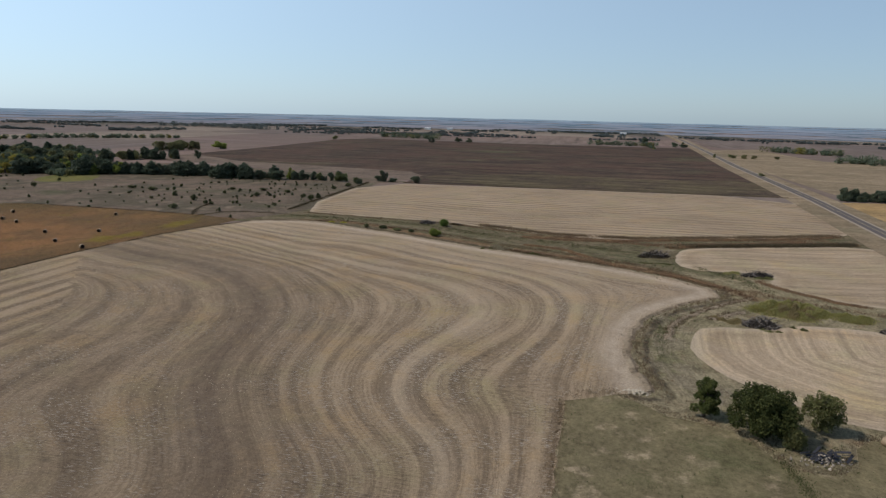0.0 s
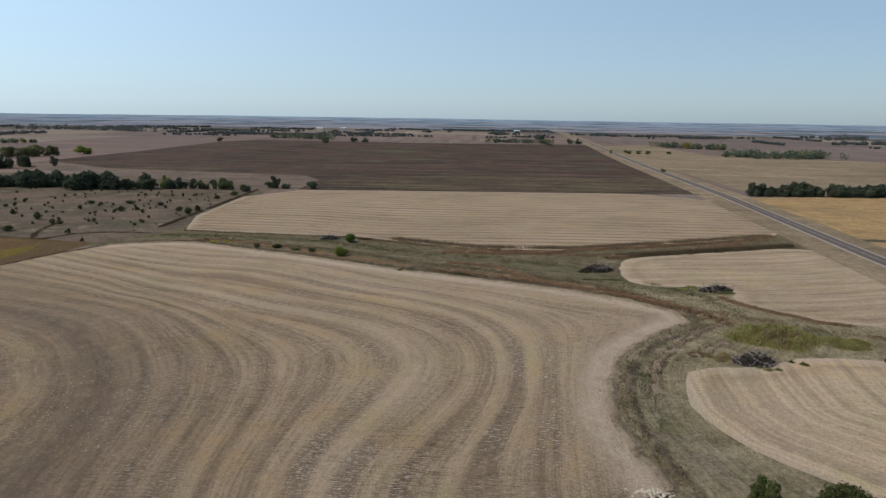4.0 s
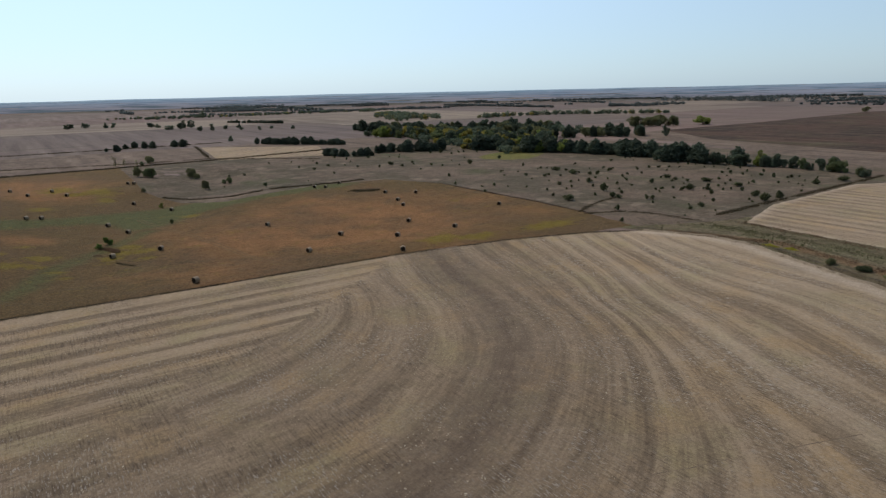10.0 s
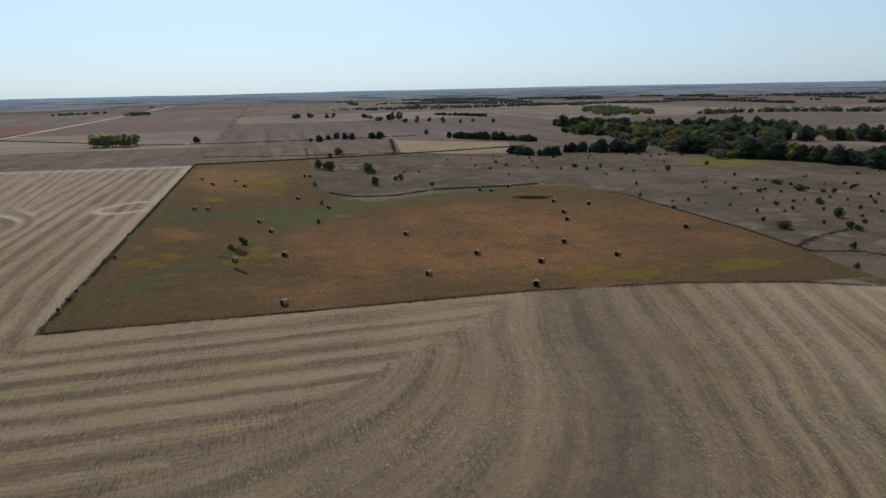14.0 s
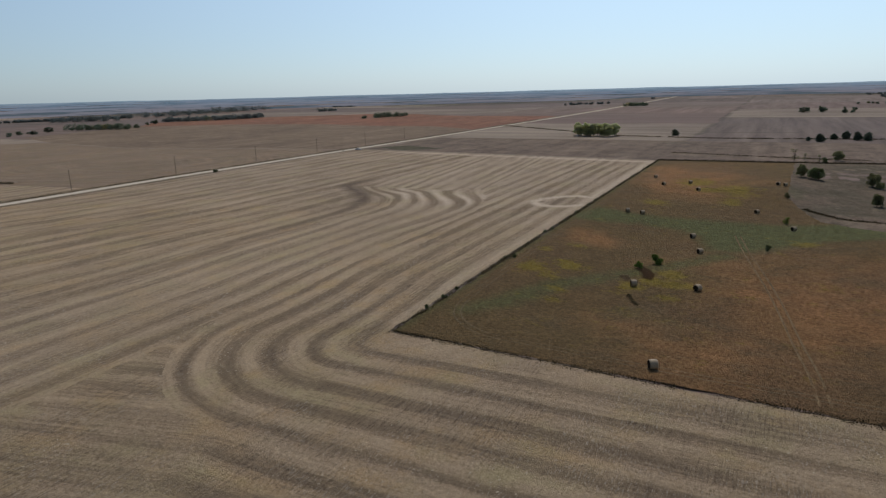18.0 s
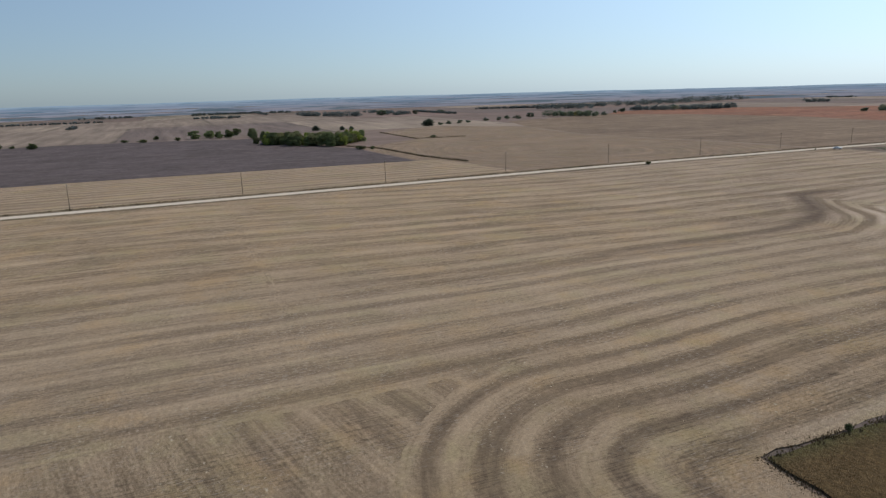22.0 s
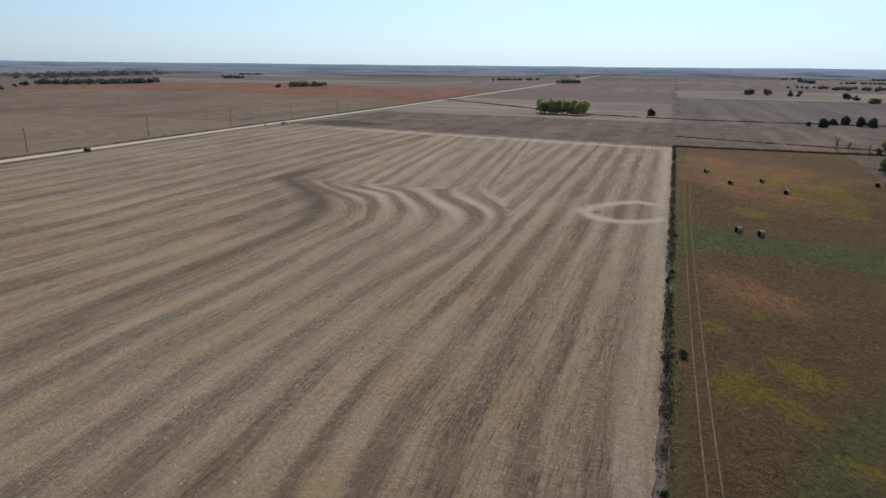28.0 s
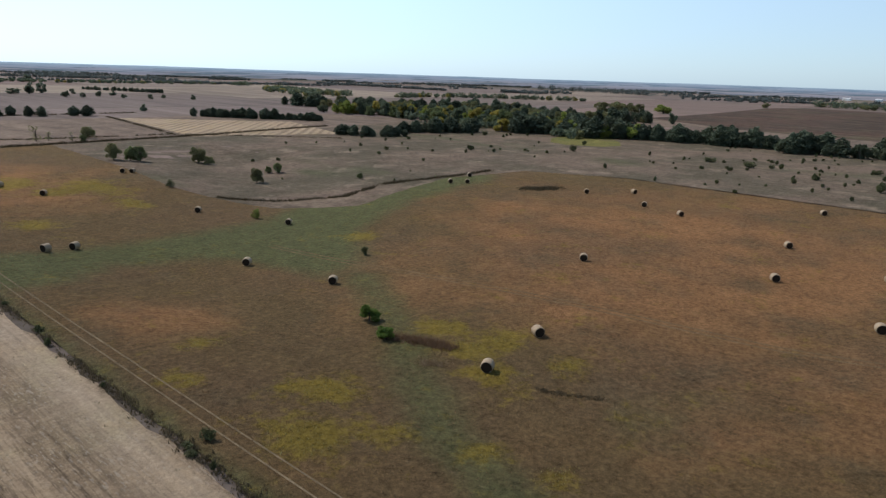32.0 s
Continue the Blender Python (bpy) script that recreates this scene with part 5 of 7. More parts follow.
SHRUB = tree_kind("range_shrub", "shrub", 2.4, 3.2, 520, 0.20, L_SHRUB, (71, 72, 73, 74), "low dark green shrub on dry rangeland", "shrub", group="range shrubs", bark=DARKWOOD)
BARE = tree_kind("bare_tree", "broad", 7, 6, 130, 0.30, L_OLIVE, (81, 82), "nearly bare grey tree beside the fence line", group="bare trees")
HEDGE = tree_kind("hedge_tree", "broad", 10, 9, 1500, 0.50, L_WOOD, (91, 92, 93), "dark blue-green broadleaf tree in a hedge row", group="hedge trees")
FARDARK = tree_kind("distant_tree", "broad", 10, 11, 260, 1.15, L_WOOD, (94, 95, 96), "distant dark green tree among far fields", group="distant dark trees")


def belt(kinds, line, wide, gap, height, seed, spread=0.25):
    """Trees along a line."""
    rng = random.Random(seed)
    pts = ragged(line, gap * 0.72, 0.0, rng, closed=False)
    for k, (x, y) in enumerate(pts):
        h = height * rng.uniform(1 - spread, 1 + spread)
        rng.choice(kinds).put(x + rng.uniform(-0.5, 0.5) * wide, y + rng.uniform(-0.5, 0.5) * wide, h, h * rng.uniform(0.85, 1.25))


WOODS = []


def woods(line, wide, gap, height, seed):
    """Places of far trees that run together into woods."""
    rng = random.Random(seed)
    for x, y in ragged(line, gap * 0.42, 0.0, rng, closed=False):
        if height < 10.5 and math.sin(x * 0.013 + seed) + math.sin(y * 0.017) + math.sin((x - y) * 0.006 + 1) < -0.2:
            continue
        WOODS.append((x + rng.uniform(-0.5, 0.5) * wide, y + rng.uniform(-0.5, 0.5) * wide, height * rng.uniform(0.55, 1.1)))


# ---- clump of trees beside the waterway ----
near_dark = plant("broadleaf_tree", "dense", 7.2, 5.0, 7000, 0.17, L_CLUMP, 101, "slim dark green tree beside the waterway", "tree")
near_dark.matrix_basis = stand(near_dark, 21.5, -196, 20)
big = plant("broadleaf_tree", "dense", 8.4, 11.2, 20000, 0.20, L_CLUMP, 102, "wide leafy green tree in the clump beside the waterway", "tree", trunk_share=0.6)
big.matrix_basis = stand(big, 17.5, -204.2, 60)
open_tree = plant("broadleaf_tree", "dense", 7.4, 7.0, 4200, 0.20, L_DUSTY, 103, "open-crowned olive-green tree with thin top branches", "tree")
open_tree.matrix_basis = stand(open_tree, 21.0, -213.8, 100)
small_tree = plant("broadleaf_tree", "shrub", 4.4, 4.6, 4200, 0.17, L_DUSTY, 104, "small bushy olive-green tree beside the rubble pile", "tree")
small_tree.matrix_basis = stand(small_tree, 12.5, -207.2, 10)

# ---- bushes in the waterway ----
for x, y, h, w, mat, seed, leaves, label in (
    (190, -113, 4.0, 6.0, L_FRESH, 111, 3600, "rounded fresh green willow bush beside a brush pile"),
    (166, -115, 3.4, 6.4, L_LIME, 112, 4200, "pale green tall bush in the waterway"),
    (177, -81, 2.0, 3.4, L_OLIVE, 115, 1100, "small olive bush in the waterway"),
    (177, -89, 1.5, 5.0, L_SHRUB, 113, 2200, "low dark green bush in the waterway"),
    (174, -96, 1.3, 5.6, L_OLIVE, 114, 1900, "low olive-green bush in the waterway"),
    (172.5, -103, 1.2, 3.4, L_SHRUB, 116, 1300, "flat dark green bush in the waterway"),
):
    b = plant("bush", "shrub", h, w, leaves, 0.17, mat, seed, label, "bush", bark=DARKWOOD)
    b.matrix_basis = stand(b, x, y, seed * 7)

# ---- meadow bushes and small trees ----
for x, y, h, w, mat, seed, leaves, label in (
    (35.5, 72, 2.8, 3.0, L_FRESH, 121, 2600, "small fresh green tree standing in the hay meadow"),
    (32.3, 65.5, 2.2, 2.4, L_FRESH, 122, 1600, "small fresh green tree beside dry brush in the meadow"),
    (65.5, 145.8, 2.9, 2.1, L_LIME, 123, 900, "small yellow-green tree on the meadow slope"),
    (60.7, 100.6, 1.9, 1.5, L_SHRUB, 124, 700, "small dark shrub in the green swale"),
    (66, 190, 2.5, 2.5, L_SHRUB, 125, 700, "dark round shrub on the meadow edge"),
):
    b = plant("small_tree", "broad", h, w * 1.1, leaves, 0.13, mat, seed, label, "small tree", bark=DARKWOOD)
    b.matrix_basis = stand(b, x, y, seed * 11)
THICKET = tree_kind("bushy_tree", "dense", 6, 6, 2600, 0.26, L_OLIVE, (131, 132, 133), "bushy olive-green tree with foliage to the ground on the range", group="bushy trees")
GREENBUSH = tree_kind("bushy_tree", "dense", 6, 6, 2600, 0.26, L_BROAD, (134, 135), "bushy green tree with foliage to the ground on the range", group="bushy trees")
for x, y, h, w in ((72, 242, 6.2, 5.6), (99, 234, 6.2, 6.2), (96, 191.5, 5.2, 4.6), (91, 313, 5.6, 6.4), (101, 230, 3.5, 4.0)):
    THICKET.put(x, y, h, w)
for x, y, h, w in ((76, 238, 5.2, 5.2), (78.5, 236, 5.6, 5.2), (111.4, 201.7, 3.8, 3.6), (109, 204, 2.6, 2.8), (84, 300, 3.2, 3.4), (120, 168, 2.0, 2.4)):
    GREENBUSH.put(x, y, h, w)
for x, y, h, w in ((70, 311, 7.4, 6.0), (75, 312, 4.8, 4.2), (82, 306, 4.3, 3.6)):
    BARE.put(x, y, h, w)

# ---- rangeland shrubs ----
for x, y, w, h in ((196, 28, 5.9, 2.9), (224, 35, 5.0, 4.0), (238, 57, 3.9, 2.8), (255, 84, 6.1, 2.6), (214, 18, 3.4, 2.0), (194, 1, 2.2, 2.4), (179, -14, 1.7, 1.8), (220, 9, 1.9, 2.1), (222, 8, 2.4, 2.1),
                   (253, 13, 5.6, 3.0), (258, 8, 3.3, 2.4), (249, 0, 2.1, 2.3), (280, 23, 6.5, 2.1), (276, 5, 6.3, 2.2), (260, 38, 2.9, 2.1), (222, -14, 2.8, 1.8), (257, -14, 4.3, 2.9), (250, -22, 6.0, 3.8), (260, -22, 4.0, 3.5)):
    SHRUB.put(x, y, h, w)
for x, y, w, h in ((277, 43, 4.2, 2.0), (185, 68, 2.2, 1.4), (198, 78, 2.1, 1.8), (188, 95, 1.6, 1.9), (243, 158, 3.6, 3.2), (275, 170, 3.2, 2.6), (259, 128, 2.3, 2.3), (202, 121, 2.1, 2.1), (270, 230, 3.4, 2.9), (206, 189, 4.5, 2.4),
                   (207, 177, 2.8, 2.0), (195, 183, 2.0, 2.0), (259, 101, 5.5, 2.2), (262, 74, 3.1, 2.4), (276, 79, 2.5, 2.2), (256, 50, 1.9, 1.6), (237, 86, 2.4, 1.7), (221, 51, 1.8, 1.5)):
    SHRUB.put(x, y, h, w)
for x, y, w, h in ((206, 51, 1.7, 1.7), (243, 44, 2.2, 1.6), (222, 60, 2.1, 1.8), (198, 39, 1.9, 1.6), (229, 46, 1.8, 1.8), (274, 36, 3.3, 1.6), (246, 22, 2.1, 1.2), (249, 14, 2.1, 1.8), (266, 2, 1.5, 1.5), (262, 3, 1.5, 1.5), (266, -3, 1.8, 1.8),
                   (313, 10, 2.5, 2.5), (314, 33, 2.9, 1.8), (306, -13, 4.6, 2.5), (324, -16, 5.6, 2.6), (215, 22, 3.8, 2.4), (343, -15, 7.0, 5.4)):
    SHRUB.put(x, y, h, w)
rng = random.Random(5)
for k in range(150):
    x, y = rng.uniform(188, 338), rng.uniform(-26, 120)
    if y > -24 + 0.05 * (x - 211) and x > 190 + 0.0 * y and rng.random() < (0.25 + 0.75 * min(1, (x - 188) / 70)):
        s = rng.uniform(0.7, 1.7)
        SHRUB.put(x, y, s, s * rng.uniform(1.0, 1.6))
for k in range(40):
    x, y = rng.uniform(105, 300), rng.uniform(150, 255)
    s = rng.uniform(0.7, 1.9)
    SHRUB.put(x, y, s, s * rng.uniform(1.0, 1.6))

# ---- creek wood and hedges to the east ----
belt([CEDAR], [(201, 276), (210, 256), (224, 250)], 5, 3.5, 4.4, 1)
belt([CEDAR], [(234, 267), (257, 259)], 8, 3.2, 5.4, 2)
belt([CEDAR], [(259, 258), (282, 248)], 9, 3.2, 7.0, 44)
belt([HEDGE, LIME, CEDAR, YELLOWING], [(300, 235), (315, 224), (319, 195), (329, 176)], 14, 4.0, 10.0, 3)
belt([HEDGE, LIME, HEDGE, YELLOWING, BROAD], [(327, 430), (332, 330), (338, 274), (346, 223)], 26, 5.0, 9.5, 4)
belt([LIME, HEDGE, YELLOWING, HEDGE, CEDAR], [(345, 400), (352, 320), (362, 270), (372, 225)], 26, 5.2, 9.5, 5)
belt([HEDGE, OLIVE, CEDAR], [(366, 528), (389, 419), (430, 422), (471, 424), (512, 373)], 30, 5.5, 10, 6)
belt([HEDGE, CEDAR, OLIVE], [(458, 395), (416, 269), (471, 255), (489, 224)], 22, 5.5, 9.5, 7)
fill = random.Random(61)
for k in range(150):
    # younger trees between the rows of the creek wood
    q = fill.random()
    WOODS.append((300 + 75 * fill.random() + 30 * q, 190 + 240 * q, fill.uniform(4.5, 7.5)))
for k in range(80):
    q = fill.random()
    WOODS.append((385 + 120 * q + fill.uniform(-16, 16), 425 - 180 * q * fill.random(), fill.uniform(4.5, 7.5)))
belt([CEDAR], [(335, 172), (340, 145), (345, 124), (346, 101)], 8, 3.4, 8.6, 8)
belt([CEDAR, CEDAR, HEDGE], [(336, 90), (350, 77)], 6, 3.4, 9.0, 9)
belt([HEDGE, CEDAR, HEDGE, LIME], [(340, 72), (344, 54), (350, 37)], 7, 4.2, 7.8, 10)
belt([HEDGE, CEDAR], [(351, 36), (353, 22)], 4, 4.5, 6.2, 11)
belt([HEDGE, HEDGE, BROAD], [(352, 15), (354, -3)], 4, 4.5, 6.0, 12)
for x, y, w, h in ((343, -17, 6.5, 5.4), (365, -23, 7.3, 4.5), (365, -28, 7.0, 8.3), (366, -35, 7.3, 4.2), (365, -52, 9.5, 5.4)):
    HEDGE.put(x, y, h, w)
belt([OLIVE], [(586, 324), (610, 310), (625, 300)], 6, 8, 11, 13)
LIME.put(664, 289, 10.5, 22)
BROAD.put(658, 325, 10.5, 11)
OLIVE.put(645, 333, 13, 20)
OLIVE.put(1049, 288, 8.6, 12)
belt([CEDAR], [(202, 421), (232, 380)], 4, 3.0, 5.6, 14)
belt([CEDAR], [(234, 378), (253, 354)], 3, 3.2, 4.6, 15)
belt([CEDAR], [(312, 901), (362, 794)], 3, 6, 4.4, 16)
woods([(583, 647), (695, 668), (792, 630), (898, 512)], 10, 10, 9, 17)
woods([(674, 1137), (610, 875), (573, 705), (480, 560)], 40, 9, 9.5, 18)
woods([(640, 980), (560, 800), (500, 640)], 50, 11, 9.5, 19)
woods([(1240, 265), (1210, 190), (1186, 127)], 20, 8, 14, 20)
for x, y, w, h in ((1037, 100, 13, 10.7), (1105, 66, 16, 10), (1110, 47, 16, 8.5), (1182, -274, 15, 17), (1167, -327, 14, 10.6), (1170, -341, 15, 10.6)):
    FARDARK.put(x, y, h, w)
woods([(1483, 970), (1496, 824), (1434, 614)], 40, 11, 16, 21)
woods([(1408, 564), (1572, 518), (1500, 200), (1486, -83)], 20, 26, 8, 22)
woods([(1175, -181), (1173, -296)], 14, 9, 12, 23)

# ---- along the paved road ----
belt([CEDAR, HEDGE, HEDGE], [(376, -336), (379, -376), (382, -417), (385, -450)], 5, 3.4, 7.6, 24)
woods([(841, -495), (816, -543), (841, -626)], 40, 5.5, 14, 25)
woods([(1098, -466), (1052, -512), (1020, -556)], 16, 7, 14, 26)
for x, y, w, h in ((864, -342, 6.2, 6.2), (869, -367, 13, 6.3), (872, -383, 9, 6.4), (867, -394, 9, 5.4), (880, -426, 8.3, 4.6), (563, -332, 6.0, 3.6)):
    OLIVE.put(x, y, h, w)
woods([(1556, -976), (1618, -1114)], 30, 12, 18, 27)
woods([(1638, -849), (1836, -1304)], 20, 24, 9, 28)
woods([(1289, -870), (1354, -1010)], 16, 14, 9, 29)

# ---- north beyond the meadow ----
for x, y, w, h in ((-99, 482, 10, 12.6), (-94, 474, 9, 11.5), (-88, 472, 11, 12.8), (-81, 479, 9, 11.9), (-77, 472, 9, 12.2), (-72, 469, 11, 12.7), (-65, 476, 10, 11.8), (-96, 470, 8, 11), (-84, 468, 8, 12), (-68, 465, 8, 11.5), (-91, 480, 8, 12)):
    GROVE.put(x, y, h, w)
for x, y, w, h in ((-17, 490, 6.5, 5.0), (81, 445, 3.5, 3.0), (88, 438, 7.0, 5.5), (98, 462, 5.7, 4.0), (106, 466, 6.5, 5.7), (112, 455, 6.0, 6.0), (118, 452, 6.5, 5.9), (136, 451, 7.8, 5.8), (142, 446, 9.0, 6.4)):
    CEDAR.put(x, y, h, w)
for x, y, w, h in ((92, 930, 16, 8), (113, 930, 12, 9.6), (137, 912, 8, 8.4), (148, 912, 9, 8), (190, 860, 11.6, 8.5), (196, 845, 9, 6), (197, 772, 15, 6), (210, 768, 10, 10.5), (222, 800, 11.4, 11.4), (230, 796, 11.3, 11.3), (217, 692, 8.2, 7.3)):
    FARDARK.put(x, y, h, w)
for x, y, w, h in ((194, 481, 6.2, 5.5), (251, 768, 7, 6), (252, 705, 6.6, 6.6), (278, 732, 7.8, 5.8), (278, 648, 6.2, 5.3), (300, 666, 6.4, 4.6), (368, 1289, 18.8, 9.4), (232, 690, 6, 5), (262, 670, 6, 5), (318, 640, 7, 5)):
    FARDARK.put(x, y, h, w)
woods([(-208, 1230), (-163, 1304)], 12, 9, 9.5, 30)
woods([(-386, 1414), (-250, 1416)], 12, 14, 6.5, 31)
woods([(261, 1373), (361, 1378)], 12, 12, 6.5, 32)

# ---- west beyond the gravel road ----
belt([BROAD, LIME, BROAD, OLIVE], [(-646, 30), (-592, 55), (-560, 86), (-590, 112), (-624, 122)], 16, 4.2, 11.5, 33, 0.2)
belt([BROAD, OLIVE], [(-640, 60), (-600, 90)], 22, 5, 12, 34, 0.2)
for x, y, w, h in ((-797, -30, 18, 10.8), (-795, -11, 16, 10), (-786, -1, 11.5, 10), (-798, 11, 14, 10.5), (-838, 25, 14, 9.8), (-745, 33, 14.6, 13), (-756, -192, 12, 7.5), (-770, -238, 18, 10), (-768, -250, 15, 10.8), (-776, -262, 14, 7), (-782, -296, 15, 8)):
    BROAD.put(x, y, h, w)
for x, y, w, h in ((-793, -105, 11.6, 3.9), (-771, -85, 15, 4.5), (-824, -71, 8.8, 5.6), (-778, -48, 9, 4.5), (-782, -215, 7, 3.9), (-792, -228, 7, 5.5), (-781, -275, 8.7, 4.7), (-783, -284, 11.9, 6.3), (-494, 94, 12.8, 4.0), (-487, 102, 7.6, 3.6), (-597, 203, 10.8, 3.2)):
    SHRUB.put(x, y, h, w)
for x, y, w, h in ((-854, 131, 12, 6.5), (-832, 163, 8, 5.5), (-830, 175, 7, 5.0), (-836, 291, 18, 9.6)):
    CEDAR.put(x, y, h, w)
for x, y, w, h in ((-1305, 446, 14, 9), (-1333, 517, 26, 8), (-1310, 406, 16, 6.6), (-1326, 377, 25, 12), (-845, 314, 9, 4.4), (-859, 333, 11, 5.4), (-861, 353, 11, 5.5), (-867, 370, 9, 4.6), (-896, 414, 10, 6), (-895, 438, 10, 6), (-920, 466, 12, 7), (-914, 484, 18, 6),
                   (-944, 524, 15, 8.4), (-960, 733, 15, 9), (-891, 641, 14, 6.4), (-942, 702, 8, 5.7), (-619, 912, 12, 7), (-1621, -462, 27, 6)):
    FARDARK.put(x, y, h, w)
woods([(-1286, 750), (-1196, 832)], 30, 8, 16, 35)
woods([(-944, 564), (-870, 605)], 16, 6, 12, 36)
woods([(-1294, 902), (-1249, 1000), (-1328, 1409)], 50, 11, 17, 37)
woods([(-1009, 794), (-937, 863), (-910, 960)], 22, 5.5, 12.5, 38)
woods([(-620, 944), (-585, 1003)], 14, 7, 11.5, 39)
woods([(-978, 1241), (-963, 1289)], 14, 9, 11, 40)
woods([(-1494, 233), (-1312, 318)], 16, 10, 14, 41)
woods([(-2294, -565), (-2292, -508)], 10, 10, 12, 42)
woods([(-3200, -1000), (-2649, -407)], 60, 22, 14, 43)

rng = random.Random(12)
for k in range(210):
    # lone clumps and hedges among the far fields, most of them along the section lines
    a, r = (rng.uniform(0, 2 * math.pi) if k < 110 else rng.uniform(-0.45, 1.3)), 1960 - 760 * rng.random() ** 1.6
    cx, cy, long, turn = 50 + r * math.cos(a), r * math.sin(a), rng.choice((12, 30, 60, 140, 220)) * rng.uniform(0.7, 1.3), rng.choice((0, math.pi / 2, a + math.pi / 2))
    dx, dy = math.cos(turn) * long, math.sin(turn) * long
    woods([(cx - dx, cy - dy), (cx + dx, cy + dy)], rng.choice((5, 8, 14, 50)), 10, rng.uniform(4, 8.0), 900 + k)
WOODS = [w for w in WOODS if math.hypot(w[0] - 50, w[1]) < 1990]
nrng = np.random.default_rng(9)
def canopy(places, per, size):
    """Leaf clumps of many trees that stand close together."""
    which = np.repeat(np.arange(len(places)), per)
    d = nrng.normal(size=(len(which), 3))
    d /= np.linalg.norm(d, axis=1)[:, None]
    hh = places[which, 2]
    cen = np.stack([places[which, 0], places[which, 1], rise(places[which, 0], places[which, 1]) + 0.42 * hh], 1) + d * np.stack([0.62 * hh, 0.62 * hh, 0.45 * hh], 1) * nrng.uniform(0.45, 1.0, (len(which), 1))
    return leaf_cards(nrng, cen, size)


wxyz = np.array(WOODS)
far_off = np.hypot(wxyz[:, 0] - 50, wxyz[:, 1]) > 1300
near_set = wxyz[~far_off]
tint = nrng.random(len(near_set))
for lo, hi, mat, label in ((0.0, 0.76, L_WOOD, "green"), (0.76, 0.88, L_OLIVE, "olive-green"), (0.88, 0.93, L_YELLOW, "yellowing"), (0.93, 1.01, L_CEDAR, "dark green")):
    v, f = canopy(near_set[(tint >= lo) & (tint < hi)], 70, 1.25)
    tagged(new("creek_woods", tri_mesh("creek_woods", v, f, mat)), label + " trees of the woods along a distant creek", "woods", kind="stuff")
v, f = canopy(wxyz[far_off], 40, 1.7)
tagged(new("distant_woods", tri_mesh("distant_woods", v, f, L_HAZEWOOD)), "distant woods and hedges between far fields, leaf colour paled for haze", "woods", kind="stuff")

# ---- hay bales ----
WRAP = plain("net_wrapped_hay", (0.33, 0.245, 0.155), 0.6, 0.3, 0.35, 5.0, 0.015)
# brown hay with the shade of the bale's dark face in its colour
HAY_END = plain("shaded_hay_end", (0.036, 0.026, 0.018), 0.95, 0.05, 0.4, 7.0, 0.04)


def hay_bale():
    """A round bale on its side: rounded, slightly sagged roll with wound ends."""
    root = thing("hay_bale", "round hay bale in pale net wrap lying on the meadow", "hay bale", "round bales")
    sides, prof = 28, [(-0.70, 0.70), (-0.66, 0.77), (-0.56, 0.80), (-0.28, 0.815), (0, 0.82), (0.28, 0.815), (0.56, 0.80), (0.66, 0.77), (0.70, 0.70)]
    rng = random.Random(3)
    v, f = [], []
    for k, (x, r) in enumerate(prof):
        for j in range(sides):
            a = 2 * math.pi * j / sides
            q = r * (1 + 0.012 * rng.uniform(-1, 1))
            v.append((x, q * math.sin(a) * 1.02, max(q * math.cos(a), -0.76) + 0.77))
        if k:
            o = (k - 1) * sides
            for j in range(sides):
                m = (j + 1) % sides
                f += [(o + j, o + sides + j, o + sides + m), (o + j, o + sides + m, o + m)]
    part("wrapped_roll", tri_mesh("wrapped_roll", v, f, WRAP, True), root)
    v, f, rings = [], [], 9
    for k in range(rings + 1):
        r = 0.70 * (1 - k / rings) + 0.01
        for j in range(sides):
            a = 2 * math.pi * j / sides
            v.append((0.02 * (k % 2) - 0.015 * rng.random(), r * math.sin(a) * 1.02, max(r * math.cos(a), -0.76) + 0.77))
        if k:
            o = (k - 1) * sides
            for j in range(sides):
                m = (j + 1) % sides
                f += [(o + j, o + m, o + sides + m), (o + j, o + sides + m, o + sides + j)]
    me = tri_mesh("wound_end", v, f, HAY_END)
    for s in (1, -1):
        e = part("wound_end", me, root, "wound brown hay end, darkened for its shaded side")
        e.matrix_basis = pose(0.69 * s, 0, 0, 0, 0, 0 if s > 0 else 180)
    return root


BALES = [(11.2, 219), (17.8, 199), (28, 207), (33, 190.7), (15.2, 135.6), (20.2, 136.2), (62.6, 213.6), (65.3, 212.6), (56.2, 156.8), (67.6, 135.2), (40, 110), (44, 90.3), (85.7, 65.6), (47.4, 51.4), (33.9, 49.8), (46, 2), (81, 16.5), (99.5, 34.8),
         (111.9, 19), (101.3, -2.3), (128.3, 39.4), (133.9, 18.6), (153.5, 102), (163, 91), (148, 81), (143.5, 69), (171, 41), (136, 142), (140, 138), (151, 146), (18.0, -222.4)]
first_bale = hay_bale()
rng = random.Random(8)
for k, (x, y) in enumerate(BALES):
    m = pose(x, y, float(rise(x, y)) + 0.03, 0, 0, 42 + rng.uniform(-22, 22)) @ Matrix.Diagonal((0.92, 0.94, 0.94, 1))
    if k == 0:
        first_bale.matrix_basis = m
    else:
        copy_thing(first_bale, m).matrix_basis = m


# ---- power poles along the gravel road ----
POLE = plain("pole_wood", (0.16, 0.125, 0.095), 0.9, 0.1, 0.3, 3.0, 0.01)
CERAMIC = plain("grey_insulator", (0.35, 0.35, 0.36), 0.4, 0.5, 0.1)


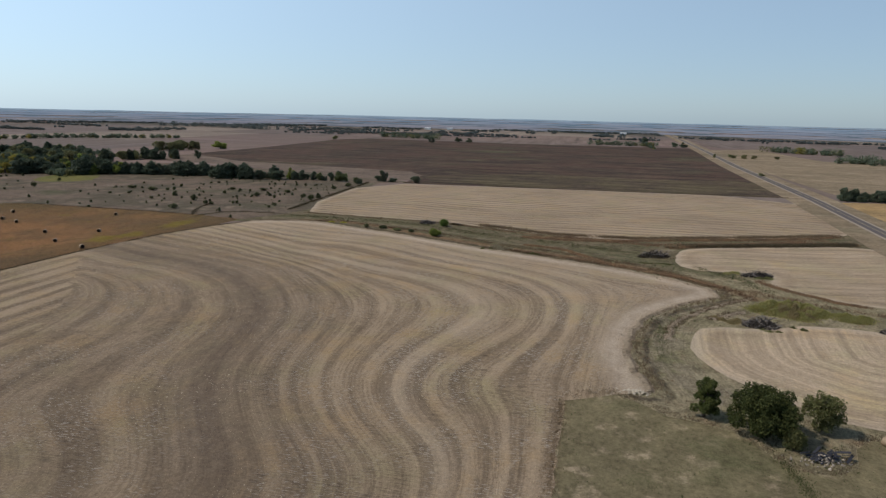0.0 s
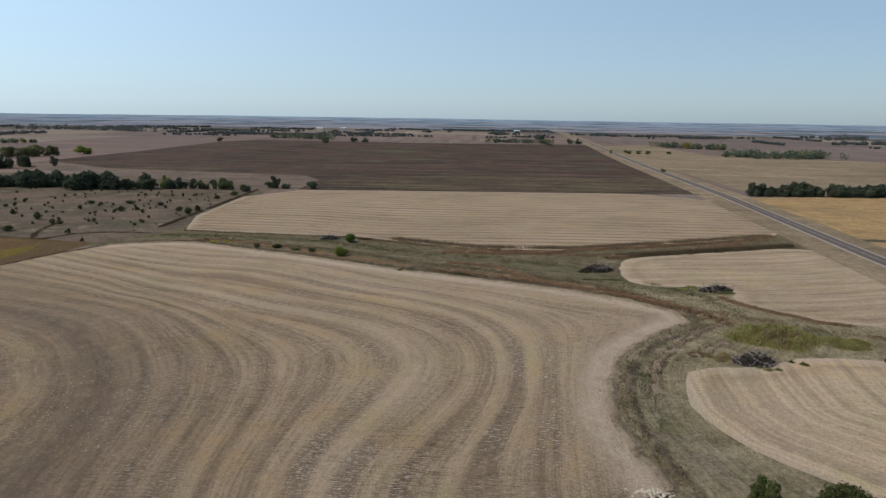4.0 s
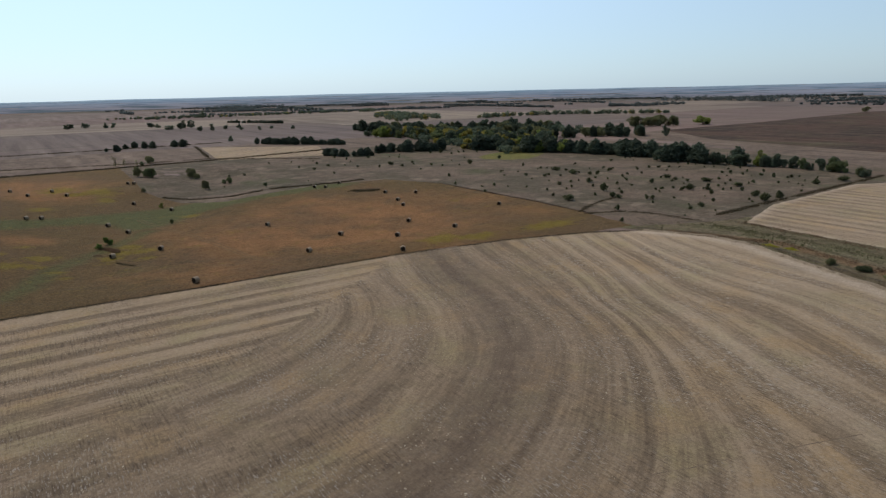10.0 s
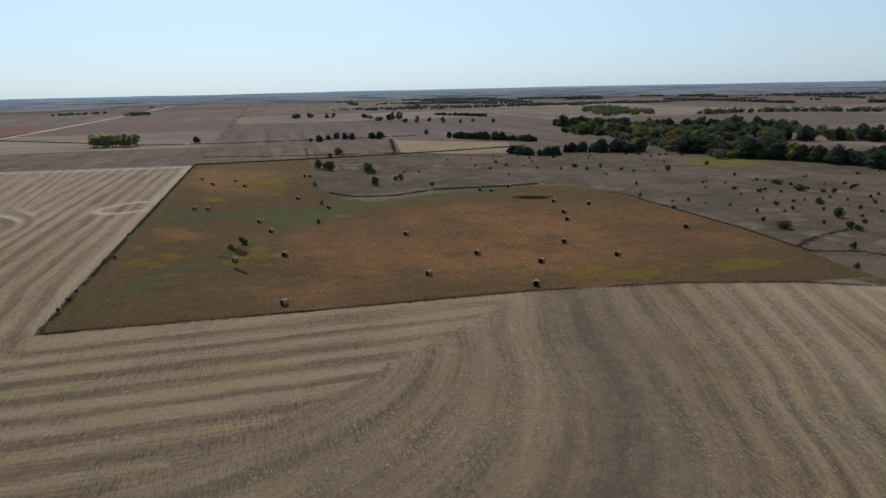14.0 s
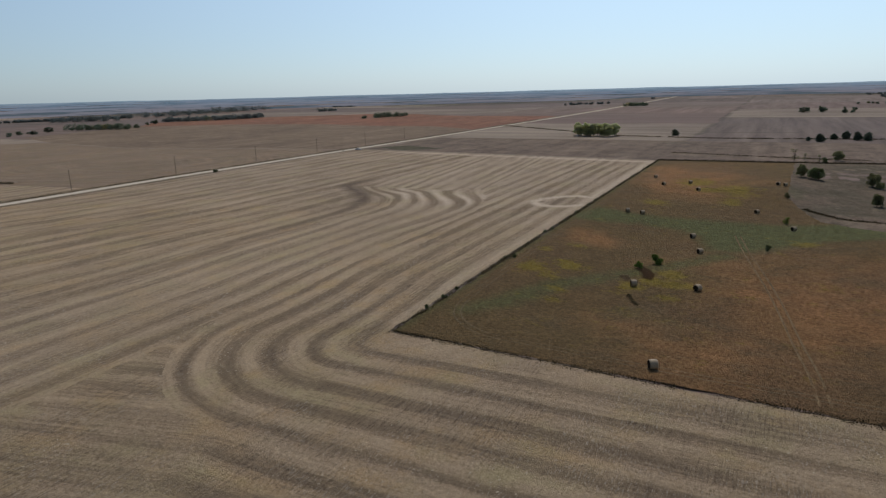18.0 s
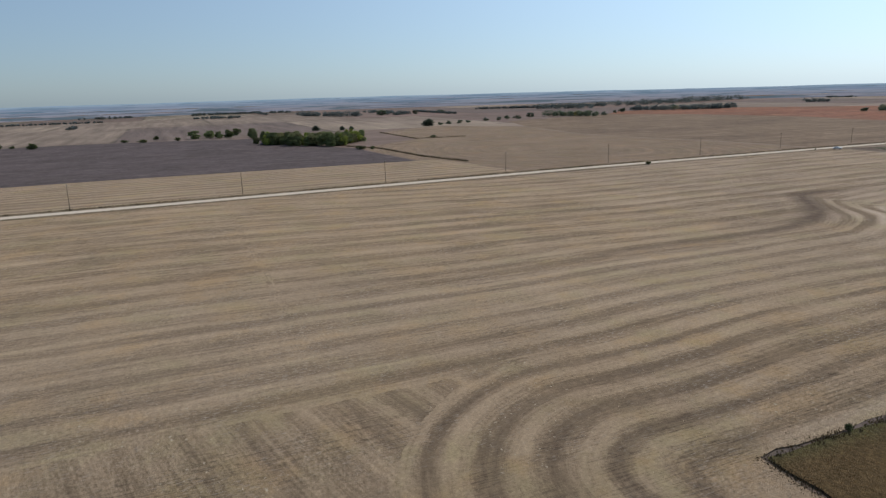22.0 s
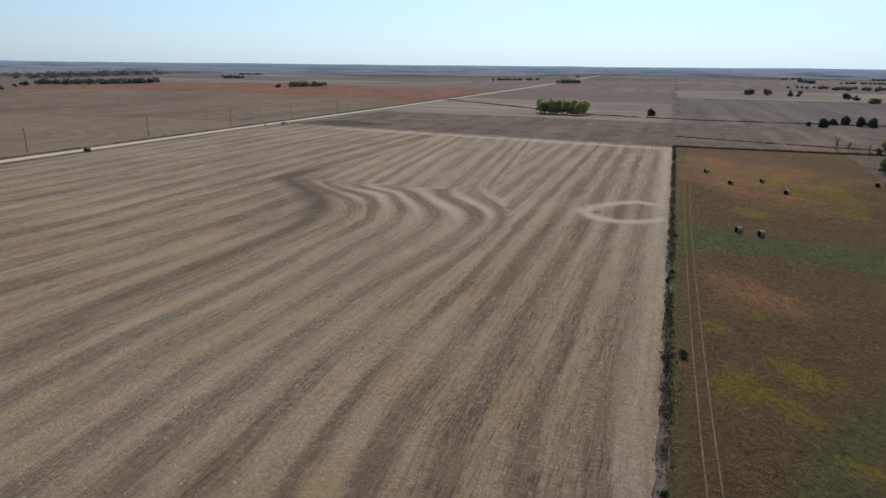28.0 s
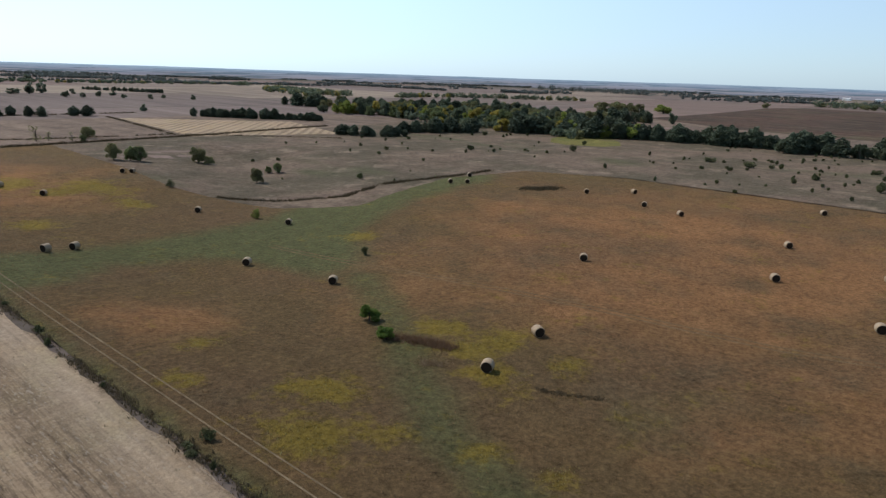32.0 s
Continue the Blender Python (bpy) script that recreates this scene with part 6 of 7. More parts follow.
def box(x0, x1, y0, y1, z0, z1, bevel=0.02):
    bm = bmesh.new()
    bmesh.ops.create_cube(bm, size=1, matrix=Matrix.Translation(((x0 + x1) / 2, (y0 + y1) / 2, (z0 + z1) / 2)) @ Matrix.Diagonal((x1 - x0, y1 - y0, z1 - z0, 1)))
    if bevel:
        bmesh.ops.bevel(bm, geom=bm.edges[:], offset=bevel, segments=2, affect="EDGES")
    return bm


def mesh_of(bm, name, mat, smooth=False):
    me = bpy.data.meshes.new(name)
    bm.to_mesh(me)
    bm.free()
    me.materials.append(mat)
    if smooth:
        me.polygons.foreach_set("use_smooth", [True] * len(me.polygons))
    return me


def power_pole():
    root = thing("power_pole", "tall thin wooden power pole beside the gravel road", "power pole", "power poles")
    part("pole", tri_mesh("pole", *tube([(0, 0, -0.3), (0, 0, 5), (0, 0, 10)], [0.15, 0.125, 0.10], 10), POLE, True), root)
    part("crossarm", mesh_of(box(-1.1, 1.1, -0.06, 0.06, 9.25, 9.37, 0.01), "crossarm", POLE), root)
    cap = tri_mesh("insulator", *tube([(0, 0, 0), (0, 0, 0.08), (0, 0, 0.16), (0, 0, 0.2)], [0.05, 0.08, 0.07, 0.04], 8), CERAMIC, True)
    for x in (-1.0, 1.0, 0.0):
        part("insulator", cap, root).matrix_basis = pose(x, 0, 9.37 if x else 10.0)
    return root


first_pole = power_pole()
for k in range(-3, 9):
    y = -95 + 64.8 * k
    x = -237.5 - 2.2 * max(0, min(k, 4)) + (0.6 if k > 4 else 0)
    m = pose(x, y, float(rise(x, y)), (k * 37 % 5 - 2) * 0.3, 0, 0)
    if k == -3:
        first_pole.matrix_basis = m
    else:
        copy_thing(first_pole, m)
SHRUB.put(-226.5, 175, 2.0, 3.0)
SHRUB.put(-226.5, 300, 1.2, 1.6)

# ---- car on the gravel road ----
PAINT = plain("silver_car_paint", (0.55, 0.56, 0.58), 0.3, 0.5, 0.05, metal=0.3)
CAR_GLASS = plain("dark_car_glass", (0.02, 0.022, 0.025), 0.1, 0.6, 0.05)
RUBBER = plain("tyre_rubber", (0.02, 0.02, 0.02), 0.9, 0.2, 0.1)
RIM = plain("grey_rim", (0.4, 0.4, 0.42), 0.35, 0.5, 0.05, metal=0.8)
LAMP = plain("lamp_glass", (0.6, 0.58, 0.52), 0.2, 0.6, 0.05)


def car():
    root = thing("car", "light-coloured car standing on the gravel road", "car")
    bm = box(-0.9, 0.9, -2.3, 2.3, 0.32, 0.95, 0.14)
    body = part("body", mesh_of(bm, "body", PAINT, False), root)
    bm = bmesh.new()
    low, high = [(-0.82, -1.55), (0.82, -1.55), (0.82, 1.05), (-0.82, 1.05)], [(-0.64, -1.05), (0.64, -1.05), (0.64, 0.35), (-0.64, 0.35)]
    a = [bm.verts.new((x, y, 0.93)) for x, y in low]
    b = [bm.verts.new((x, y, 1.46)) for x, y in high]
    bm.faces.new(b)
    for i in range(4):
        bm.faces.new((a[i], a[(i + 1) % 4], b[(i + 1) % 4], b[i]))
    bmesh.ops.bevel(bm, geom=bm.edges[:], offset=0.05, segments=2, affect="EDGES")
    part("cabin", mesh_of(bm, "cabin", PAINT), root)
    for name, pts in (("windscreen", [(-0.68, 0.98, 1.0), (0.68, 0.98, 1.0), (0.58, 0.47, 1.42), (-0.58, 0.47, 1.42)]), ("rear_window", [(0.68, -1.5, 1.0), (-0.68, -1.5, 1.0), (-0.58, -1.14, 1.42), (0.58, -1.14, 1.42)]),
                      ("side_window", [(0.835, -1.3, 1.0), (0.835, 0.8, 1.0), (0.68, 0.3, 1.42), (0.68, -1.0, 1.42)]), ("side_window", [(-0.835, 0.8, 1.0), (-0.835, -1.3, 1.0), (-0.68, -1.0, 1.42), (-0.68, 0.3, 1.42)])):
        bm = bmesh.new()
        bm.faces.new([bm.verts.new(p) for p in pts])
        r = bmesh.ops.extrude_face_region(bm, geom=bm.faces[:])
        bm.normal_update()
        bm.faces.ensure_lookup_table()
        nrm = bm.faces[0].normal.copy()
        bmesh.ops.translate(bm, verts=[e for e in r["geom"] if isinstance(e, bmesh.types.BMVert)], vec=nrm * 0.02)
        part(name, mesh_of(bm, name, CAR_GLASS), root)
    tyre = tri_mesh("tyre", *tube([(-0.11, 0, 0), (-0.09, 0, 0), (0.09, 0, 0), (0.11, 0, 0)], [0.26, 0.33, 0.33, 0.26], 20), RUBBER, True)
    rim = tri_mesh("rim", *tube([(-0.12, 0, 0), (0.12, 0, 0), (0.125, 0, 0)], [0.2, 0.2, 0.05], 14), RIM, True)
    for x, y in ((-0.82, 1.4), (0.82, 1.4), (-0.82, -1.4), (0.82, -1.4)):
        w = part("wheel", tyre, root)
        w.matrix_basis = pose(x, y, 0.33)
        part("rim", rim, w)
    lamp = mesh_of(box(-0.16, 0.16, -0.02, 0.02, -0.06, 0.06, 0.015), "headlight", LAMP)
    for x in (-0.62, 0.62):
        part("headlight", lamp, root).matrix_basis = pose(x, 2.31, 0.72)
        part("tail_light", lamp, root).matrix_basis = pose(x, -2.31, 0.74)
    return root


parked = car()
parked.matrix_basis = pose(-221.5, 312.5, float(rise(-221.5, 312.5)) + 0.13, 0, 0, -62)

# ---- brush piles ----
STICKS = []
for k in range(6):
    srng = random.Random(200 + k)
    pts, p = [], Vector((-1.6, 0, 0))
    for i in range(6):
        pts.append(tuple(p))
        p = p + Vector((0.65, srng.uniform(-0.22, 0.22), srng.uniform(-0.15, 0.2)))
    main = tube(pts, [0.085, 0.08, 0.07, 0.055, 0.04, 0.02], 5)
    twigs = []
    for i in (2, 3, 4):
        q = Vector(pts[i])
        e = q + Vector((srng.uniform(0.3, 0.8), srng.uniform(-0.7, 0.7), srng.uniform(0.1, 0.6)))
        twigs.append(tube([tuple(q), tuple((q + e) / 2 + Vector((0, 0.05, 0.05))), tuple(e)], [0.04, 0.03, 0.01], 4))
    STICKS.append([tri_mesh("branch", *merged([main] + twigs), m, True) for m in (GREYWOOD, DARKWOOD)])


def brush_pile(x, y, w, d, h, turn, count, seed, label):
    root = thing("brush_pile", label, "brush pile", "brush piles")
    root.matrix_basis = pose(x, y, float(rise(x, y)), 0, 0, turn)
    srng = random.Random(seed)
    for k in range(count):
        a, q = srng.uniform(0, 6.28), math.sqrt(srng.random())
        px, py = 0.5 * w * q * math.cos(a), 0.5 * d * q * math.sin(a)
        top = h * (1 - q ** 1.6)
        pz = top * srng.uniform(0.15, 1.0) + 0.08
        # low branches take the dark copy, the pile's inner shade as colour
        ob = part("branch", srng.choice(STICKS)[0 if pz > 0.45 * top and srng.random() < 0.6 else 1], root)
        s = srng.uniform(0.6, 1.15)
        ob.matrix_basis = pose(px, py, pz, srng.uniform(-20, 20), srng.uniform(-38, 30) * (0.4 + q), srng.uniform(0, 360)) @ Matrix.Diagonal((s, s, s, 1))
    nrng = np.random.default_rng(seed)
    n = 700
    a, q = nrng.uniform(0, 6.28, n), np.sqrt(nrng.random(n))
    cen = np.stack([0.5 * w * q * np.cos(a), 0.5 * d * q * np.sin(a), np.maximum(h * (1 - q ** 1.6) * nrng.uniform(0.05, 0.8, n), 0.08)], 1)
    v, f = leaf_cards(nrng, cen, 0.28, 0.0)
    part("twig_litter", tri_mesh("twig_litter", v, f, DARKTWIG), root, "dense twigs inside the pile, coloured dark for the shade there")
    return root


# twig filler, its colour darkened to stand for shade inside the pile
DARKTWIG = leafy("shaded_twigs", (0.030, 0.025, 0.022), (0.075, 0.062, 0.052), through=0.0)
brush_pile(77, -218, 5.0, 8.6, 3.0, 0, 95, 1, "heap of grey dead branches beside yellow-green weeds")
brush_pile(133, -230, 4.6, 10.5, 2.2, 15, 65, 2, "low heap of grey dead branches at the stubble edge")
brush_pile(154, -200, 5.5, 12.0, 3.0, 20, 80, 3, "dark heap of dead branches in the waterway")
brush_pile(80, -249, 4.0, 8.0, 1.9, 0, 45, 4, "heap of grey dead branches beside the small stubble field")
brush_pile(196, -104, 5.0, 8.0, 1.9, 10, 50, 5, "grey heap of dead branches beside a willow bush")

# ---- rubble pile by the tree clump ----
STONE = plain("pale_rubble", (0.42, 0.355, 0.285), 0.9, 0.2, 0.3, 2.0, 0.03)
TARP = plain("dark_boards", (0.035, 0.035, 0.042), 0.7, 0.3, 0.3, 2.0, 0.02)
stone_meshes = []
for k in range(5):
    bm = bmesh.new()
    bmesh.ops.create_icosphere(bm, subdivisions=1, radius=1)
    srng = random.Random(300 + k)
    for vert in bm.verts:
        vert.co *= srng.uniform(0.7, 1.2)
        vert.co.z *= 0.6
    stone_meshes.append(mesh_of(bm, "stone", STONE))
plank = mesh_of(box(-1.0, 1.0, -0.16, 0.16, -0.025, 0.025, 0.01), "board", TARP)
rubble = thing("rubble_pile", "heap of pale broken stones and dark boards beside trees", "rubble pile")
rubble.matrix_basis = pose(10.5, -211, 0.02, 0, 0, -78)
srng = random.Random(17)
for k in range(120):
    x, y = srng.gauss(0, 1.9), srng.gauss(0, 0.9)
    s = srng.uniform(0.08, 0.26)
    z = max(0, 0.9 - 0.16 * x * x - 0.7 * y * y) * srng.random() + s * 0.3
    part("stone", srng.choice(stone_meshes), rubble).matrix_basis = pose(x, y, z, srng.uniform(0, 360), srng.uniform(-25, 25), srng.uniform(0, 360)) @ Matrix.Diagonal((s, s * 1.2, s * 0.8, 1))
for k in range(34):
    x, y = srng.gauss(0.3, 1.3), srng.gauss(0.5, 0.5)
    part("board", plank, rubble).matrix_basis = pose(x, y, srng.uniform(0.3, 1.1), srng.uniform(-25, 25), srng.uniform(-25, 25), srng.uniform(0, 180)) @ Matrix.Diagonal((srng.uniform(0.5, 1.1), 1.3, 1, 1))


# ---- far farm sheds ----
SHED_WALL = plain("white_sheet_metal", (0.72, 0.72, 0.70), 0.5, 0.4, 0.08)
SHED_ROOF = plain("pale_sheet_roof", (0.62, 0.63, 0.64), 0.45, 0.4, 0.08)
SHED_DOOR = plain("grey_shed_door", (0.28, 0.28, 0.29), 0.5, 0.4, 0.1)


def farm_shed(x, y, length, depth, high, turn):
    root = thing("farm_shed", "long white sheet-metal farm shed among distant trees", "shed", "farm sheds")
    part("wall", mesh_of(box(-length / 2, length / 2, -depth / 2, depth / 2, -1, high, 0), "wall", SHED_WALL), root)
    bm = bmesh.new()
    e, l2, d2 = 0.4, length / 2 + 0.5, depth / 2 + 0.5
    v = [bm.verts.new(p) for p in ((-l2, -d2, high), (l2, -d2, high), (l2, 0, high + depth * 0.2), (-l2, 0, high + depth * 0.2), (-l2, d2, high), (l2, d2, high))]
    for q in ((0, 1, 2, 3), (3, 2, 5, 4), (0, 3, 4), (1, 5, 2), (0, 4, 5, 1)):
        bm.faces.new([v[i] for i in q])
    part("roof", mesh_of(bm, "roof", SHED_ROOF), root)
    for k in (-1, 1):
        part("door", mesh_of(box(k * length * 0.22 - 2, k * length * 0.22 + 2, -depth / 2 - 0.08, -depth / 2 - 0.01, 0, high * 0.8, 0), "door", SHED_DOOR), root)
    root.matrix_basis = pose(x, y, float(rise(x, y)), 0, 0, turn)


farm_shed(1950, -271, 18, 9, 3.6, 90)
farm_shed(1880, 320, 18, 9, 5, 85)
farm_shed(1905, 255, 16, 9, 5, 95)


# ---- grass, weeds and straw ----
def blades(rng, x, y, height, wide, per, spread, z=None):
    """Upright blades in tufts at x, y."""
    n = len(x) * per
    bx, by = np.repeat(x, per) + rng.normal(0, spread, n), np.repeat(y, per) + rng.normal(0, spread, n)
    h = np.repeat(height, per) * rng.uniform(0.6, 1.2, n)
    a = rng.uniform(0, 6.283, n)
    w = wide * rng.uniform(0.6, 1.4, n) * 0.5
    lean = rng.normal(0, 0.35, (n, 2)) * h[:, None]
    bz = rise(bx, by) + 0.02
    v = np.empty((n, 3, 3))
    v[:, 0] = np.stack([bx - w * np.cos(a), by - w * np.sin(a), bz], 1)
    v[:, 1] = np.stack([bx + w * np.cos(a), by + w * np.sin(a), bz], 1)
    v[:, 2] = np.stack([bx + lean[:, 0], by + lean[:, 1], bz + h], 1)
    return v.reshape(-1, 3), np.arange(3 * n).reshape(-1, 3)


def stuff(name, vf, mat, label, category):
    return tagged(new(name, tri_mesh(name, *vf, mat)), label, category, kind="stuff")


def along(rng, line, per_metre, wide, patchy=0.0):
    """Places along a line, thinned in patches."""
    pts = np.array(ragged(line, 1.0, 0.0, random.Random(0), closed=False))
    k = int(len(pts) * per_metre)
    i = rng.uniform(0, len(pts) - 1.001, k)
    j = i.astype(int)
    p = pts[j] + (pts[j + 1] - pts[j]) * (i - j)[:, None]
    p = p + rng.normal(0, wide / 2, p.shape)
    if patchy:
        q = np.sin(i * 0.21) + np.sin(i * 0.083 + 1) + np.sin(i * 0.53 + 2)
        p = p[q > rng.uniform(-2.2, 3 * patchy, k) - 0.6]
    return p[:, 0], p[:, 1]


def spread_in(rng, poly, count, avoid=()):
    xs, ys = zip(*poly)
    x, y = rng.uniform(min(xs), max(xs), count), rng.uniform(min(ys), max(ys), count)
    keep = inside(x, y, poly)
    for a in avoid:
        keep &= ~inside(x, y, a)
    return x[keep], y[keep]


g = np.random.default_rng(77)
FENCE_W, FENCE_S = [(0.3, 293), (0.3, 0)], [(0.3, -0.6)] + [(x, y - 0.5) for x, y in MEADOW_SOUTH[1:]]
x, y = along(g, FENCE_W, 13, 0.7, 0.5)
stuff("fence_row_weeds", blades(g, x, y, g.uniform(0.12, 0.5, len(x)), 0.13, 5, 0.2), L_DARKWEED, "ragged dark weeds along the meadow fence line", "weeds")
# weeds whose dark colour also stands for the shadowed bank here
x, y = along(g, FENCE_S, 18, 0.9, 0.2)
stuff("fence_row_weeds", blades(g, x, y, g.uniform(0.06, 0.28, len(x)), 0.13, 5, 0.35), L_DARKWEED, "ragged weeds along the southern meadow edge, dark for its shadowed bank", "weeds")
x, y = along(g, [(0, 294), (70, 297), (140, 303), (230, 320)], 10, 1.2)
stuff("fence_row_weeds", blades(g, x, y, g.uniform(0.5, 1.2, len(x)), 0.25, 4, 0.3), L_DARKWEED, "dark weeds along the far meadow fence", "weeds")
frng = random.Random(4)
for k in range(26):
    yy = frng.uniform(8, 285)
    SHRUB.put(0.3 + frng.uniform(-0.5, 0.7), yy, frng.uniform(0.5, 1.1), frng.uniform(0.7, 1.5))
SHRUB.put(2.2, 57, 1.2, 1.5)
EDGE_OUT = [(x + 1.6, y - 0.8) for x, y in EAST_EDGE[:13]]
x, y = along(g, EDGE_OUT, 8, 2.6, 0.1)
stuff("edge_grass", blades(g, x, y, g.uniform(0.15, 0.5, len(x)), 0.14, 4, 0.45), L_WEED, "tall dry grass along the stubble edge", "grass")
x, y = along(g, [(150, -140), (143, -163), (129, -197), (112, -216), (104, -222)], 9, 3.0, 0.1)
stuff("rust_grass", blades(g, x, y, g.uniform(0.25, 0.6, len(x)), 0.2, 4, 0.35), L_RUST, "rust-red tall grass in the waterway", "grass")
x, y = along(g, [(p, q - 2.2) for p, q in EAST_EDGE[13:]], 9, 2.2, 0.1)
stuff("edge_grass", blades(g, x, y, g.uniform(0.2, 0.6, len(x)), 0.16, 4, 0.3), L_WEED, "dark dry grass along the eroded field edge", "grass")
x, y = along(g, [(177, -213), (190, -248), (204, -283)], 40, 2.2)
stuff("bank_grass", blades(g, x, y, g.uniform(0.6, 1.3, len(x)), 0.25, 4, 0.35), L_DARKWEED, "dark tall grass on the bank between two fields", "grass")
x, y = along(g, [(199, -128), (187, -162), (189, -198), (208, -244), (226, -284)], 20, 2.6, 0.1)
stuff("bank_grass", blades(g, x, y, g.uniform(0.5, 1.1, len(x)), 0.25, 4, 0.35), L_WEED, "dry tall grass along the far stubble field", "grass")
x, y = along(g, [(183, -165), (176, -200), (190, -240), (212, -275)], 14, 3.0, 0.2)
stuff("rust_grass", blades(g, x, y, g.uniform(0.25, 0.65, len(x)), 0.22, 4, 0.35), L_RUST, "rust-red grass in the waterway bottom", "grass")
x, y = spread_in(g, GRASS_BAND, 22000, (BY_TREES, NEAR_ROAD, YARD))
low = (BANK_GREEN(x, y) > g.uniform(0.1, 0.9, len(x))) | (g.random(len(x)) < 0.2 + 0.6 * soft_step(x, 120, 150))
stuff("waterway_grass", blades(g, x[low], y[low], g.uniform(0.1, 0.45, low.sum()), 0.14, 3, 0.3), L_DARKWEED, "dark rough grass tufts in the waterway", "grass")
x, y = x[~low], y[~low]
stuff("waterway_grass", blades(g, x, y, g.uniform(0.1, 0.45, len(x)), 0.14, 3, 0.3), L_WEED, "rough dry grass tufts in the waterway", "grass")
x, y = spread_in(g, GRASS_BAND, 26000, (BY_TREES, NEAR_ROAD, YARD))
q = np.sin(x * 0.11) + np.sin(y * 0.09 + 1) + np.sin((x + y) * 0.05) - 1.2 + 2.4 * BANK_GREEN(x, y)
stuff("waterway_green_grass", blades(g, x[q > 0.6], y[q > 0.6], g.uniform(0.2, 0.6, (q > 0.6).sum()), 0.22, 3, 0.3), L_GREENGRASS, "green grass tufts in the waterway", "grass")
for line, per, wide, mat, label in (
    ([(178, -36), (190, -62), (180, -92), (176, -110), (158, -142), (150, -165), (136, -196), (118, -214)], 9, 2.4, L_RUST, "rust-brown weeds along the waterway bank"),
    ([(207, -40), (203, -75), (200, -112), (190, -135), (180, -160), (181, -196)], 9, 2.4, L_RUST, "rust-brown weeds along the far waterway bank"),
    ([(196, -34), (196, -62), (192, -100), (178, -130), (168, -165), (160, -190)], 8, 3.5, L_GREENGRASS, "green weeds along the waterway bottom"),
    ([(112, -222), (100, -240), (92, -262), (90, -285)], 9, 2.6, L_RUST, "rust-brown weeds beside the small stubble field"),
    ([(140, -212), (126, -224), (112, -229)], 10, 3.0, L_GREENGRASS, "green weeds between brush piles"),
    ([(72, -195), (60, -193), (48, -192.5)], 3.5, 2.0, L_GREENGRASS, "green weeds in the narrow waterway"),
):
    x, y = along(g, line, per, wide, 0.3)
    stuff("bank_weeds", blades(g, x, y, g.uniform(0.1, 0.42, len(x)), 0.2, 4, 0.6), mat, label, "weeds")
for cx, cy, rx, ry, high, n, mat, label in (
    (93.5, -228.5, 8.6, 10.5, 2.1, 20000, L_THICKET, "mounded thicket of yellow-green tall weeds behind a brush pile"),
    (91, -229, 5.2, 7.0, 2.5, 9000, L_SEED, "brown seed heads in the middle of a weed thicket"),
    (90, -243, 4.5, 8.0, 1.0, 7000, L_THICKET, "low yellow-green weeds beside a weed thicket"),
    (77.5, -226, 2.0, 3.0, 0.6, 1000, L_LOWWEED, "green weeds beside a heap of branches"),
    (73.5, -218, 1.0, 4.5, 0.4, 800, L_LOWWEED, "green weeds before a heap of branches"),
    (79.5, -211, 3.0, 4.5, 0.8, 4200, L_SEED, "tall tan grass beside a heap of branches"),
    (134, -223, 3.0, 4.0, 0.8, 2600, L_THICKET, "yellow-green weeds beside a low heap of branches"),
    (129.5, -231, 2.0, 5.0, 0.7, 2000, L_LOWWEED, "green weeds before a low heap of branches"),
    (151, -200, 1.6, 6.5, 0.7, 2600, L_DARKWEED, "dark weeds before a dark heap of branches"),
    (141, -201, 1.8, 8.0, 0.25, 3000, L_LOWWEED, "fresh green grass in the waterway bottom"),
    (184.8, -65, 2.0, 6.0, 0.5, 2200, L_GOLDWEED, "bright yellow-green flowering weeds in the waterway"),
    (150.5, -143.5, 3.6, 7.0, 0.7, 3500, L_PALEGRASS, "pale tan tall grass on the field edge"),
    (147, -139.5, 1.2, 4.0, 0.8, 1600, L_LOWWEED, "green weeds on the field edge"),
    (143.5, -155, 1.1, 6.0, 0.8, 2000, L_LOWWEED, "green weeds on the field edge"),
    (196, -118, 2.4, 6.0, 0.7, 2600, L_DARKWEED, "dark weeds round a willow bush"),
):
    # several overlapping clumps, each densest in its middle
    k = max(3, n // 700)
    ca, cr = g.uniform(0, 6.283, k), 0.85 * np.sqrt(g.random(k))
    which, size = g.integers(0, k, n), g.uniform(0.22, 0.42, k)
    d = g.normal(size=(n, 2)) * 0.5
    px, py = cx + rx * (cr * np.cos(ca))[which] + d[:, 0] * size[which] * max(rx, 2), cy + ry * (cr * np.sin(ca))[which] + d[:, 1] * size[which] * max(ry * 0.8, 2)
    dome = np.exp(-0.8 * (d ** 2).sum(1) / 0.25) * (1 - 0.6 * cr[which] ** 2) * g.uniform(0.7, 1.1, k)[which]
    cen = np.stack([px, py, rise(px, py) + 0.06 + high * dome * (1 - 0.5 * g.random(n) ** 2)], 1)
    stuff("weed_thicket", leaf_cards(g, cen, 0.10 + 0.06 * high, 0.8), mat, label, "weeds")
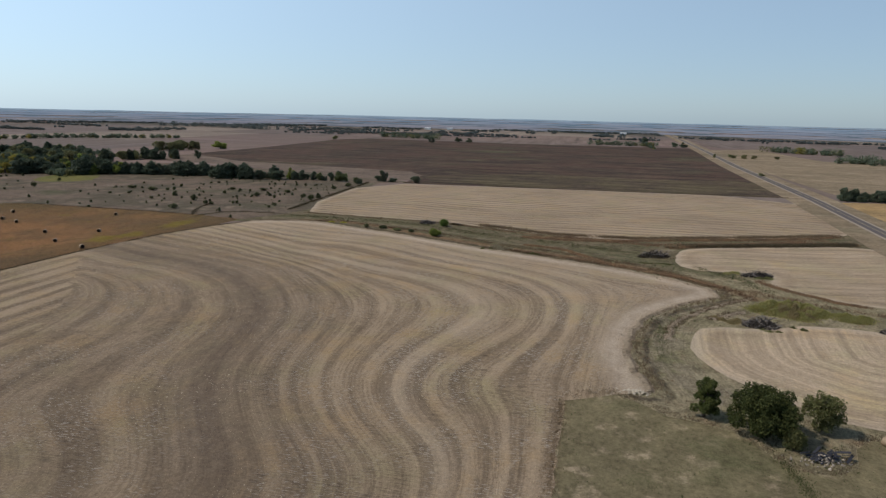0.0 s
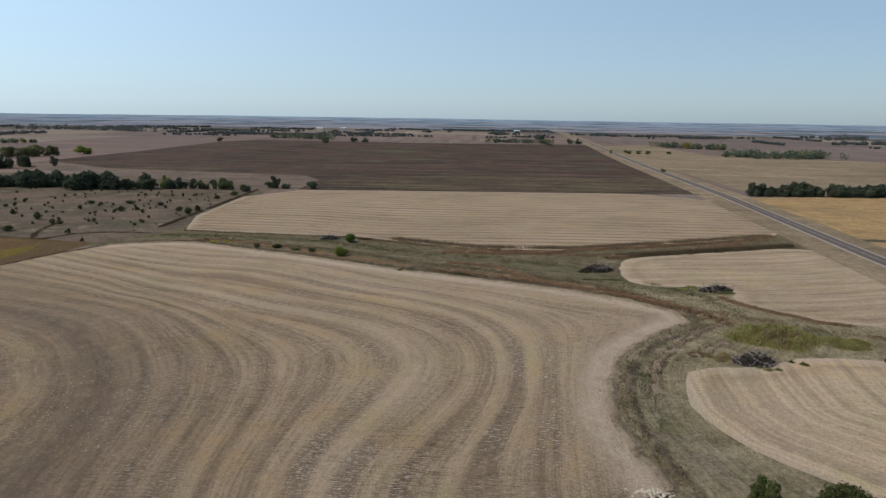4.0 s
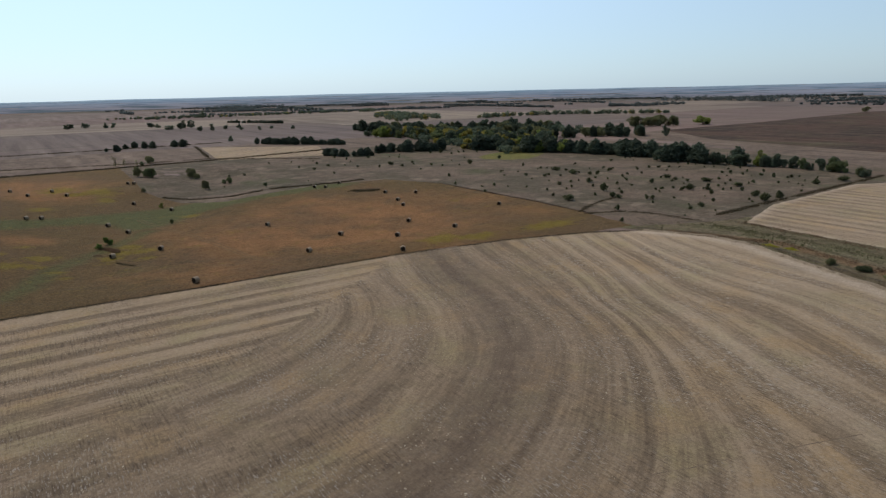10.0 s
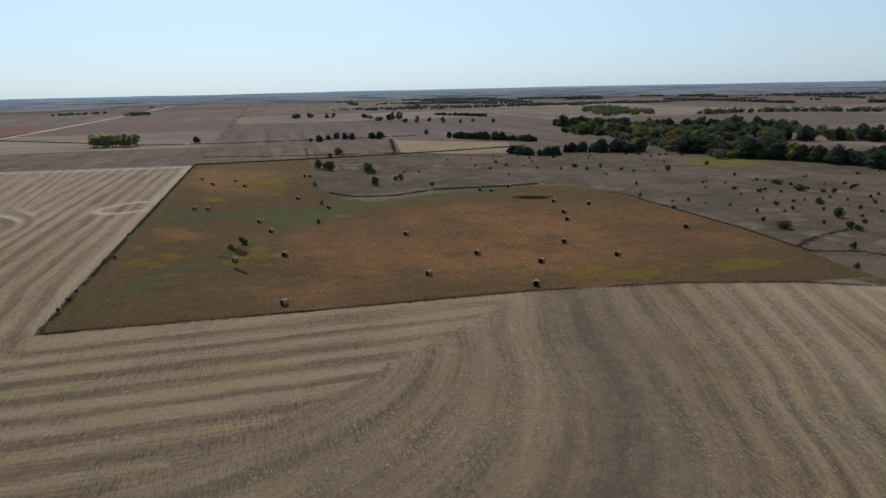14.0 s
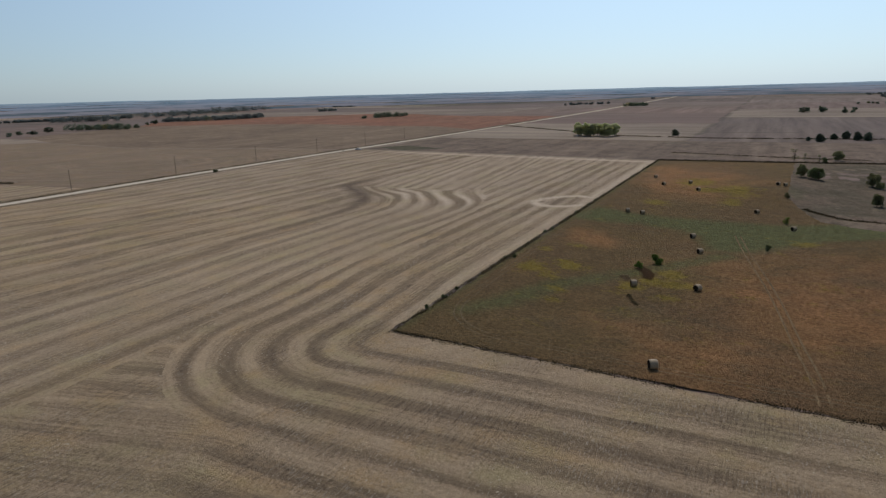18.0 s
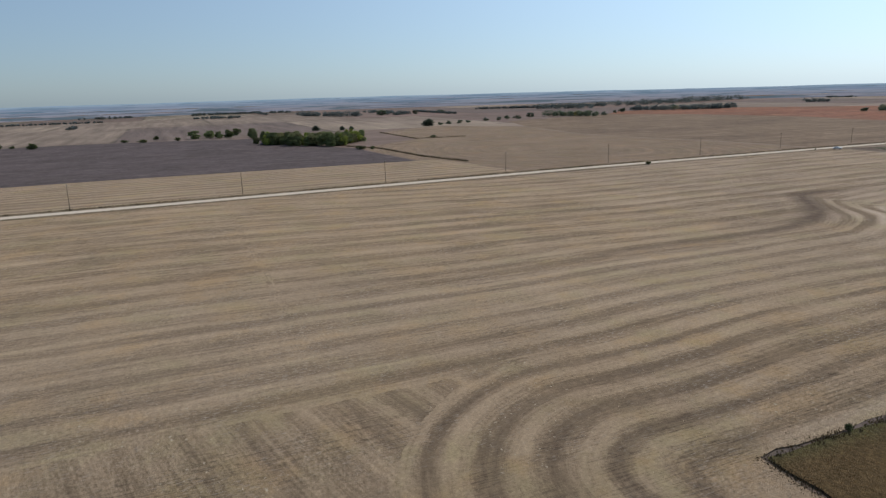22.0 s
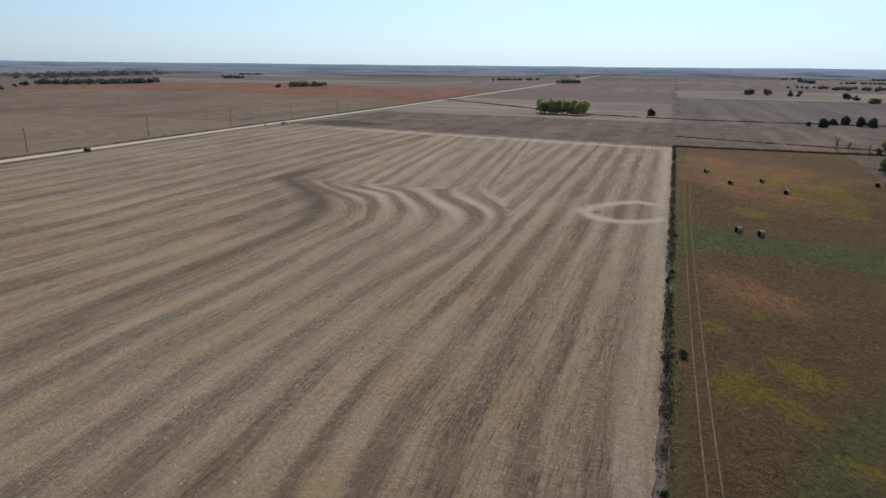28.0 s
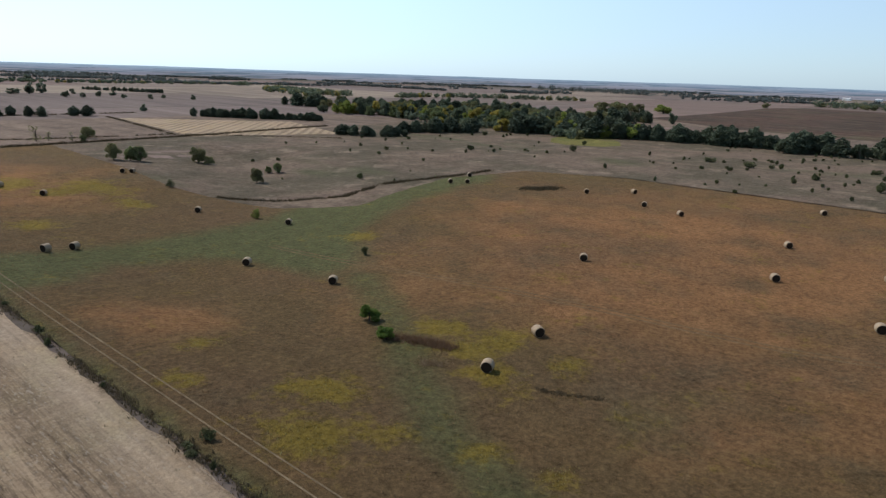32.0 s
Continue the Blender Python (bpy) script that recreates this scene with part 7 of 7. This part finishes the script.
# eroded ledges and ditch banks in the waterway
for line, high, wide, mat, label in (
    ([(160, -152), (156, -167), (143, -178), (136.5, -182), (129.5, -194), (124.5, -203), (119, -210), (113, -216)], 0.55, 1.5, M_RUSTBANK, "rust-brown eroded bank along the waterway"),
    ([(176.4, -150), (176.3, -169), (179, -186), (188.6, -206), (196, -227), (204, -249), (215, -272), (224, -284)], 0.7, 2.0, M_RUSTBANK, "rust-brown ditch bank below the far stubble field"),
    ([(172, -207), (176, -213.5), (180, -220), (187, -233), (197, -256), (206, -285)], 0.8, 2.0, M_RUSTBANK, "dark brown bank above the roadside stubble"),
    ([(104, -222), (95.7, -213.2), (86, -205.4), (78, -200), (69, -196), (60, -194.5)], 0.25, 1.0, M_LIP, "low crumbled ledge in the waterway bottom"),
    ([(89, -216.5), (83, -210), (79.5, -207)], 0.30, 1.3, M_LIP, "pale scraped ridge in the waterway bottom"),
    ([(126, -229), (119, -231.6), (112, -238.5), (106, -244.5), (103, -251)], 0.45, 1.3, M_RUSTBANK, "rust-brown weedy bank along the roadside stubble"),
):
    ribbon("eroded_bank", ragged(line, 1.8, 0.4, random.Random(len(line)), closed=False), [(-wide, -0.03), (-0.55 * wide, 0.5 * high), (-0.2 * wide, high), (0.15 * wide, 0.75 * high), (0.3 * wide, 0.15), (wide, -0.03)], mat, label, "bank", 1.2)
    x, y = along(g, line, 14, wide * 1.3, 0.2)
    stuff("bank_grass", blades(g, x, y, g.uniform(0.15, 0.6, len(x)), 0.16, 4, 0.35), g.choice([L_RUST, L_DARKWEED]) if mat is M_RUSTBANK else L_WEED, "rough dry grass on an eroded bank", "grass")
x, y = along(g, [(9.5, -204.6), (4, -206), (-2, -206.5), (-10, -206)], 22, 1.4, 0.2)
stuff("yard_weeds", blades(g, x, y, g.uniform(0.1, 0.4, len(x)), 0.14, 4, 0.4), L_GREENGRASS, "dark green weeds in a line across the mown grass", "weeds")
x, y = spread_in(g, YARD, 8500)
stuff("yard_grass", blades(g, x, y, g.uniform(0.08, 0.28, len(x)), 0.18, 2, 0.2), L_GREENGRASS, "short green grass tufts", "grass")
x, y = along(g, [(23.5, -173), (27.6, -181), (24, -187.5), (20.4, -190.5), (19.6, -195.4), (17, -200.6), (11.5, -204), (7.6, -206.2), (6.8, -211.6), (10.3, -214.6), (16.3, -216.4), (19.6, -220.2), (21.4, -225.4), (21.6, -234), (15, -250)], 12, 1.3, 0.1)
stuff("yard_edge_weeds", blades(g, x, y, g.uniform(0.08, 0.32, len(x)), 0.14, 4, 0.5), L_WEED, "dark weeds round the edge of the mown grass", "weeds")
x, y = along(g, [(21.8, -172.6), (2, -172), (-30, -172.6)], 14, 0.9, 0.2)
stuff("yard_edge_weeds", blades(g, x, y, g.uniform(0.08, 0.36, len(x)), 0.14, 4, 0.45), L_WEED, "dry weeds between mown grass and stubble", "weeds")

x, y = spread_in(g, MEADOW, 110000)
keep = (np.hypot(x - 30, y - 30) < 170)
x, y = x[keep], y[keep]
gr = green(x, y) > g.uniform(0.35, 1.5, len(x))
ye = YELLOW(x, y) > g.uniform(0.35, 1.3, len(x))
dry = ~gr & ~ye
stuff("meadow_grass", blades(g, x[dry], y[dry], g.uniform(0.05, 0.20, dry.sum()), 0.09, 3, 0.3), L_HAY, "dry rust-brown grass tufts of the hay meadow", "grass")
stuff("meadow_green_grass", blades(g, x[gr & ~ye], y[gr & ~ye], g.uniform(0.04, 0.16, (gr & ~ye).sum()), 0.09, 3, 0.3), L_GREENGRASS, "green grass tufts in the meadow swale", "grass")
stuff("meadow_goldenrod", blades(g, x[ye], y[ye], g.uniform(0.08, 0.26, ye.sum()), 0.12, 5, 0.4), L_GOLDROD, "yellow-green flowering weeds in the meadow", "weeds")
x, y = along(g, [(33.0, 65.5), (34.2, 63), (35.4, 60), (36, 57)], 60, 1.1)
stuff("dry_brush", blades(g, x, y, g.uniform(0.25, 0.95, len(x)), 0.07, 5, 0.25), L_RUST, "reddish dry brush beside small trees in the meadow", "brush")
x, y = along(g, [(30, 57), (31.5, 54.8)], 46, 0.9)
stuff("dry_brush", blades(g, x, y, g.uniform(0.15, 0.5, len(x)), 0.07, 5, 0.25), L_WEED, "grey dry brush in the meadow", "brush")
x, y = along(g, [(34, 43), (35.2, 40), (37.4, 36)], 26, 0.4)
stuff("ditch_weeds", blades(g, x, y, g.uniform(0.1, 0.25, len(x)), 0.12, 4, 0.2), L_DARKWEED, "dark weeds along a short ditch in the meadow", "weeds")
x, y = along(g, [(146, 119), (150, 116), (154, 113)], 45, 3.0)
stuff("ditch_weeds", blades(g, x, y, g.uniform(0.3, 0.6, len(x)), 0.3, 4, 0.3), L_DARKWEED, "dark weedy hollow in the meadow", "weeds")

# cut stubble and straw where the camera passes nearest
x, y = spread_in(g, MAIN, 330000)
keep = (x > -95) & (x < 150) & (y < 190) & (np.abs(np.hypot(x - 10, y + 60)) < 190)
x, y = x[keep], y[keep]
lane = np.where(side(x, y) > 0, swath_east(x, y), np.where(side_inner(x, y) > 0, swath_inner(x, y), swath_west(x, y)))
thick = 0.5 - 0.5 * np.cos(lane * 2 * math.pi / LANE)
keep = g.random(len(x)) < 0.25 + 0.6 * thick
stuff("stubble_stalks", blades(g, x[keep], y[keep], g.uniform(0.10, 0.26, keep.sum()), 0.16, 1, 0.1), L_STUBBLE, "short cut wheat stalks standing in the field", "stubble")
clump = np.sin(x * 0.13 + 2 * np.sin(y * 0.05)) + np.sin(y * 0.17 + 1.5 * np.sin(x * 0.07)) > 0.55
pick = clump & (g.random(len(x)) < np.where(side(x, y) > 0, 0.50, 0.24))
sx, sy = x[pick], y[pick]
v, f = leaf_cards(g, np.stack([sx, sy, rise(sx, sy) + 0.10], 1), 0.21, 0.0)
v[:, 2] = rise(v[:, 0], v[:, 1]) + 0.08 + 0.25 * (v[:, 2] - rise(v[:, 0], v[:, 1]) - 0.10)
stuff("loose_straw", (v, f), L_STRAW, "pale loose straw scattered over the stubble", "straw")

x, y = along(g, [(p - 6.0, q) for p, q in GRAVEL[:7]], 6, 2.2, 0.5)
stuff("road_weeds", blades(g, x, y, g.uniform(0.2, 0.7, len(x)), 0.25, 3, 0.4), L_DARKWEED, "dark weeds in the ditch of the gravel road", "weeds")
x, y = along(g, [(p + 5.0, q) for p, q in GRAVEL[:7]], 3, 1.2, 0.6)
stuff("road_weeds", blades(g, x, y, g.uniform(0.1, 0.35, len(x)), 0.25, 3, 0.4), L_DARKWEED, "dark weeds beside the gravel road", "weeds")
for line, per, high, label in (
    ([(-231, 627), (-59, 478), (17, 460), (88, 462), (180, 466)], 5, 1.2, "dark weedy field border beyond the meadow"),
    ([(72, 174), (81, 162), (98, 150), (119, 155), (166, 148)], 9, 0.8, "dark weeds along a dry creek bank"),
    ([(181, 7), (195, 15), (216, 21)], 6, 0.4, "dark weeds in a small gully"),
    ([(180, 4), (194, -2), (198, -12), (199, -28)], 6, 0.4, "dark weeds in a small gully"),
    ([(-620, 75), (-488, 110), (-364, 102), (-307, 107)], 6, 1.4, "dark weeds along a field border"),
    ([(-733, 186), (-593, 181), (-588, 236)], 4, 1.4, "dark weeds along a field border"),
    ([(0, 341), (71, 320), (130, 314), (190, 258)], 4, 0.9, "weedy fence line across the range"),
    ([(150, 437), (131, 316)], 4, 0.9, "weedy fence line beside a pale field"),
    ([(212, -27), (354, -20)], 7, 0.9, "weedy fence line along the far stubble field"),
    ([(362, -44), (380, -306)], 5, 0.7, "dark weedy border of the dark crop field"),
):
    x, y = along(g, line, per, 1.2, 0.15)
    stuff("border_weeds", blades(g, x, y, g.uniform(0.4 * high, high, len(x)), 0.3, 4, 0.35), L_DARKWEED, label, "weeds")

# ---- spoil heap at the field corner ----
CLOD = plain("pale_clay", (0.50, 0.43, 0.33), 0.95, 0.1, 0.3, 1.5, 0.05)
spoil = thing("dirt_heap", "low heap of pale crumbled clay at the stubble corner", "dirt heap")
spoil.matrix_basis = pose(28.2, -185.6, 0.03, 0, 0, 80)
srng = random.Random(23)
clod_meshes = []
for k in range(4):
    bm = bmesh.new()
    bmesh.ops.create_icosphere(bm, subdivisions=1, radius=1)
    for vert in bm.verts:
        vert.co *= srng.uniform(0.65, 1.2)
        vert.co.z *= 0.55
    clod_meshes.append(mesh_of(bm, "clod", CLOD))
for k in range(90):
    x, y, s = srng.gauss(0, 1.2), srng.gauss(0, 0.6), srng.uniform(0.06, 0.34)
    z = max(0, 0.45 - 0.10 * x * x - 0.4 * y * y) * srng.random() + s * 0.2
    part("clod", srng.choice(clod_meshes), spoil).matrix_basis = pose(x, y, z, srng.uniform(-20, 20), srng.uniform(-20, 20), srng.uniform(0, 360)) @ Matrix.Diagonal((s, s * 1.3, s * 0.8, 1))
